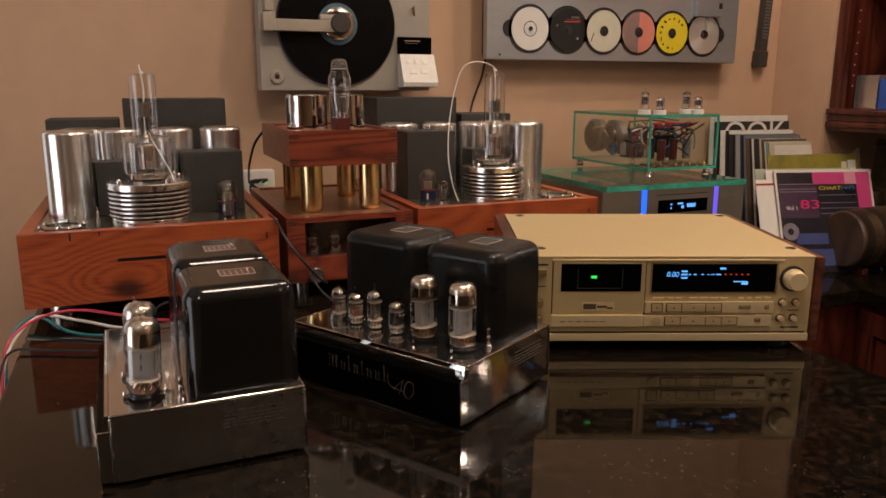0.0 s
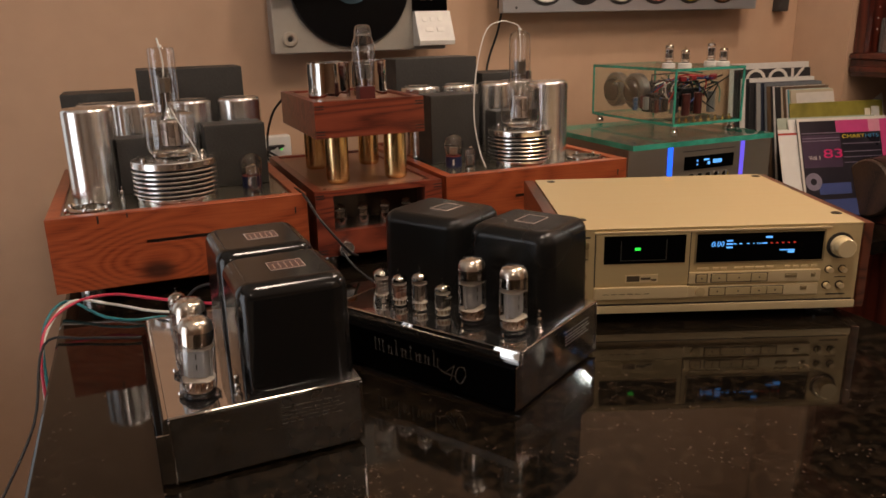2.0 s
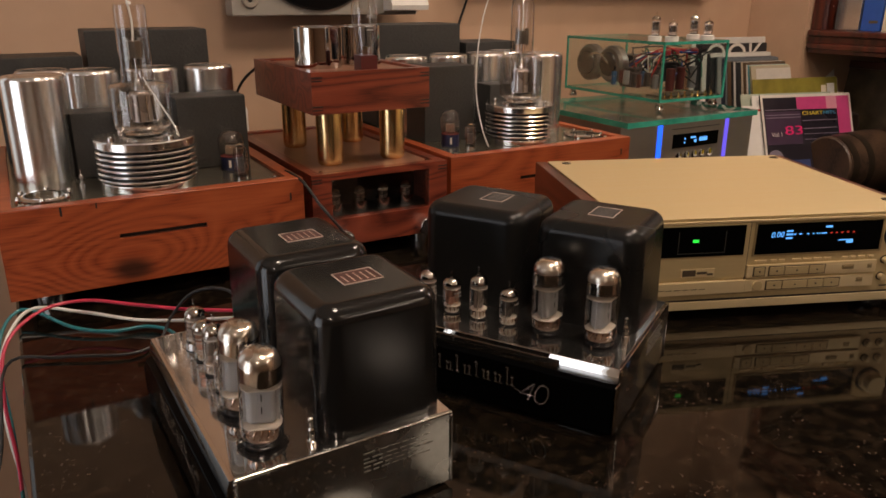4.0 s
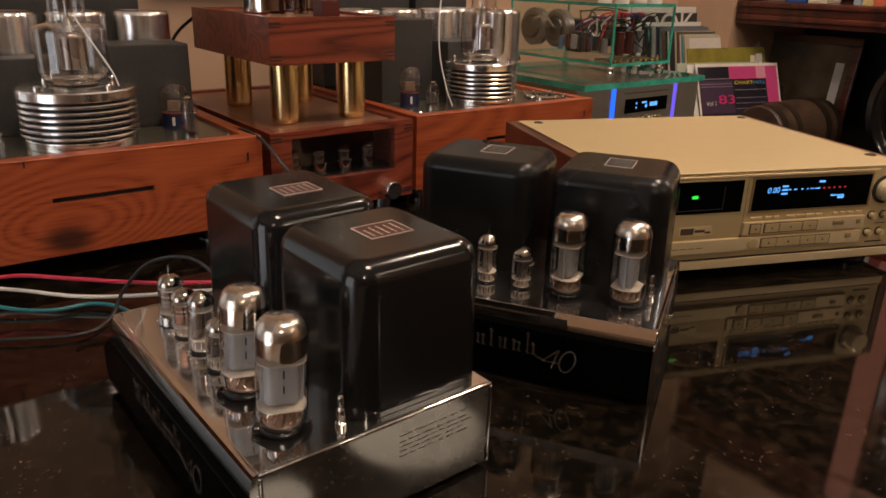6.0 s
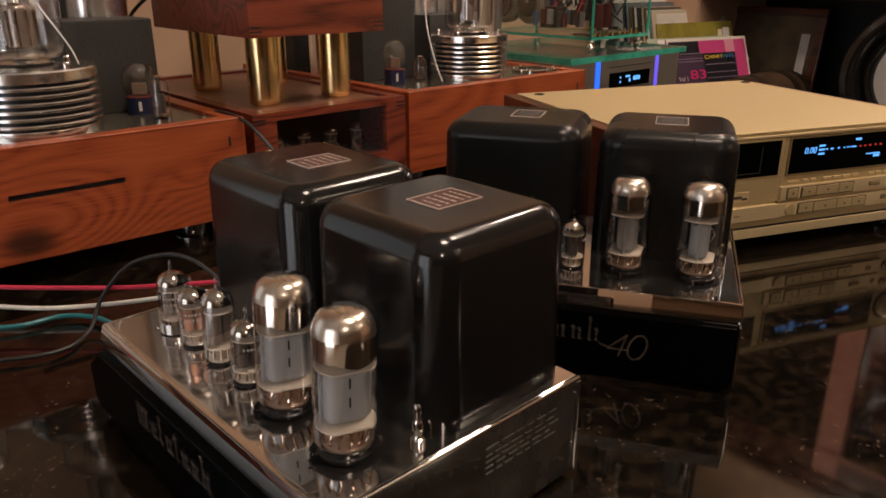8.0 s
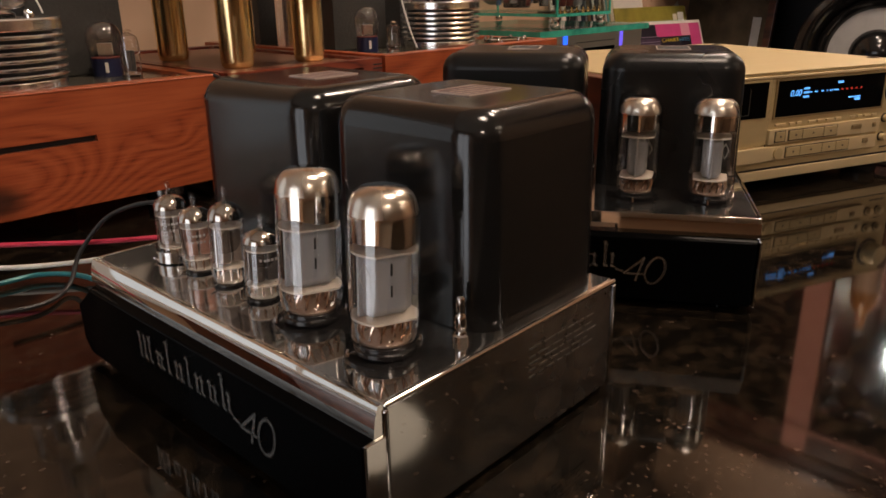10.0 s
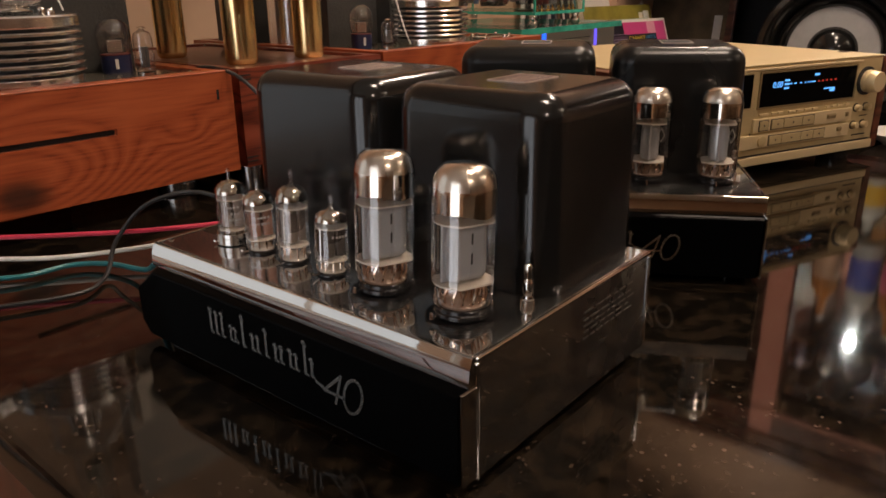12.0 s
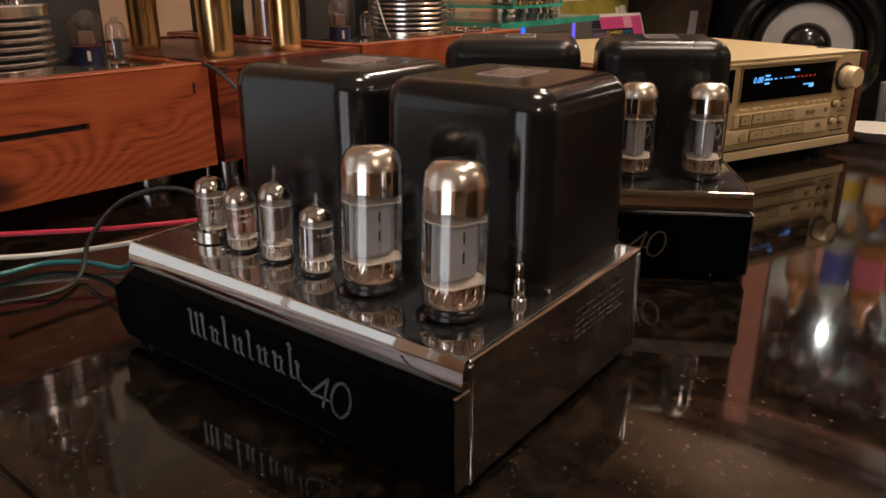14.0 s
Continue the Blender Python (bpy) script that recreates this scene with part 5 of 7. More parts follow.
def preamplifier(m):
    p = thing("tube_preamplifier", m, "red-brown wooden tube preamplifier with raised deck on brass columns", "preamplifier")
    W, D, H0, H, t = 0.229, 0.420, 0.026, 0.141, 0.016
    wx0, wx1, wz0, wz1 = 0.031, 0.197, 0.069, 0.131
    front = joined(solid(0, W, 0, t, H0, wz0), solid(0, W, 0, t, wz1, H), solid(0, wx0, 0, t, wz0, wz1), solid(wx1, W, 0, t, wz0, wz1))
    part("front_board", front, M["rosewood"], p, "red-brown front board round a window", smooth=False)
    part("window_pane", solid(wx0 + 0.0002, wx1 - 0.0002, 0.004, 0.006, wz0 + 0.0002, wz1 - 0.0002), M["glass"], p, "clear window").visible_shadow = False
    part("inner_back", solid(t, W - t, 0.085, 0.090, H0, H - 0.013), M["matt_black"], p)
    part("inner_floor", solid(t, W - t, t, 0.0845, wz0 - 0.006, wz0 - 0.001), M["matt_black"], p)
    for x0 in (0.0, W - t):
        part("side_board", solid(x0, x0 + t, t, D, H0, H, 0.0008), M["rosewood"], p)
    part("back_board", solid(t, W - t, D - t, D, H0, H, 0.0008), M["rosewood"], p)
    part("top_plate", solid(t, W - t, t, D - t, H - 0.012, H - 0.004, 0.0005), plain("copper_brown_plate", (0.33, 0.17, 0.11), 0.30, 0.45, 0.08, 30), p, "polished copper-brown top plate")
    finger_marks(0.0, H0, H, 0.0, 1, p)
    finger_marks(W, H0, H, 0.0, -1, p)
    for a in (0.024, W - 0.024):
        for b in (0.026, D - 0.026):
            part("screw", bolt(a, b, H - 0.004, 0.003, 0.003), M["chrome"], p)
    for x in (0.03, W - 0.03):
        for y in (0.04, D - 0.04):
            part("foot", lathe([(0, 0), (0.015, 0), (0.015, H0), (0, H0)], 24, x, y, 0), M["steel"], p)
    for x in (0.045, 0.185):
        part("knob", moved(lathe([(0, 0), (0.0135, 0), (0.014, 0.002), (0.014, 0.016), (0.0125, 0.0185), (0, 0.0185)], 32), Matrix.Translation((x, 0, 0.041)) @ FRONT), M["alu"], p, "satin aluminium round knob")
    pz = H - 0.004
    cols = [(0.063, 0.082), (0.172, 0.082), (0.063, 0.250), (0.172, 0.250)]
    for x, y in cols:
        part("column", lathe([(0, 0), (0.0165, 0), (0.0195, 0.003), (0.0205, 0.009), (0.0205, 0.0888), (0, 0.0888)], 36, x, y, pz), M["brass"], p, "polished brass column")
    z0, z1 = 0.2265, 0.2870
    x0, x1, y0, y1 = 0.012, 0.204, 0.012, 0.292
    part("raised_deck_frame", joined(solid(x0, x1, y0, y0 + 0.013, z0, z1), solid(x0, x1, y1 - 0.013, y1, z0, z1), solid(x0, x0 + 0.013, y0 + 0.013, y1 - 0.013, z0, z1), solid(x1 - 0.013, x1, y0 + 0.013, y1 - 0.013, z0, z1), solid(x0 + 0.013, x1 - 0.013, y0 + 0.013, y1 - 0.013, z0 + 0.001, z0 + 0.010)), M["rosewood"], p, "red-brown wooden tray", smooth=False)
    finger_marks(x0, z0, z1, y0, 1, p)
    finger_marks(x1, z0, z1, y0, -1, p)
    part("deck_plate", solid(x0 + 0.013, x1 - 0.013, y0 + 0.013, y1 - 0.013, z1 - 0.010, z1 - 0.004), plain("copper_brown_plate", (0.2, 0.09, 0.05)), p)
    for a in (x0 + 0.02, x1 - 0.02):
        for b in (y0 + 0.02, y1 - 0.02):
            part("screw", bolt(a, b, z1 - 0.004, 0.003, 0.003), M["chrome"], p)
    for x, r, y in ((0.070, 0.0375, 0.135), (0.150, 0.033, 0.150)):
        part("choke_cover", lathe([(0, 0), (r, 0), (r, 0.060), (r * 0.98, 0.062), (r * 0.9, 0.0625), (r * 0.86, 0.0585), (0, 0.0585)], 48, x, y, z1 - 0.004), M["chrome"], p, "polished chrome drum cover")
    part("tube_plinth", solid(0.0945, 0.1215, 0.022, 0.049, z1 - 0.004, z1 + 0.020, 0.001), plain("maroon_block", (0.075, 0.014, 0.013), 0.35), p, "maroon square tube base")
    rt = thing("vacuum_tube", m @ pose(0.108, 0.0355, z1 + 0.020), "clear shouldered glass rectifier tube on a maroon block", "vacuum tube")
    part("envelope", lathe([(0.0125, 0.0), (0.0130, 0.010), (0.0160, 0.030), (0.0188, 0.050), (0.0198, 0.062), (0.0190, 0.070), (0.0160, 0.076), (0.0142, 0.081), (0.0140, 0.090), (0.0125, 0.096), (0.0085, 0.0995), (0, 0.1005)], 36), M["glass"], rt, "clear glass envelope").visible_shadow = False
    part("top_mica", lathe([(0, 0.083), (0.0125, 0.083), (0.0125, 0.0836), (0, 0.0836)], 24), M["mica"], rt)
    part("support_rod", joined(*[solid(a - 0.0005, a + 0.0005, -0.0005, 0.0005, 0.004, 0.083) for a in (-0.0075, 0.0075)]), M["steel"], rt)
    part("plates", joined(solid(-0.009, -0.001, -0.004, 0.004, 0.012, 0.040, 0.001), solid(0.001, 0.009, -0.004, 0.004, 0.012, 0.040, 0.001)), plain("clear_grey_plate", (0.12, 0.11, 0.10), 0.4, 0.5), rt)
    part("etched_mark", joined(*[solid(-w, w, -0.0192, -0.0186, z, z + 0.0010) for z, w in ((0.036, 0.005), (0.041, 0.0035))], *[moved(solid(-0.0004, 0.0004, -0.0200, -0.0194, -0.0034, 0.0034), Matrix.Translation((x, 0, 0.056)) @ pose(0, 0, 0, 0, s, 0)) for x, s in ((-0.004, 25), (0.004, -25), (-0.0015, 90), (0.0015, 0))]), M["white_ink"], rt)
    for i in range(4):
        small_tube(m @ pose(0.052 + 0.041 * i, 0.042, wz0 - 0.001), 0.046, 0.0095, "tubes behind the preamplifier window")
        part("tube_shield", lathe([(0.0115, 0), (0.0122, 0), (0.0122, 0.016), (0.0115, 0.016), (0.0115, 0)], 20, 0.052 + 0.041 * i, 0.042, wz0 - 0.001), M["chrome"], p)
    return p


preamplifier(pose(0.271, 1.309, C))


# ---- silver disc player with the glass-cased amplifier on it ----
def glass_slab(x0, x1, y0, y1, z0, z1, parent, name="glass_shelf"):
    e = 0.0012
    s = part(name, solid(x0 + e, x1 - e, y0 + e, y1 - e, z0, z1), M["green_glass"], parent, "clear green-tinted glass")
    s.visible_shadow = False
    for a0, a1, b0, b1 in ((x0, x1, y0, y0 + e), (x0, x1, y1 - e, y1), (x0, x0 + e, y0 + e, y1 - e), (x1 - e, x1, y0 + e, y1 - e)):
        part("polished_edge", solid(a0, a1, b0, b1, z0 + 0.0002, z1 - 0.0002), M["green_edge"], s, "bright green polished glass edge")
    return s


def disc_player(m):
    d = thing("disc_player", m, "silver-grey disc player with blue light bars and lit display", "disc player")
    W, D, H = 0.412, 0.38, 1.0490 - LOW
    part("body", solid(0.002, W - 0.002, 0.012, D, 0.012, H, 0.002), M["silver_face"], d)
    part("front_panel", solid(0, W, 0, 0.0125, 0.010, H + 0.001, 0.002), M["silver_face"], d, "silver-grey front panel")
    part("light_bar", solid(0.107, 0.121, -0.0015, 0.0005, 0.03, H - 0.002, 0.0006), M["blue_glow"], d, "glowing blue light bar")
    part("light_bar", solid(0.318, 0.330, -0.0015, 0.0005, 0.03, H - 0.002, 0.0006), M["violet_glow"], d, "dim violet light bar")
    z = H - 0.0605
    disp = part("display", solid(0.155, 0.299, -0.0012, 0.0004, z, z + 0.0310, 0.0004), M["fascia"], d, "black display window")
    part("display_marks", joined(solid(0.190, 0.194, -0.0016, -0.0012, z + 0.018, z + 0.022), solid(0.190, 0.194, -0.0016, -0.0012, z + 0.009, z + 0.013), solid(0.210, 0.226, -0.0016, -0.0012, z + 0.019, z + 0.023), solid(0.222, 0.229, -0.0016, -0.0012, z + 0.009, z + 0.016), *[solid(0.238 + 0.0065 * i, 0.2434 + 0.0065 * i, -0.0016, -0.0012, z + 0.011, z + 0.020) for i in range(4)]), M["cyan_glow"], disp, "glowing blue marks")
    part("tray_line", solid(0.150, 0.300, -0.0006, 0.0003, H - 0.0180, H - 0.0165), M["matt_black"], d)
    for i in range(5):
        part("button", moved(lathe([(0, 0), (0.009, 0), (0.009, 0.003), (0, 0.0035)], 20), Matrix.Translation((0.175 + 0.025 * i, 0, z - 0.018)) @ FRONT), M["chrome"], d)
    for x in (0.03, W - 0.03):
        for y in (0.04, D - 0.04):
            part("foot", lathe([(0, 0), (0.016, 0), (0.016, 0.013), (0, 0.013)], 20, x, y, 0), M["bakelite"], d)
    return d


disc_player(pose(1.008, 1.458, LOW))

shelf = thing("glass_shelf", pose(0, 0, 0), "thick green-edged glass plate lying on the disc player", "glass shelf")
glass_slab(0.995, 1.392, 1.425, 1.800, 1.0510, 1.0630, shelf, "plate")

SP = 1.0630


def glass_amplifier(m):
    g = thing("glass_amplifier", m, "small amplifier in a clear glass case with wiring visible inside", "amplifier")
    W, D, H0, H1 = 0.184, 0.302, 0.016, 0.1345
    t = 0.006
    for n, a in (("bottom_pane", (0, W, 0, D, H0, H0 + t)), ("top_pane", (0, W, 0, D, H1 - t, H1))):
        glass_slab(*a, g, n)
    for n, a in (("front_pane", (t, W - t, 0.0005, t, H0 + t, H1 - t)), ("back_pane", (t, W - t, D - t, D - 0.0005, H0 + t, H1 - t)), ("side_pane", (0.0005, t, 0.0005, D - 0.0005, H0 + t, H1 - t)), ("side_pane", (W - t, W - 0.0005, 0.0005, D - 0.0005, H0 + t, H1 - t))):
        p = part(n, solid(*a), M["green_glass"], g)
        p.visible_shadow = False
    for x in (0, W - 0.0036):
        for y in (0, D - 0.0036):
            part("upright_edge", solid(x, x + 0.0036, y, y + 0.0036, H0 + t, H1 - t), M["green_edge"], g, "green glass edge")
    for x in (0.014, W - 0.014):
        for y in (0.014, D - 0.014):
            part("foot", lathe([(0, 0), (0.009, 0), (0.010, 0.004), (0.007, 0.008), (0.007, 0.012), (0.010, 0.0158), (0, 0.0158)], 20, x, y, 0), M["chrome"], g, "small chrome foot")
    # inside: two toroids on their edge, capacitors, boards and wiring
    for y, x in ((0.262, 0.030), (0.200, 0.040)):
        part("toroid", moved(lathe([(0.014, -0.014), (0.034, -0.014), (0.040, -0.008), (0.040, 0.008), (0.034, 0.014), (0.014, 0.014), (0.014, -0.014)], 32), Matrix.Translation((x + 0.012, y, 0.076)) @ pose(0, 0, 0, 0, 90, 0)), plain("silver_wound_core", (0.22, 0.20, 0.18), 0.28, 0.8), g, "dark wound toroidal transformer")
        part("toroid_cap", moved(lathe([(0, 0.0142), (0.026, 0.0142), (0.024, 0.019), (0, 0.019)], 28), Matrix.Translation((x + 0.012, y, 0.076)) @ pose(0, 0, 0, 0, -90, 0)), plain("dark_cap_steel", (0.10, 0.095, 0.09), 0.22, 0.8), g)
    part("bracket", sweep([(0.028, 0.262, 0.080), (0.022, 0.24, 0.096), (0.022, 0.21, 0.098), (0.024, 0.185, 0.078)], 0.003), M["chrome"], g)
    part("choke", solid(0.05, 0.085, 0.130, 0.175, 0.030, 0.072, 0.003), M["matt_black"], g)
    part("choke", solid(0.090, 0.140, 0.085, 0.125, 0.045, 0.085, 0.003), M["matt_black"], g)
    part("choke", solid(0.085, 0.135, 0.170, 0.225, 0.055, 0.095, 0.003), M["matt_black"], g)
    rnd = random.Random(3)
    cols = [plain("blue_cap", (0.03, 0.08, 0.16), 0.4), plain("maroon_cap", (0.07, 0.015, 0.012), 0.4), M["matt_black"], plain("grey_cap", (0.2, 0.2, 0.2), 0.4), plain("black_sleeve", (0.02, 0.02, 0.022), 0.3)]
    for i in range(9):
        r = rnd.uniform(0.005, 0.008)
        part("capacitor", lathe([(0, 0), (r, 0), (r, 0.026), (r * 0.85, 0.028), (0, 0.028)], 16, 0.025 + 0.011 * (i % 3), 0.165 - 0.017 * (i // 1) * 0.75, 0.036 + 0.004 * (i % 2)), cols[i % 5], g)
    for x, y in ((0.055, 0.030), (0.10, 0.045), (0.145, 0.055), (0.12, 0.09), (0.07, 0.085)):
        part("capacitor", lathe([(0, 0), (0.009, 0), (0.009, 0.045), (0, 0.046)], 18, x, y, H0 + t + 0.012), cols[rnd.randrange(5)], g)
    part("terminal_board", solid(0.03, W - 0.02, 0.020, 0.070, H0 + t, H0 + t + 0.003), plain("board", (0.06, 0.05, 0.03), 0.5), g)
    for i in range(8):
        part("terminal", lathe([(0, 0), (0.005, 0), (0.005, 0.004), (0.002, 0.005), (0.002, 0.011), (0, 0.011)], 12, 0.025 + 0.0195 * i, 0.012 + 0.002 * (i % 2), H0 + t), M["brass"], g, "small gold terminal")
    wires = [plain("red_wire", (0.42, 0.02, 0.02), 0.4), M["matt_black"], plain("blue_wire", (0.02, 0.05, 0.22), 0.4), M["white_plastic"], plain("green_wire", (0.02, 0.12, 0.07), 0.4)]
    for i in range(40):
        a = Vector((rnd.uniform(0.04, 0.17), rnd.uniform(0.02, 0.14), rnd.uniform(0.09, 0.118)))
        b = Vector((rnd.uniform(0.03, 0.16), rnd.uniform(0.02, 0.20), rnd.uniform(0.04, 0.07)))
        mid = (a + b) / 2 + Vector((rnd.uniform(-0.03, 0.03), rnd.uniform(-0.02, 0.03), rnd.uniform(0.0, 0.03)))
        mid.x, mid.z = min(max(mid.x, 0.015), W - 0.015), min(mid.z, 0.118)
        part("wire", sweep([a, mid, b], 0.0016, 6, 5), wires[i % 5] if i < 18 or i % 3 == 0 else M["matt_black"], g)
    for x, y in ((0.055, 0.045), (0.095, 0.06), (0.14, 0.05), (0.165, 0.075)):
        part("red_clip", solid(x - 0.008, x + 0.008, y - 0.005, y + 0.005, 0.104, 0.115, 0.003), plain("red_clip", (0.26, 0.02, 0.025), 0.4), g)
    for x, y in ((0.016, 0.045), (0.034, 0.016), (0.136, 0.055), (0.135, 0.016)):
        part("tube_holder", lathe([(0, 0), (0.0135, 0), (0.0135, 0.009), (0.010, 0.010), (0, 0.010)], 20, x, y, H1), M["white_plastic"], g, "white ceramic tube socket")
    return g


GA = pose(1.174, 1.518, SP) @ Matrix.Scale(1.12, 4)
glass_amplifier(GA)
for x, y, h in ((0.016, 0.045, 0.046), (0.034, 0.016, 0.033), (0.136, 0.055, 0.046), (0.135, 0.016, 0.034)):
    small_tube(GA @ pose(x, y, 0.1445), h, 0.0090, "tubes on the glass amplifier", "dark")


# ---- wall turntable ----
def turntable(m):
    """An upright linear turntable on the wall, facing -y; origin at the record's centre."""
    t = thing("wall_turntable", m, "grey metal upright turntable on the wall holding a black record", "turntable")
    part("plinth", solid(-0.189, 0.2445, 0.010, 0.062, -0.1590, 0.285, 0.004), M["grey_plate"], t, "warm grey metal plinth")
    part("wall_mount", solid(-0.10, 0.18, 0.062, 0.098, -0.10, 0.20), M["matt_black"], t)
    part("platter_rim", moved(lathe([(0, -0.0085), (0.1475, -0.0085), (0.1475, -0.002), (0.146, -0.0005), (0, -0.0005)], 96), FRONT), M["matt_black"], t)
    rec = moved(lathe([(0, 0.0), (0.1445, 0.0), (0.1445, 0.0012)] + [(0.143 - 0.00118 * k, 0.0014 if k % 2 else 0.0011) for k in range(78)] + [(0.050, 0.0012), (0, 0.0012)], 96), FRONT)
    rc = part("record", rec, M["vinyl"], t, "black vinyl record")
    part("record_label", moved(lathe([(0, 0.0014), (0.049, 0.0014), (0.049, 0.0018), (0, 0.0018)], 48), FRONT), plain("blue_grey_label", (0.06, 0.12, 0.16), 0.5), rc, "blue-grey paper label")
    part("clamp_ring", moved(lathe([(0.026, 0.0018), (0.040, 0.0018), (0.039, 0.010), (0.036, 0.012), (0.026, 0.012), (0.026, 0.0018)], 48), FRONT), M["chrome"], t, "polished clamp ring")
    part("clamp_arm", joined(solid(-0.184, 0.006, -0.030, -0.014, -0.021, 0.006, 0.002), solid(-0.184, -0.155, -0.032, 0.012, -0.022, 0.020, 0.002), solid(-0.05, 0.006, -0.030, -0.014, 0.006, 0.019, 0.002)), plain("pale_grey_arm", (0.42, 0.38, 0.32), 0.4, 0.5), t, "flat grey clamp arm")
    part("clamp_knob", moved(lathe([(0, 0.012), (0.0245, 0.012), (0.0245, 0.036), (0.022, 0.039), (0, 0.039)], 40), FRONT), plain("dark_brown_knob", (0.035, 0.03, 0.026), 0.45), t, "dark round clamp knob")
    part("arm_block", joined(solid(-0.178, -0.158, -0.024, 0.012, 0.024, 0.090, 0.002), solid(-0.169, -0.166, -0.0246, -0.0238, 0.040, 0.070)), plain("pale_grey_arm", (0.42, 0.38, 0.32)), t)
    cb = Matrix.Translation((-0.150, 0, -0.126)) @ FRONT
    btn = part("corner_button", moved(lathe([(0.006, -0.0105), (0.0175, -0.0105), (0.0175, -0.007), (0.0150, -0.004), (0.009, -0.004), (0.006, -0.007), (0.006, -0.0105)], 28), cb), plain("pale_grey_arm", (0.42, 0.38, 0.32)), t, "pale grey ring button")
    part("button_eye", moved(lathe([(0, -0.0105), (0.0058, -0.0105), (0.0052, -0.0075), (0, -0.0075)], 20), cb), M["matt_black"], btn)
    part("cue_lever", joined(moved(lathe([(0, 0), (0.004, 0), (0.004, 0.012), (0, 0.012)], 12), Matrix.Translation((0.197, 0.010, 0.045)) @ FRONT), solid(0.194, 0.200, -0.006, -0.001, 0.026, 0.045, 0.001)), M["chrome"], t)
    part("readout", solid(0.155, 0.244, -0.004, 0.010, -0.069, -0.026, 0.001), M["fascia"], t, "black readout panel")
    part("readout_bars", joined(solid(0.170, 0.212, -0.0046, -0.0040, -0.037, -0.034), solid(0.172, 0.206, -0.0046, -0.0040, -0.042, -0.0408)), M["silver_ink"], t)
    key = bmesh.new()
    sec = [(0.010, -0.068), (-0.004, -0.068), (-0.036, -0.138), (-0.034, -0.148), (0.010, -0.150)]
    ends = [[key.verts.new((x, y, z)) for y, z in sec] for x in (0.157, 0.250)]
    for k in range(5):
        j = (k + 1) % 5
        key.faces.new((ends[0][k], ends[0][j], ends[1][j], ends[1][k]))
    key.faces.new(ends[0])
    key.faces.new(ends[1])
    bmesh.ops.recalc_face_normals(key, faces=key.faces[:])
    kp = part("keypad", key, plain("pale_keypad", (0.66, 0.64, 0.60), 0.4), t, "sloping pale keypad", smooth=False)
    ang = math.degrees(math.atan2(0.032, 0.070))
    for x, s in ((0.178, 0.020), (0.199, 0.020), (0.220, 0.020), (0.187, 0.044), (0.217, 0.044)):
        w = 0.0055 if s < 0.03 else 0.0095
        part("key", moved(solid(-w, w, -0.0016, 0.001, -0.0052, 0.0052, 0.0006), Matrix.Translation((x, -0.004 - 0.032 * s / 0.070, -0.068 - s)) @ pose(0, 0, 0, -ang, 0, 0)), M["white_plastic"], kp)
    return t


turntable(pose(0.523, 1.900, 1.4265))


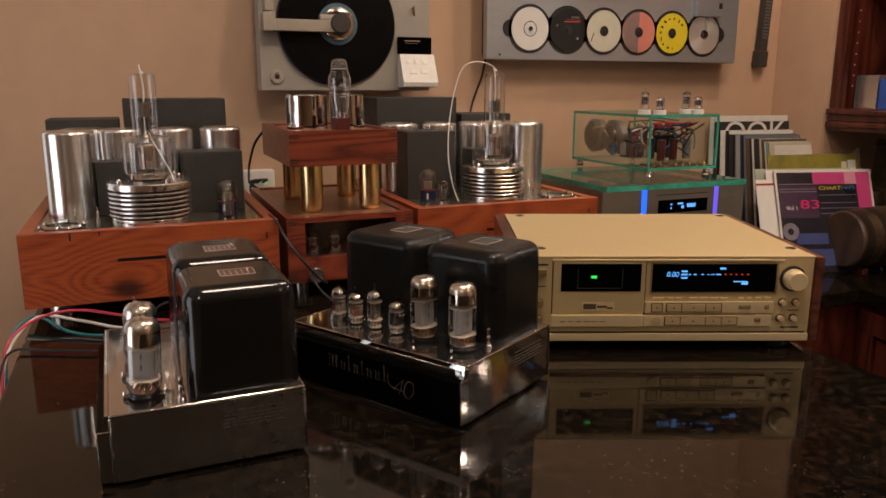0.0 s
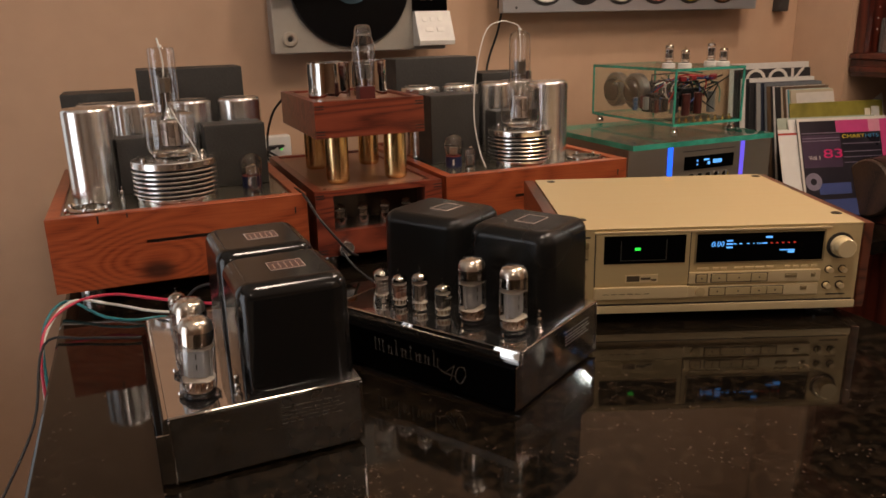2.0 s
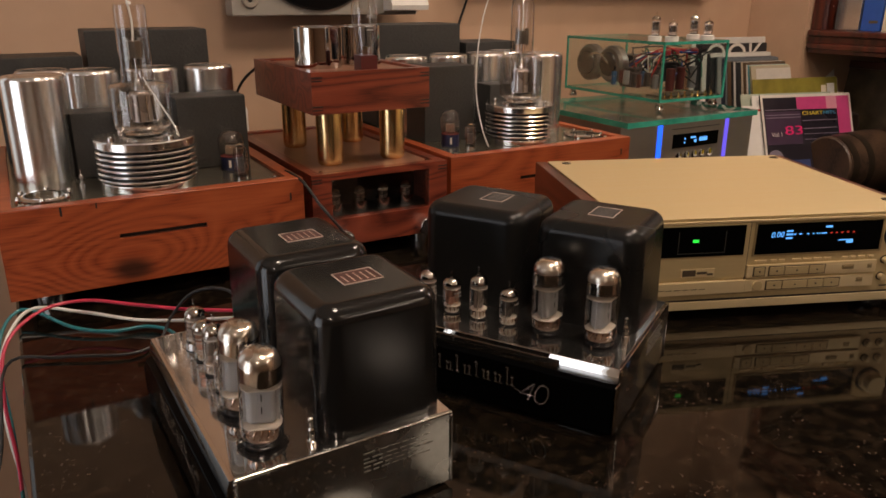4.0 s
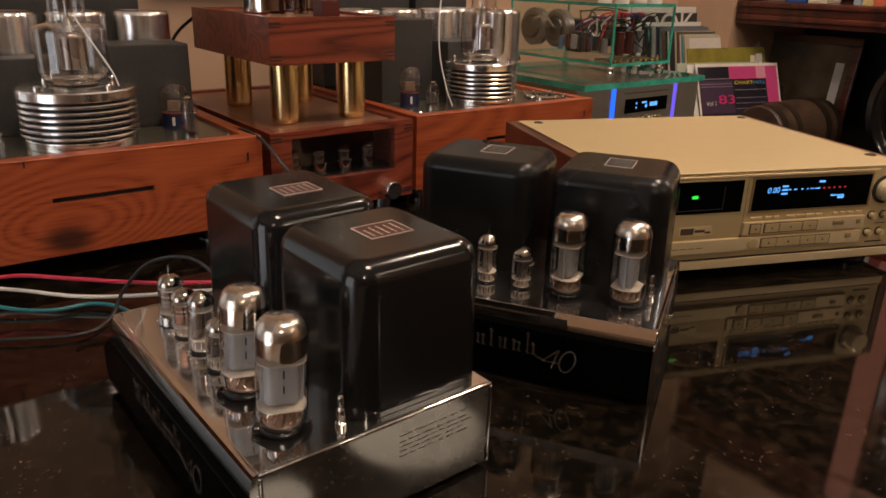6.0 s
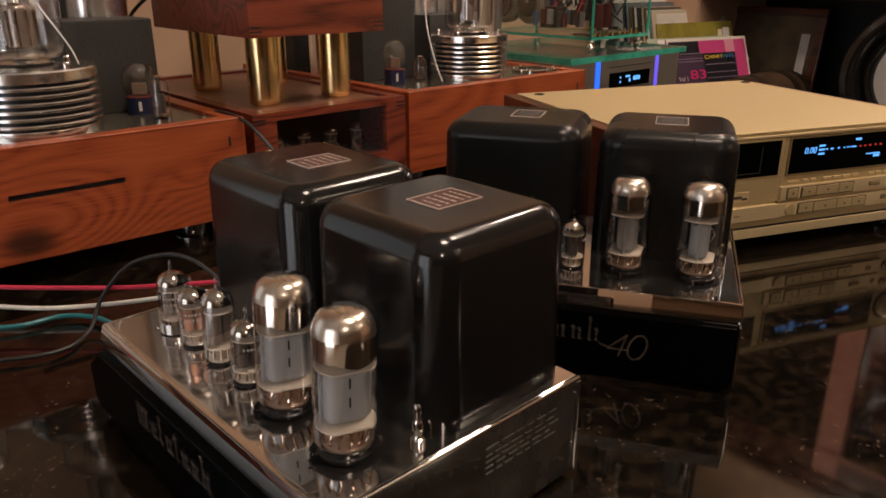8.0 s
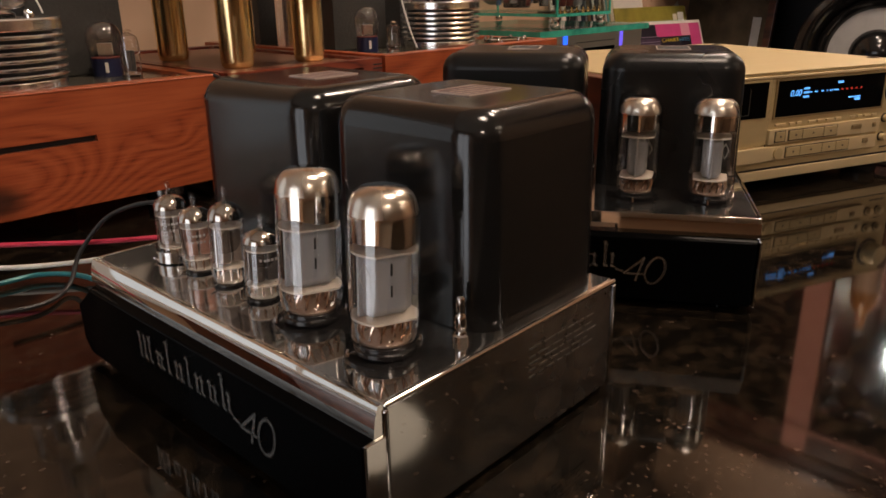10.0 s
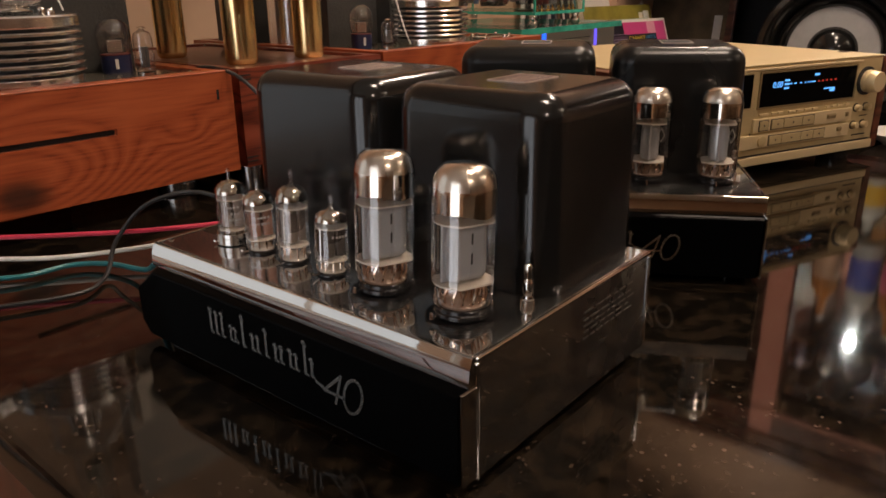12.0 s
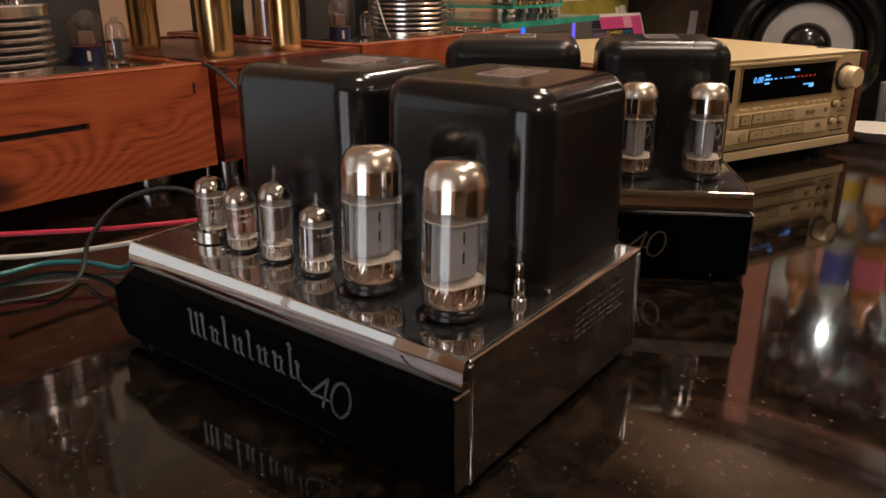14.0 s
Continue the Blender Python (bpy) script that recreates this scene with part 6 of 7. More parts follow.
# ---- wall disc changer ----
def disc_changer(m):
    """A flat aluminium player on the wall with a row of discs; origin at the first disc's centre, facing -y."""
    d = thing("disc_changer", m, "brushed aluminium wall player with a row of six discs", "disc changer")
    P, R = 0.1132, 0.0540
    x1 = 5 * P + 0.1245
    part("front_plate", solid(-0.1225, x1, 0.003, 0.026, -0.0780, 0.170, 0.002), M["cool_plate"], d, "brushed aluminium plate")
    part("rear_case", solid(-0.105, x1 - 0.02, 0.026, 0.068, -0.065, 0.150), M["matt_black"], d)
    slot = joined(solid(-0.030, 5 * P + 0.03, 0.0012, 0.0035, -0.030, 0.030), *[moved(lathe([(0, -0.003), (R + 0.008, -0.003), (R + 0.008, 0.0018 - 0.003), (0, 0.0018 - 0.003)], 48), Matrix.Translation((P * i, 0, 0)) @ FRONT) for i in range(6)], *[moved(lathe([(0, -0.003), (0.022, -0.003), (0.022, -0.0012), (0, -0.0012)], 32), Matrix.Translation((x, 0, 0)) @ FRONT) for x in (-0.056, 5 * P + 0.054)], solid(-0.060, -0.02, 0.0012, 0.0035, -0.020, 0.020), solid(5 * P + 0.02, 5 * P + 0.056, 0.0012, 0.0035, -0.020, 0.020))
    part("slot", slot, M["matt_black"], d, "black recessed slot behind the discs")
    looks = [((0.62, 0.60, 0.57), 0.4, 0.0), ((0.005, 0.005, 0.005), 0.45, 0.0), ((0.52, 0.50, 0.40), 0.4, 0.0), ((0.60, 0.22, 0.17), 0.35, 0.2), ((0.62, 0.50, 0.02), 0.4, 0.0), ((0.86, 0.82, 0.74), 0.30, 0.75)]
    names = ["white printed disc", "black printed disc", "pale cream printed disc", "half pink, half silver disc", "bright yellow printed disc", "shining silver disc"]
    for i in range(6):
        c, ro, me = looks[i]
        c0 = Matrix.Translation((P * i, 0, 0)) @ FRONT
        disc = part("compact_disc", moved(lathe([(0.0075, 0.0), (R, 0.0), (R, 0.0012), (0.0075, 0.0012), (0.0075, 0.0)], 64), c0), plain("disc_print_" + "abcdef"[i], c, ro, me, 0.08, 30), d, names[i])
        part("hub", moved(lathe([(0.0, 0.0), (0.012, 0.0), (0.0135, 0.0018), (0.012, 0.0022), (0.006, 0.0022), (0.005, 0.004), (0, 0.004)], 28), c0), M["steel"] if i == 5 else plain("white_hub", (0.60, 0.58, 0.55), 0.4) if i == 0 else M["matt_black"], disc)
        if i == 0:
            part("ring", moved(lathe([(0.0175, 0.0012), (0.0195, 0.0012), (0.0195, 0.0016), (0.0175, 0.0016), (0.0175, 0.0012)], 40), c0), M["matt_black"], disc)
            part("spindle_hole", moved(lathe([(0, 0.0041), (0.006, 0.0041), (0.006, 0.0045), (0, 0.0045)], 20), c0), M["matt_black"], disc)
        if i == 1:
            part("red_bar", moved(solid(-0.012, 0.036, -0.0016, -0.0012, 0.020, 0.0225), pose(P, 0, 0)), plain("red_label", (0.42, 0.05, 0.03), 0.5), disc)
            part("print_bars", joined(moved(solid(-0.005, 0.040, -0.0016, -0.0012, 0.026, 0.0275), pose(P, 0, 0)), moved(solid(0.010, 0.034, -0.0016, -0.0012, 0.031, 0.0345), pose(P, 0, 0)), moved(solid(-0.036, -0.030, -0.0016, -0.0012, 0.008, 0.014), pose(P, 0, 0)), moved(solid(0.026, 0.033, -0.0016, -0.0012, -0.024, -0.017), pose(P, 0, 0))), M["silver_ink"], disc)
        if i == 2:
            part("print_bars", joined(*[moved(solid(-0.0015, 0.0015, -0.0016, -0.0012, -0.012, 0.012), pose(2 * P - 0.036, 0, -0.016, 0, 20, 0))]), plain("brown_ink", (0.12, 0.08, 0.04), 0.5), disc)
        if i == 3:
            half = bmesh.new()
            vs = [half.verts.new((3 * P + r * math.cos(a), -0.0015, r * math.sin(a))) for r, aa in ((R * 0.99, range(0, 19)), (0.013, range(18, -1, -1))) for a in [math.pi / 2 + math.pi * k / 18 for k in aa]]
            half.faces.new(vs)
            bmesh.ops.recalc_face_normals(half, faces=half.faces[:])
            part("silver_half", half, plain("silver_half", (0.5, 0.48, 0.46), 0.25, 0.9), disc)
        if i == 4:
            rnd = random.Random(9)
            part("print_marks", joined(*[moved(solid(-rnd.uniform(.002, .006), rnd.uniform(.002, .006), -0.0016, -0.0012, -rnd.uniform(.001, .004), rnd.uniform(.001, .004)), pose(4 * P + 0.040 * math.cos(a), 0, 0.040 * math.sin(a), 0, rnd.uniform(0, 180), 0)) for a in [0.6 + 0.42 * k for k in range(11)]]), M["matt_black"], disc)
    car = part("carriage", solid(4.64 * P, 5.42 * P, -0.016, 0.003, 0.048, 0.165, 0.003), M["cool_plate"], d, "sliding reader carriage")
    part("readout", solid(4.80 * P, 5.30 * P, -0.0166, -0.0158, 0.108, 0.140), M["fascia"], car)
    part("notch", solid(5.30 * P, 5.405 * P, -0.0166, -0.0158, 0.070, 0.086), M["matt_black"], car)
    part("needle", solid(5 * P - 0.0015, 5 * P + 0.0015, -0.010, -0.003, 0.010, 0.048, 0.001), M["steel"], car)
    part("gold_rim", joined(*[moved(solid(-0.0052, 0.0052, -0.0018, 0.001, -0.0012, 0.0012), Matrix.Translation((5 * P + (R + 0.0018) * math.cos(a), 0, (R + 0.0018) * math.sin(a))) @ pose(0, 0, 0, 0, 90 - math.degrees(a), 0)) for a in [math.pi * (1.05 + 0.055 * k) for k in range(17)]]), M["brass"], d, "gold rim below the silver disc")
    part("rivet", moved(lathe([(0, -0.003), (0.003, -0.003), (0.003, -0.0015), (0, -0.0015)], 12), Matrix.Translation((-0.085, 0, -0.066)) @ FRONT), M["matt_black"], d)
    part("power_cord", sweep([(-0.100, 0.05, -0.06), (-0.108, 0.06, -0.12), (-0.135, 0.06, -0.19), (-0.150, 0.055, -0.26), (-0.160, 0.05, -0.34)], 0.0028), M["matt_black"], d, "black power cord")
    return d


disc_changer(pose(1.0680, 1.926, 1.4330) @ Matrix.Scale(1.0545, 4))
brushed("disc_print_f", 0.85, "Y", 0.0)

rem = thing("remote_control", pose(1.950, 1.9985, 1.342, 0, 2.5, 0), "slim dark remote control hanging on the tan wall", "remote control")
part("body", solid(-0.017, 0.017, -0.026, -0.004, 0.012, 0.236, 0.004), plain("dark_grey_plastic", (0.035, 0.033, 0.032), 0.4), rem)
part("wall_clip", joined(solid(-0.020, 0.020, -0.030, 0, 0.0, 0.050, 0.003)), plain("dark_grey_plastic", (0.035, 0.033, 0.032)), rem)
for i in range(14):
    part("key_row", solid(-0.012, 0.012, -0.0272, -0.0255, 0.090 + 0.010 * i, 0.0945 + 0.010 * i, 0.0005), plain("grey_key", (0.11, 0.11, 0.11), 0.5), rem)

out = thing("power_outlet", pose(0.328, 1.9985, 1.006), "white wall outlet box with black cables plugged in", "outlet")
part("cover", solid(-0.039, 0.039, -0.030, 0, 0, 0.066, 0.006), M["white_plastic"], out)
part("lamp", solid(0.012, 0.016, -0.0306, -0.0298, 0.030, 0.034), M["green_glow"], out)
for k in range(3):
    part("plug_cord", sweep([(-0.02 + 0.014 * k, -0.030, 0.035), (-0.015 + 0.014 * k, -0.060, 0.045), (-0.03, -0.075, 0.020 + 0.01 * k), (0.0 + 0.012 * k, -0.080, -0.006), (-0.05, -0.10, -0.04)], 0.003), M["matt_black"], out, "black cable")


# ---- lower bar and hutch ----
bar = prism([(0.908, 1.997), (0.908, 1.42), (1.830, 1.42), (1.775, 1.17), (1.690, 0.80), (1.62, 0.40), (1.60, -0.60), (2.482, -0.60), (2.482, 1.788), (2.034, 1.788), (2.034, 1.997)], LOW - 0.034, LOW)
structure("bar_top", bar, M["granite"], "polished black granite top of the lower bar", "counter")
base = prism([(0.911, 1.99), (0.911, 1.45), (1.858, 1.45), (1.802, 1.17), (1.717, 0.80), (1.647, 0.40), (1.627, -0.58), (2.475, -0.58), (2.475, 1.782), (2.028, 1.782), (2.028, 1.99)], 0.0, LOW - 0.0345)
structure("bar_base", base, M["mahogany"], "dark red wooden base of the lower bar", "cabinet")


def bar_door(x0, y0, x1, y1):
    w = math.hypot(x1 - x0, y1 - y0)
    d = thing("cabinet_door", pose(x0 - 0.0005, y0, 0.08, 0, 0, math.degrees(math.atan2(-(x1 - x0), y1 - y0))), "dark red raised-panel cabinet door of the bar", "cabinet door", "bar cabinet doors")
    part("door_frame", joined(solid(-0.018, 0, 0, w, 0, 0.06, 0.003), solid(-0.018, 0, 0, w, 0.55, 0.61, 0.003), solid(-0.018, 0, 0, 0.05, 0.06, 0.55, 0.003), solid(-0.018, 0, w - 0.05, w, 0.06, 0.55, 0.003)), M["mahogany"], d)
    part("raised_panel", solid(-0.014, 0, 0.06, w - 0.06, 0.07, 0.54, 0.006), M["mahogany"], d)


bar_door(1.8046, 1.18, 1.8520, 1.420)
bar_door(1.7205, 0.815, 1.7960, 1.145)
bar_door(1.6505, 0.42, 1.7135, 0.785)

structure("wall_soffit", solid(2.062, 2.484, -0.30, 1.640, 2.176, CEIL - 0.001), M["wall"], "tan painted soffit above the hutch", "wall")
hutch = thing("bar_hutch", pose(0, 0, 0), "dark mahogany hutch with shelves of bottles above the bar", "hutch")
HX0, HX1, HY0, HY1, HZ0, HZ1 = 2.054, 2.480, -0.30, 1.785, 1.146, 2.175
part("base_moulding", joined(solid(HX0 - 0.016, HX1, HY0, HY1, HZ0 + 0.050, HZ0 + 0.067, 0.005, 3), solid(HX0 - 0.006, HX1, HY0, HY1, HZ0 + 0.030, HZ0 + 0.050, 0.003), solid(HX0 - 0.012, HX1, HY0, HY1, HZ0 + 0.012, HZ0 + 0.030, 0.005, 3), solid(HX0 - 0.002, HX1, HY0, HY1, HZ0, HZ0 + 0.012, 0.002)), M["mahogany"], hutch, "stepped red moulding")
part("side_panel", solid(HX0 + 0.022, HX1, HY1 - 0.022, HY1, HZ0 + 0.067, HZ1), M["mahogany"], hutch)
part("side_panel", solid(HX0 + 0.022, HX1, HY0, HY0 + 0.022, HZ0 + 0.067, HZ1), M["mahogany"], hutch)
part("back_panel", solid(HX1 - 0.012, HX1, HY0 + 0.022, HY1 - 0.022, HZ0 + 0.067, HZ1), M["mahogany"], hutch)
part("splash_panel", solid(HX1 - 0.010, HX1, HY0, HY1, LOW + 0.001, HZ0 - 0.0005), M["matt_black"], hutch)
part("crown", joined(solid(HX0 - 0.030, HX1, HY0, HY1, HZ1 - 0.03, HZ1, 0.004), solid(HX0 - 0.016, HX1, HY0, HY1, HZ1 - 0.07, HZ1 - 0.03, 0.006), solid(HX0 - 0.004, HX1, HY0, HY1, HZ1 - 0.145, HZ1 - 0.07, 0.003)), M["darkwood"], hutch, "dark wooden crown moulding")
part("head_rail", solid(HX0 - 0.010, HX0 - 0.0045, 0.49, 1.216, 2.016, 2.0295), plain("rosy_wall_paint", (0.62, 0.26, 0.19), 0.5, 0.0, 0.06, 18), hutch, "pale rosy rail under the crown")
for y0, y1 in ((1.750, 1.785), (0.42, 0.49), (-0.30, -0.23)):
    part("stile", solid(HX0, HX0 + 0.022, y0, y1, HZ0 + 0.067, HZ1 - 0.07, 0.002), M["mahogany"], hutch, "upright red wooden stile")
structure("wall_pier", solid(HX0 - 0.004, HX0 + 0.06, 1.146, 1.218, HZ0 + 0.0675, HZ1 - 0.0705), plain("rosy_wall_paint", (0.62, 0.26, 0.19), 0.5, 0.0, 0.06, 18), "rosy painted pier between the hutch bays", "wall")
# added dark strip in place of shade on the pier's bulb-lit side
part("stile", solid(HX0 - 0.002, HX0 + 0.0600, 1.1385, 1.1455, HZ0 + 0.0675, HZ1 - 0.0705), M["darkwood"], hutch, "added dark strip that keeps the pier's side in shade")
part("divider", solid(HX0 + 0.0605, HX1 - 0.012, 1.173, 1.191, HZ0 + 0.067, HZ1 - 0.07), M["mahogany"], hutch)
part("shelf", solid(HX0 + 0.062, HX1 - 0.012, 1.192, HY1 - 0.022, 1.585, 1.603), M["mahogany"], hutch)
part("shelf", solid(HX0 + 0.062, HX1 - 0.018, HY0 + 0.023, 1.172, 1.410, 1.419), M["green_glass"], hutch, "glass shelf")
part("mirror_back", solid(HX1 - 0.0165, HX1 - 0.0125, HY0 + 0.03, 1.168, HZ0 + 0.070, HZ1 - 0.075), plain("mirror", (0.75, 0.73, 0.70), 0.03, 1.0, 0.02), hutch, "mirror back")
part("puck_light", lathe([(0, 0), (0.034, 0), (0.034, 0.009), (0, 0.009)], 24, 2.231, 0.578, 1.964), M["steel"], hutch)
lamp_arm = part("lamp_arm", sweep([(2.462, 0.995, 1.827), (2.36, 0.995, 1.842), (2.27, 0.995, 1.832), (2.211, 0.995, 1.812)], 0.006), M["steel"], hutch)
part("lamp_head", lathe([(0.018, 0.0), (0.026, 0.002), (0.024, 0.014), (0.010, 0.024), (0, 0.024)], 24, 2.211, 0.995, 1.791), M["steel"], lamp_arm)
part("peg_holes", joined(*[solid(HX0 + 0.06, HX0 + 0.064, HY1 - 0.0224, HY1 - 0.0216, 1.28 + 0.032 * k, 1.284 + 0.032 * k) for k in range(8)]), M["white_plastic"], hutch)
SH = HZ0 + 0.0675

# things on the hutch shelf, nearest the corner first
def carton(y0, y1, depth, h, colour, label, lean=0.0, bars=0):
    b = thing("box", pose(2.106, (y0 + y1) / 2, SH, 0, 0, lean), label, "box")
    w = (y1 - y0) / 2
    part("carton", solid(0, depth, -w, w, 0, h, 0.0015), colour, b)
    if bars:
        part("print", joined(*[solid(-0.0006, 0.0002, -w * 0.7, w * (0.2 + 0.4 * (k % 2)), h * (0.25 + 0.17 * k), h * (0.25 + 0.17 * k) + 0.008) for k in range(bars)]), plain("brown_ink", (0.12, 0.08, 0.04), 0.5), b)
    return b


carton(1.668, 1.744, 0.05, 0.100, plain("silver_tin", (0.72, 0.70, 0.67), 0.22, 0.9), "small silver metal tin on the hutch shelf")
carton(1.604, 1.662, 0.06, 0.088, plain("blue_card", (0.03, 0.10, 0.42), 0.35), "blue printed cardboard box on the hutch shelf", 0, 1)
carton(1.540, 1.598, 0.05, 0.072, M["cream"], "cream box with brown printed lines", 0, 3)
mug = thing("mug", pose(2.211, 1.595, SH), "white mug with red printed band on the hutch shelf", "mug")
part("cup", lathe([(0, 0), (0.036, 0), (0.040, 0.010), (0.040, 0.128), (0.037, 0.128), (0.037, 0.012), (0, 0.010)], 36), M["white_plastic"], mug)
part("band", lathe([(0.0402, 0.080), (0.0408, 0.080), (0.0408, 0.100), (0.0402, 0.100), (0.0402, 0.080)], 36), plain("red_band_print", (0.30, 0.05, 0.03), 0.5), mug)
BOOK_COLOURS = [(0.30, 0.36, 0.42), (0.55, 0.42, 0.18), (0.55, 0.12, 0.06), (0.55, 0.55, 0.50), (0.40, 0.22, 0.08), (0.08, 0.12, 0.22), (0.60, 0.55, 0.40), (0.30, 0.05, 0.05), (0.12, 0.20, 0.14)]
y = 1.465
for i, c in enumerate(BOOK_COLOURS):
    w = 0.020 + 0.008 * (i * 7 % 3)
    bk = thing("book", pose(2.103 + 0.006 * (i % 3), y - w, SH), "upright book on the hutch shelf", "book", "books on the hutch shelf")
    h = 0.16 + 0.02 * (i * 5 % 4)
    part("cover", joined(solid(0, 0.13, 0, 0.002, 0, h), solid(0, 0.13, w - 0.003, w - 0.001, 0, h), solid(0, 0.002, 0.002, w - 0.003, 0, h)), plain("book_cloth_" + "abcdefghi"[i], c, 0.55), bk)
    part("pages", solid(0.003, 0.127, 0.0022, w - 0.0032, 0.003, h - 0.003), M["cream"], bk)
    y -= w + 0.001


def bottle(x, y, z, h, r, glass, label_mat, label, cap):
    b = thing("bottle", pose(x, y, z), label, "bottle", "bottles at the bar")
    part("glass_body", lathe([(0, 0), (r * 0.96, 0), (r, 0.006), (r, h * 0.58), (r * 0.85, h * 0.66), (r * 0.40, h * 0.76), (r * 0.34, h * 0.94), (r * 0.40, h * 0.945), (r * 0.40, h * 0.96), (0, h * 0.96)], 28), glass, b)
    part("paper_label", lathe([(r * 1.006, h * 0.15), (r * 1.012, h * 0.15), (r * 1.012, h * 0.48), (r * 1.006, h * 0.48), (r * 1.006, h * 0.15)], 28), label_mat, b)
    part("cap", lathe([(0, h * 0.955), (r * 0.43, h * 0.955), (r * 0.43, h), (0, h)], 20), cap, b)
    return b


amber = plain("amber_glass", (0.42, 0.16, 0.03), 0.06)
clear = plain("pale_bottle_glass", (0.48, 0.52, 0.49), 0.08)
dark = plain("dark_green_glass", (0.008, 0.02, 0.012), 0.05)
yellow = plain("yellow_label", (0.70, 0.46, 0.03), 0.5)
red = plain("red_label", (0.42, 0.05, 0.03), 0.5)
rows = [(2.03, 1.060, 0.27, 0.036, clear, M["cream"], "clear bottle with cream label"), (2.03, 0.960, 0.30, 0.040, clear, yellow, "clear bottle with yellow label"), (2.02, 0.870, 0.28, 0.040, amber, M["cream"], "amber bottle with cream label"), (2.07, 0.800, 0.31, 0.036, clear, M["white_plastic"], "clear bottle with white label"), (2.03, 0.710, 0.27, 0.038, amber, yellow, "amber bottle with yellow label"), (2.06, 0.615, 0.30, 0.037, dark, M["cream"], "dark green bottle with cream label"), (2.04, 0.53, 0.26, 0.040, clear, red, "clear bottle with red label")]
for x, y, h, r, g, lm, lab in rows:
    bottle(x + 0.091, y + 0.028, SH, h * 0.60, r * 0.95, g, lm, "small " + lab + " in the hutch", M["matt_black"])
orange = plain("orange_label", (0.80, 0.28, 0.03), 0.5)
bluel = plain("blue_label", (0.05, 0.09, 0.50), 0.5)
tan = plain("tan_label", (0.62, 0.40, 0.26), 0.5)
rose = plain("pink_label", (0.75, 0.16, 0.26), 0.5)
for k, (x, y, h, r, g, lm, lab) in enumerate(rows):
    tint, word = ((tan, "tan"), (bluel, "blue"), (rose, "pink"), (orange, "orange"), (yellow, "yellow"))[k % 5]
    bottle(x + 0.106, y + 0.018, 1.4195, h, r, amber if k == 0 else g, tint, "tall bottle with " + word + " label on the glass shelf", M["steel"])


def stemware(m):
    g = thing("wine_glass", m, "clear wine glass hanging upside down in the hutch", "wine glass", "hanging wine glasses")
    part("bowl", lathe([(0.030, 0.0), (0.038, 0.03), (0.036, 0.06), (0.018, 0.085), (0.004, 0.092)], 24), M["stemware"], g)
    part("stem", lathe([(0.0035, 0.090), (0.003, 0.15), (0.004, 0.165)], 10), M["stemware"], g)
    part("foot", lathe([(0.004, 0.164), (0.034, 0.170), (0.034, 0.172), (0, 0.172)], 24), M["stemware"], g)
    return g


sw = stemware(pose(2.131, 1.108, 1.788))
for k in range(1, 6):
    copy_thing(sw, pose(2.131, 1.108 - 0.082 * k, 1.788))
part("glass_rail", joined(*[solid(2.091, 2.311, 1.108 - 0.041 - 0.082 * k - 0.006, 1.108 - 0.041 - 0.082 * k + 0.006, 1.942, 1.9625) for k in range(-1, 6)], solid(2.091, 2.467, 0.53, 1.172, 1.9626, 1.9638)), M["mahogany"], hutch)


# ---- things on the lower bar ----
barrel = thing("small_cask", pose(1.930, 1.585, LOW, 0, 0, -6) @ Matrix.Scale(1.115, 4), "small dark brown wooden cask lying on its side", "cask")
prof = [(0, 0), (0.070, 0), (0.074, 0.004), (0.078, 0.05), (0.081, 0.11), (0.082, 0.15), (0.081, 0.19), (0.078, 0.25), (0.074, 0.256), (0.070, 0.26), (0, 0.26)]
AX = Matrix.Translation((0, 0, 0.090)) @ pose(0, 0, 0, 0, 90, 0)
part("body", moved(lathe(prof, 40), AX), wood_mat("cask_wood", (0.02, 0.012, 0.008), (0.05, 0.03, 0.02), (0.085, 0.05, 0.03), along=(6, 6, 1.5), rings=6, rough=0.4), barrel)
for z, r in ((0.010, 0.0765), (0.060, 0.0800), (0.180, 0.0826), (0.232, 0.0795)):
    part("hoop", moved(lathe([(r - 0.002, z), (r, z), (r, z + 0.022), (r - 0.002, z + 0.022), (r - 0.002, z)], 40), AX), plain("aged_iron_hoop", (0.055, 0.040, 0.028), 0.45, 0.6), barrel)
for cx in (0.03, 0.21):
    part("cradle", solid(cx, cx + 0.02, -0.05, 0.05, 0, 0.018, 0.003), M["darkwood"], barrel)

dial = thing("round_ornament", pose(2.070, 1.140, LOW, 0, 0, 8) @ Matrix.Scale(1.19, 4), "large glossy black ring ornament with a white inner dial", "ornament")
DX = Matrix.Translation((0, 0, 0.180)) @ pose(0, 0, 0, 0, -90, 0)
part("outer_ring", moved(lathe([(0.120, 0.0), (0.150, 0.0), (0.164, 0.012), (0.166, 0.026), (0.160, 0.040), (0.148, 0.046), (0.134, 0.040), (0.124, 0.026), (0.120, 0.0)], 64), DX), M["gloss_black"], dial, "glossy black outer ring")
part("inner_ring", moved(lathe([(0.098, 0.0), (0.1195, 0.0), (0.1195, 0.022), (0.112, 0.028), (0.104, 0.024), (0.098, 0.014), (0.098, 0.0)], 64), DX), M["gloss_black"], dial)
part("white_dial", moved(lathe([(0.0, 0.0), (0.0975, 0.0), (0.0975, 0.012), (0.058, 0.016), (0.0, 0.016)], 64), DX), plain("pale_dial", (0.42, 0.41, 0.39), 0.45), dial, "pale grey dial")
part("centre_dome", moved(lathe([(0, 0.0162), (0.054, 0.0162), (0.050, 0.030), (0.036, 0.044), (0.018, 0.051), (0, 0.053)], 48), DX), M["gloss_black"], dial, "dark domed centre")
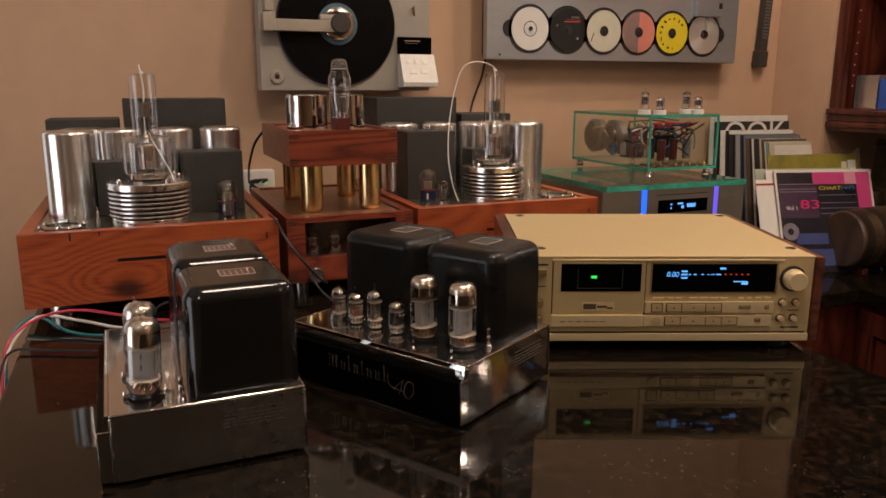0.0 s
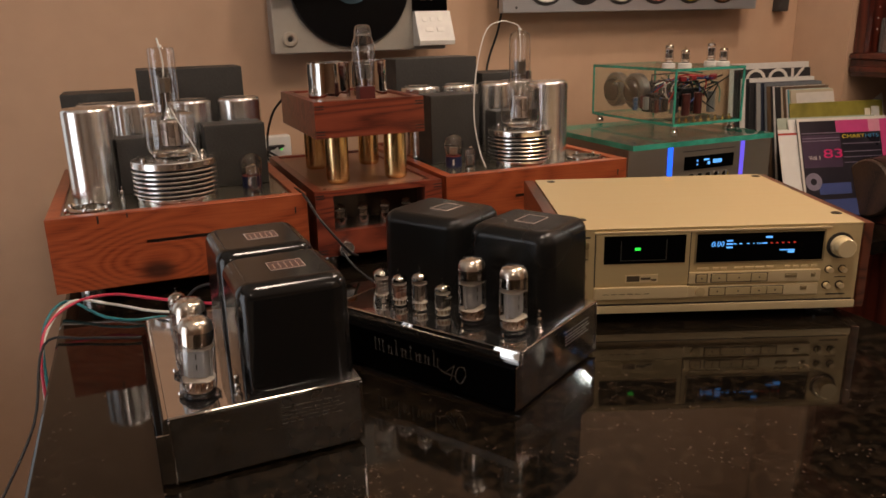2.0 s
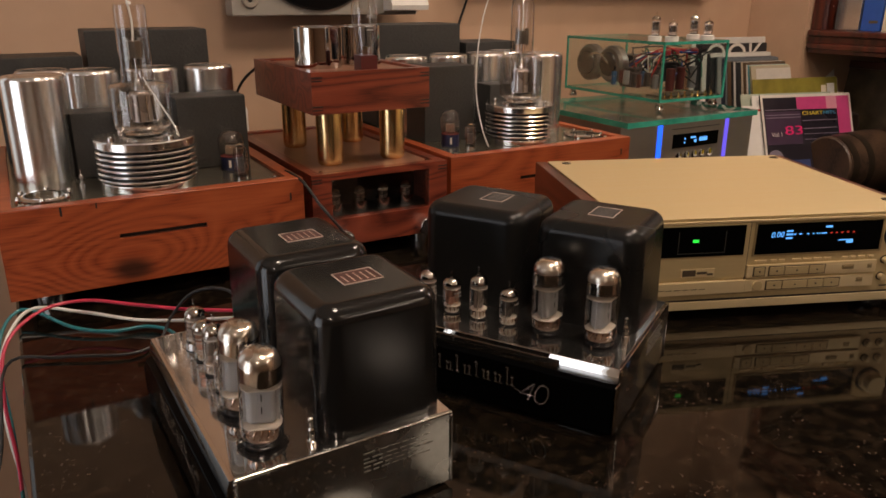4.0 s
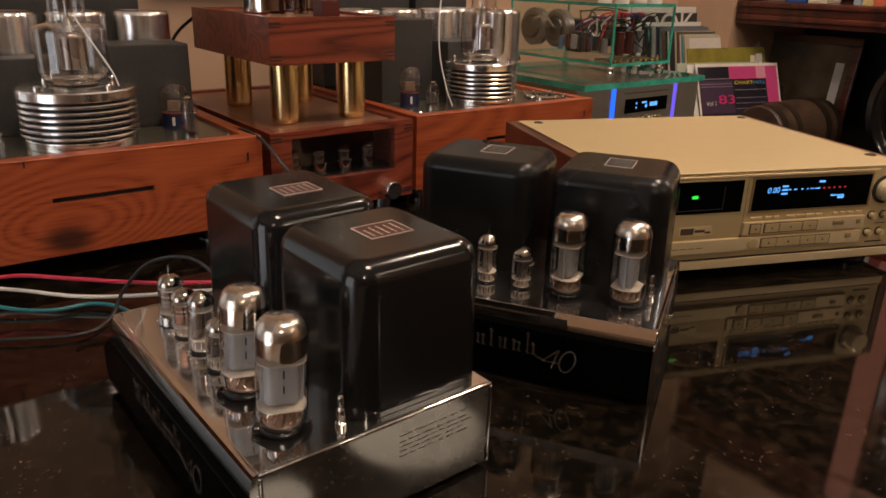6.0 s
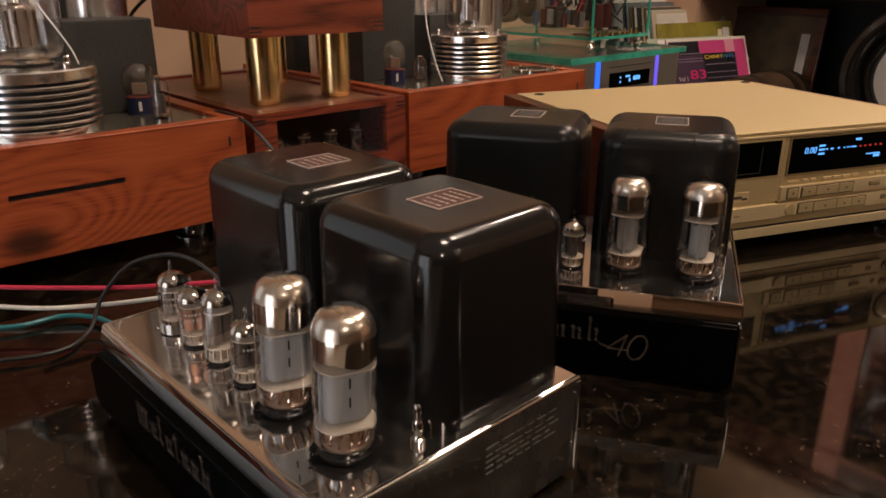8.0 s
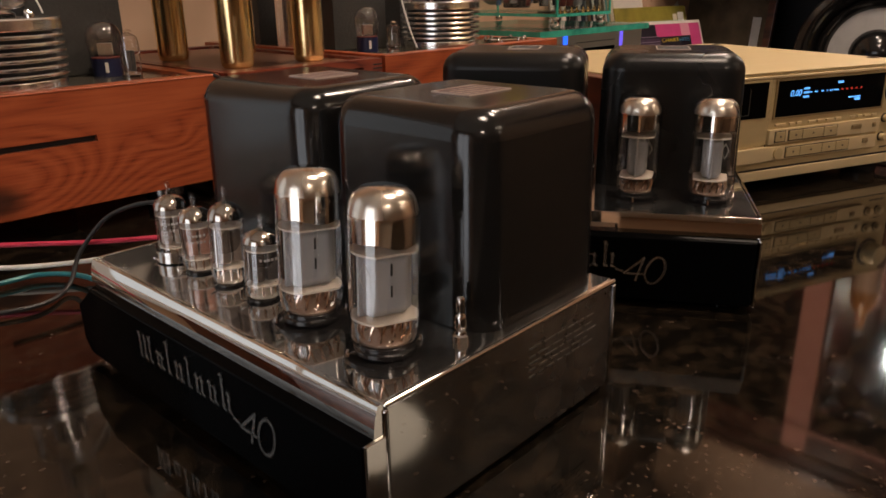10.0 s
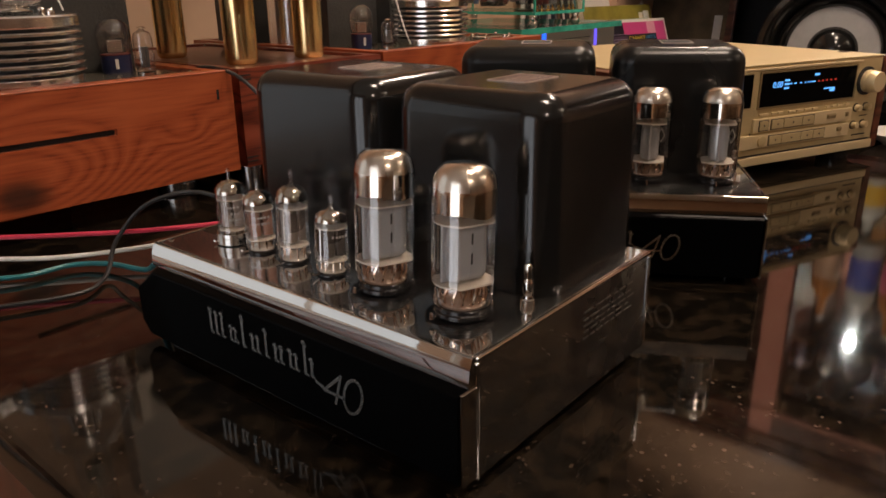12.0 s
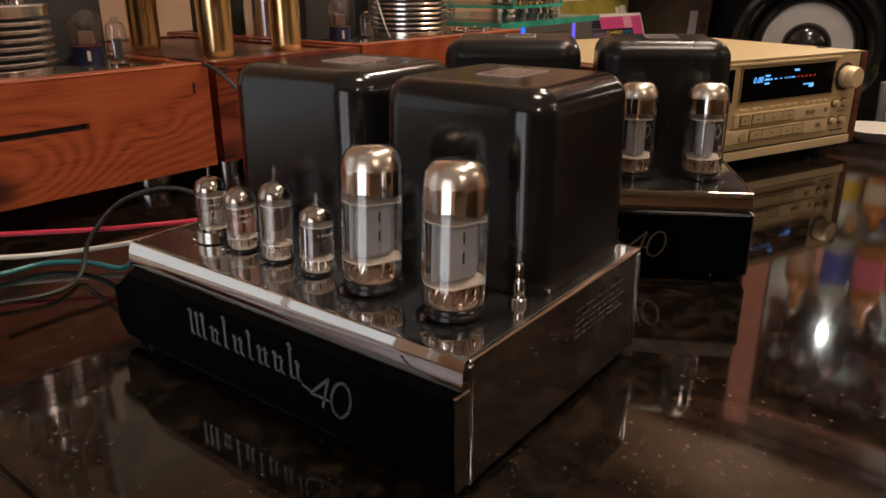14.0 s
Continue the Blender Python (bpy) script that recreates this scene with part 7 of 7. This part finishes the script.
part("stand", joined(solid(-0.05, 0.05, -0.06, 0.06, 0, 0.010, 0.003), solid(0.005, 0.03, -0.03, 0.03, 0.008, 0.12, 0.003)), M["matt_black"], dial)

pic = thing("framed_picture", pose(2.235, 1.500, LOW, 0, 9, 0) @ Matrix.Scale(1.12, 4), "dark framed picture leaning under the hutch", "picture")
part("frame", joined(solid(0, 0.016, 0, 0.320, 0, 0.022, 0.003), solid(0, 0.016, 0, 0.320, 0.312, 0.334, 0.003), solid(0, 0.016, 0, 0.022, 0.022, 0.312, 0.003), solid(0, 0.016, 0.298, 0.320, 0.022, 0.312, 0.003)), M["darkwood"], pic)
part("print", solid(0.006, 0.012, 0.022, 0.298, 0.022, 0.312), node_mat("murky_picture", (0.12, 0.092, 0.058), 0.25, var=0.8, scale=16), pic, "murky brown picture")
part("pale_strip", solid(0.0045, 0.0062, 0.036, 0.060, 0.08, 0.265), plain("pale_strip", (0.80, 0.78, 0.74), 0.5), pic)
single("figurine", joined(lathe([(0, 0), (0.020, 0.0), (0.024, 0.03), (0.020, 0.075), (0.010, 0.095), (0.016, 0.105), (0.022, 0.125), (0.018, 0.148), (0, 0.155)], 20)), plain("dark_brown_glaze", (0.05, 0.03, 0.02), 0.4), "small plain dark brown figurine on the bar", "figurine", m=pose(2.190, 1.700, LOW) @ Matrix.Diagonal((1.45, 1.45, 1.45, 1)))

bowl = thing("bowl", pose(1.942, 0.912, LOW) @ Matrix.Scale(1.19, 4), "shallow white bowl on the bar top", "bowl")
part("dish", lathe([(0, 0), (0.035, 0), (0.040, 0.004), (0.075, 0.026), (0.078, 0.028), (0.074, 0.028), (0.038, 0.008), (0, 0.006)], 40), M["white_plastic"], bowl)
bowl = thing("bowl", pose(1.895, 0.722, LOW) @ Matrix.Scale(1.19, 4), "shallow black bowl on the bar top", "bowl")
part("dish", lathe([(0, 0), (0.035, 0), (0.045, 0.006), (0.070, 0.034), (0.067, 0.035), (0.040, 0.012), (0, 0.009)], 40), M["gloss_black"], bowl)
for x, y, r, h in ((2.085, 0.882, 0.043, 0.149), (2.145, 0.769, 0.040, 0.131), (2.061, 0.674, 0.043, 0.155), (2.180, 0.924, 0.036, 0.119)):
    gl = thing("tumbler", pose(x, y, LOW), "clear glass tumbler on the bar", "glass", "tumblers on the bar")
    part("wall", lathe([(r * 0.85, 0.002), (r, h), (r * 0.96, h), (r * 0.82, 0.010), (0, 0.010)], 28), plain("pale_bottle_glass", (0.32, 0.34, 0.32)), gl)
    part("base", lathe([(0, 0), (r * 0.85, 0), (r * 0.85, 0.0018), (0, 0.0018)], 28), clear, gl)
lemon = thing("citrus_press", pose(2.014, 0.841, LOW) @ Matrix.Scale(1.19, 4), "yellow kitchen press with a steel stem", "kitchen tool")
part("cone", lathe([(0, 0.0), (0.030, 0.0), (0.034, 0.02), (0.030, 0.09), (0.040, 0.105), (0.045, 0.118), (0, 0.120)], 28), plain("yellow_plastic", (0.62, 0.52, 0.03), 0.35), lemon)
part("stem", lathe([(0, 0.12), (0.006, 0.12), (0.006, 0.20), (0.014, 0.205), (0, 0.215)], 16), M["steel"], lemon)


# ---- record sleeves ----
SIZE = 0.312


def sleeve(m, colour, label, edge=M["white_plastic"]):
    s = thing("record_sleeve", m, label, "record", "row of record sleeves")
    part("card", solid(0, SIZE, 0, 0.0035, 0, SIZE, 0.0006), colour, s)
    part("inner_edge", solid(SIZE - 0.0005, SIZE + 0.0015, 0.0008, 0.0027, 0.004, SIZE - 0.004), edge, s)
    return s


rack = thing("record_rack", pose(1.80, 1.66, LOW, 0, 0, -9), "low stepped dark wooden rack under the record sleeves", "rack")
CARD = {"white": (0.60, 0.58, 0.54), "black": (0.02, 0.02, 0.022), "off-white": (0.56, 0.52, 0.47), "dark blue": (0.05, 0.06, 0.085), "slate": (0.12, 0.135, 0.15), "grey": (0.25, 0.25, 0.24), "navy": (0.02, 0.025, 0.045), "brown": (0.09, 0.055, 0.03), "tan": (0.42, 0.36, 0.26), "pale yellow": (0.55, 0.54, 0.30), "teal": (0.10, 0.30, 0.34), "blue": (0.10, 0.26, 0.42), "olive": (0.14, 0.13, 0.03)}
ROW = ["white", "white", "black", "black", "off-white", "white", "black", "white", "black", "slate", "dark blue", "grey", "navy", "black", "slate", "brown", "black", "white", "black", "tan", "brown", "off-white", "teal", "pale yellow", "tan", "off-white"]
rnd = random.Random(21)
LEVELS = ((0, 2, 0.0), (2, 4, 0.018), (4, 8, 0.045), (8, 15, 0.057), (15, 21, 0.068), (21, 25, 0.078), (25, 26, 0.088))


def row_foot(k):
    """Foot of the k-th sleeve's corner, its lean in degrees: the row sinks, leans back and shifts towards the front."""
    f = k / (len(ROW) - 1)
    lean = 4 + 11 * f
    top = 1.188 - [drop for a, b, drop in LEVELS if a <= k < b][0]
    x = 1.760 + 0.125 * f
    y = 1.976 - 0.130 * f
    return x, y - SIZE * math.sin(radians(lean)), top - SIZE * math.cos(radians(lean)), lean


for a, b, drop in LEVELS:
    feet = [row_foot(k) for k in range(a, b)]
    inward = [(x - 1.80) * math.sin(radians(9)) + (y - 1.66) * math.cos(radians(9)) for x, y, z, lean in feet]
    part("step", solid(0.0, 0.330, min(inward) - 0.0042, max(inward) + 0.0042, 0, min(z for x, y, z, lean in feet) - LOW - 0.0022, 0.0005), M["darkwood"], rack)
for k, word in enumerate(ROW):
    x, y, z, lean = row_foot(k)
    z = min(row_foot(j)[2] for a, b, drop in LEVELS if a <= k < b for j in range(a, b))
    s = sleeve(pose(x + rnd.uniform(-0.008, 0.010), y, z - 0.001, -lean, 0, -9 + rnd.uniform(-0.5, 0.5)), plain("card_" + word.replace("-", "_").replace(" ", "_"), CARD[word], 0.45), word + " record sleeve standing in a leaning row")
    if k == 3:
        s["label"] = "black record sleeve with large white letters in the row"
        part("title", moved(lettering("OOK", 0.098, 0.0003), pose(0.128, -0.0005, 0.274)), M["white_ink"], s, "large white letters")
    if k == 5:
        part("title_bar", solid(0.02, 0.20, -0.0006, 0.0002, 0.293, 0.298), plain("red_label", (0.42, 0.05, 0.03), 0.5), s)
gold = sleeve(pose(1.800, 1.705, LOW + 0.0300, -15, 0, -12.0), node_mat("olive_gold_cover", (0.22, 0.185, 0.032), 0.4, var=0.8, scale=14), "olive-gold photo record sleeve")
part("title_bar", solid(0.02, 0.10, -0.0008, 0.0002, 0.250, 0.258), M["cream"], gold)
part("corner_mark", solid(0.250, 0.268, -0.0008, 0.0002, 0.258, 0.288), M["cream"], gold)
part("white_edge", solid(0.272, 0.2995, -0.0006, 0.0002, 0.0, 0.293), M["white_plastic"], gold)
w2 = sleeve(pose(1.718, 1.652, LOW + 0.0005, -21, 0, -15.0) @ Matrix.Scale(0.900, 4), M["white_plastic"], "plain white record sleeve with a red corner")
part("red_line", solid(0.0, 0.10, -0.0008, 0.0002, 0.293, 0.2995), plain("red_label", (0.42, 0.05, 0.03)), w2)
sleeve(pose(1.757, 1.648, LOW + 0.0005, -21, 0, -15.0) @ Matrix.Scale(0.990, 4), M["white_plastic"], "plain white record sleeve")
sleeve(pose(1.735, 1.668, LOW + 0.0005, -21, 0, -15.0) @ Matrix.Scale(1.0, 4), plain("card_pale_green", (0.34, 0.38, 0.30), 0.45), "pale green record sleeve")

hits = sleeve(pose(1.770, 1.630, LOW + 0.0005, -21, 0, -15.0) @ Matrix.Scale(0.998, 4), plain("cover_ink_black", (0.018, 0.015, 0.022), 0.3), "black and pink compilation record sleeve at the front of the row")
pinkm = plain("hot_pink_print", (0.52, 0.06, 0.20), 0.35)
part("pink_field", joined(solid(0.122, 0.306, -0.0006, 0.0002, 0.266, 0.3035), solid(0.262, 0.306, -0.0006, 0.0002, 0.100, 0.266)), pinkm, hits, "pink printed corner")
part("pale_pink_field", solid(0.225, 0.262, -0.0007, 0.0002, 0.2665, 0.3030), plain("pale_pink_field", (0.62, 0.26, 0.34), 0.35), hits)
part("white_border", joined(solid(0.0, SIZE, -0.0007, 0.0002, 0.3035, SIZE), solid(0.306, SIZE, -0.0007, 0.0002, 0.0, 0.3035), solid(0.0, 0.007, -0.0007, 0.0002, 0.0, 0.3035)), M["white_ink"], hits)
part("violet_field", solid(0.010, 0.132, -0.0006, 0.0002, 0.165, 0.262), plain("violet_print", (0.060, 0.035, 0.065), 0.3), hits)
part("grey_stripes", joined(*[solid(0.012, 0.130, -0.0009, -0.0005, z, z + 0.0025) for z in (0.243, 0.251, 0.266)], *[solid(0.138, 0.258, -0.0008, 0.0002, z, z + 0.002) for z in (0.232, 0.208, 0.192, 0.176)]), plain("grey_violet_print", (0.20, 0.17, 0.22), 0.4), hits)
part("word_chart", moved(lettering("CHART", 0.024, 0.0003), pose(0.174, -0.0008, 0.254) @ Matrix.Diagonal((0.92, 1, 0.66, 1))), plain("yellow_print", (0.62, 0.48, 0.05), 0.4), hits, "yellow letters")
part("word_hits", moved(lettering("HITS", 0.024, 0.0003), pose(0.233, -0.0008, 0.254) @ Matrix.Diagonal((0.92, 1, 0.66, 1))), plain("blue_print", (0.05, 0.22, 0.40), 0.4), hits, "blue letters")
part("number", moved(lettering("83", 0.058, 0.0005), pose(0.105, -0.0010, 0.204) @ Matrix.Diagonal((1.15, 1, 0.64, 1))), plain("magenta_print", (0.66, 0.02, 0.16), 0.4), hits, "large magenta number")
part("volume", moved(lettering("Vol 1", 0.018, 0.0003), pose(0.046, -0.0010, 0.194)), M["white_ink"], hits, "small white letters")
part("lower_art", joined(solid(0.012, 0.19, -0.0006, 0.0002, 0.02, 0.07), solid(0.05, 0.150, -0.0006, 0.0002, 0.085, 0.118)), plain("blue_violet_print", (0.05, 0.07, 0.20), 0.4), hits)
part("record_hole", moved(lathe([(0.010, -0.001), (0.026, -0.001), (0.026, 0.0006), (0.010, 0.0006), (0.010, -0.001)], 28), Matrix.Translation((0.034, 0, 0.124)) @ FRONT), plain("grey_violet_print", (0.2, 0.17, 0.22)), hits)


# ---- cables at the back of the near amplifier ----
def cable(points, r, material, label):
    return single("cable", sweep(points, r), material, label, "cable", "cables on the counter")


RED = plain("red_cable", (0.50, 0.03, 0.07), 0.4)
TEAL = plain("teal_cable", (0.02, 0.16, 0.18), 0.4)
cable([AMP_A @ Vector((0.150, 0.268, 0.050)), (0.165, 1.045, 0.962), (0.135, 1.100, 0.954), (0.106, 1.128, 0.950), (0.051, 1.164, 0.950), (0.0, 1.209, 0.950), (-0.055, 1.252, 0.951), (-0.105, 1.245, 0.948), (-0.142, 1.205, 0.930), (-0.152, 1.17, 0.880), (-0.150, 1.15, 0.80), (-0.160, 1.16, 0.70)], 0.0021, RED, "thin red speaker cable running over the granite")
cable([AMP_A @ Vector((0.120, 0.270, 0.046)), (0.135, 1.060, 0.958), (0.105, 1.130, 0.940), (0.052, 1.172, 0.932), (-0.003, 1.211, 0.930), (-0.056, 1.262, 0.932), (-0.115, 1.290, 0.936), (-0.150, 1.235, 0.905), (-0.155, 1.18, 0.85), (-0.149, 1.15, 0.76), (-0.156, 1.15, 0.66)], 0.0021, M["white_plastic"], "thin white speaker cable running over the granite")
plug = AMP_A @ Vector((0.014, 0.274, 0.048))
cable([plug, (0.016, 1.060, 0.955), (0.034, 1.120, 0.930), (0.030, 1.170, 0.9245), (0.008, 1.198, 0.9235), (-0.030, 1.203, 0.9235), (-0.070, 1.232, 0.926), (-0.122, 1.302, 0.934), (-0.152, 1.25, 0.91), (-0.150, 1.17, 0.83), (-0.154, 1.14, 0.72)], 0.0022, TEAL, "thin teal speaker cable running over the granite")
single("cable_plug", sweep([AMP_A @ Vector((0.004, 0.270, 0.030)), AMP_A @ Vector((0.008, 0.276, 0.042)), AMP_A @ Vector((0.014, 0.280, 0.050))], 0.0042), M["white_plastic"], "small white cable plug behind the chrome amplifier", "plug")
cable([AMP_A @ Vector((0.10, 0.268, 0.040)), (0.105, 1.070, 0.970), (0.090, 1.115, 0.985), (0.060, 1.150, 0.975), (0.035, 1.165, 0.945), (0.015, 1.150, 0.923), (-0.020, 1.130, 0.9228), (-0.09, 1.16, 0.9228), (-0.145, 1.18, 0.915), (-0.165, 1.12, 0.83), (-0.21, 1.05, 0.76)], 0.0019, M["matt_black"], "thin black cable looping behind the amplifier")
cable([(0.335, 1.297, 0.944), (0.315, 1.270, 0.960), (0.290, 1.240, 0.990), (0.262, 1.250, 1.030), (0.250, 1.30, 1.060), (0.249, 1.40, 1.05), (0.25, 1.60, 0.97)], 0.0022, M["matt_black"], "thin black signal cable hanging between the wooden cases")
cable([(0.300, 1.262, 0.965), (0.312, 1.235, 0.945), (0.330, 1.18, 0.930), (0.345, 1.12, 0.9235), (0.30, 1.03, 0.924), (0.262, 0.985, 0.945)], 0.0018, M["matt_black"], "thin black signal cable leading to the amplifier")
single("cable_plug", sweep([(0.262, 0.985, 0.945), (0.254, 0.975, 0.955), (0.244, 0.972, 0.962)], 0.004), M["white_plastic"], "small white cable plug behind the chrome amplifier", "plug")
cable([(0.265, 1.70, 1.075), (0.27, 1.72, 1.11), (0.275, 1.66, 1.16), (0.285, 1.60, 1.19)], 0.0026, M["matt_black"], "black cord rising behind the preamplifier")


# ---- loose leads hanging at the counter's end ----
for k, (mat, word) in enumerate(((M["matt_black"], "black"), (RED, "red"), (M["white_plastic"], "white"), (plain("grey_lead", (0.20, 0.20, 0.20), 0.4), "grey"), (M["matt_black"], "black"))):
    o = 0.012 * k
    cable([(-0.150 - o * 0.4, 1.10 - o, 0.70), (-0.155 - o, 0.96, 0.74 + o), (-0.150 - o * 0.6, 0.80 + o, 0.80 - o), (-0.165 - o, 0.70 + o * 2, 0.74), (-0.150, 0.62 - o, 0.66 + o), (-0.160 - o, 0.50, 0.58)], 0.0028, mat, "thin " + word + " lead hanging beside the counter's end")
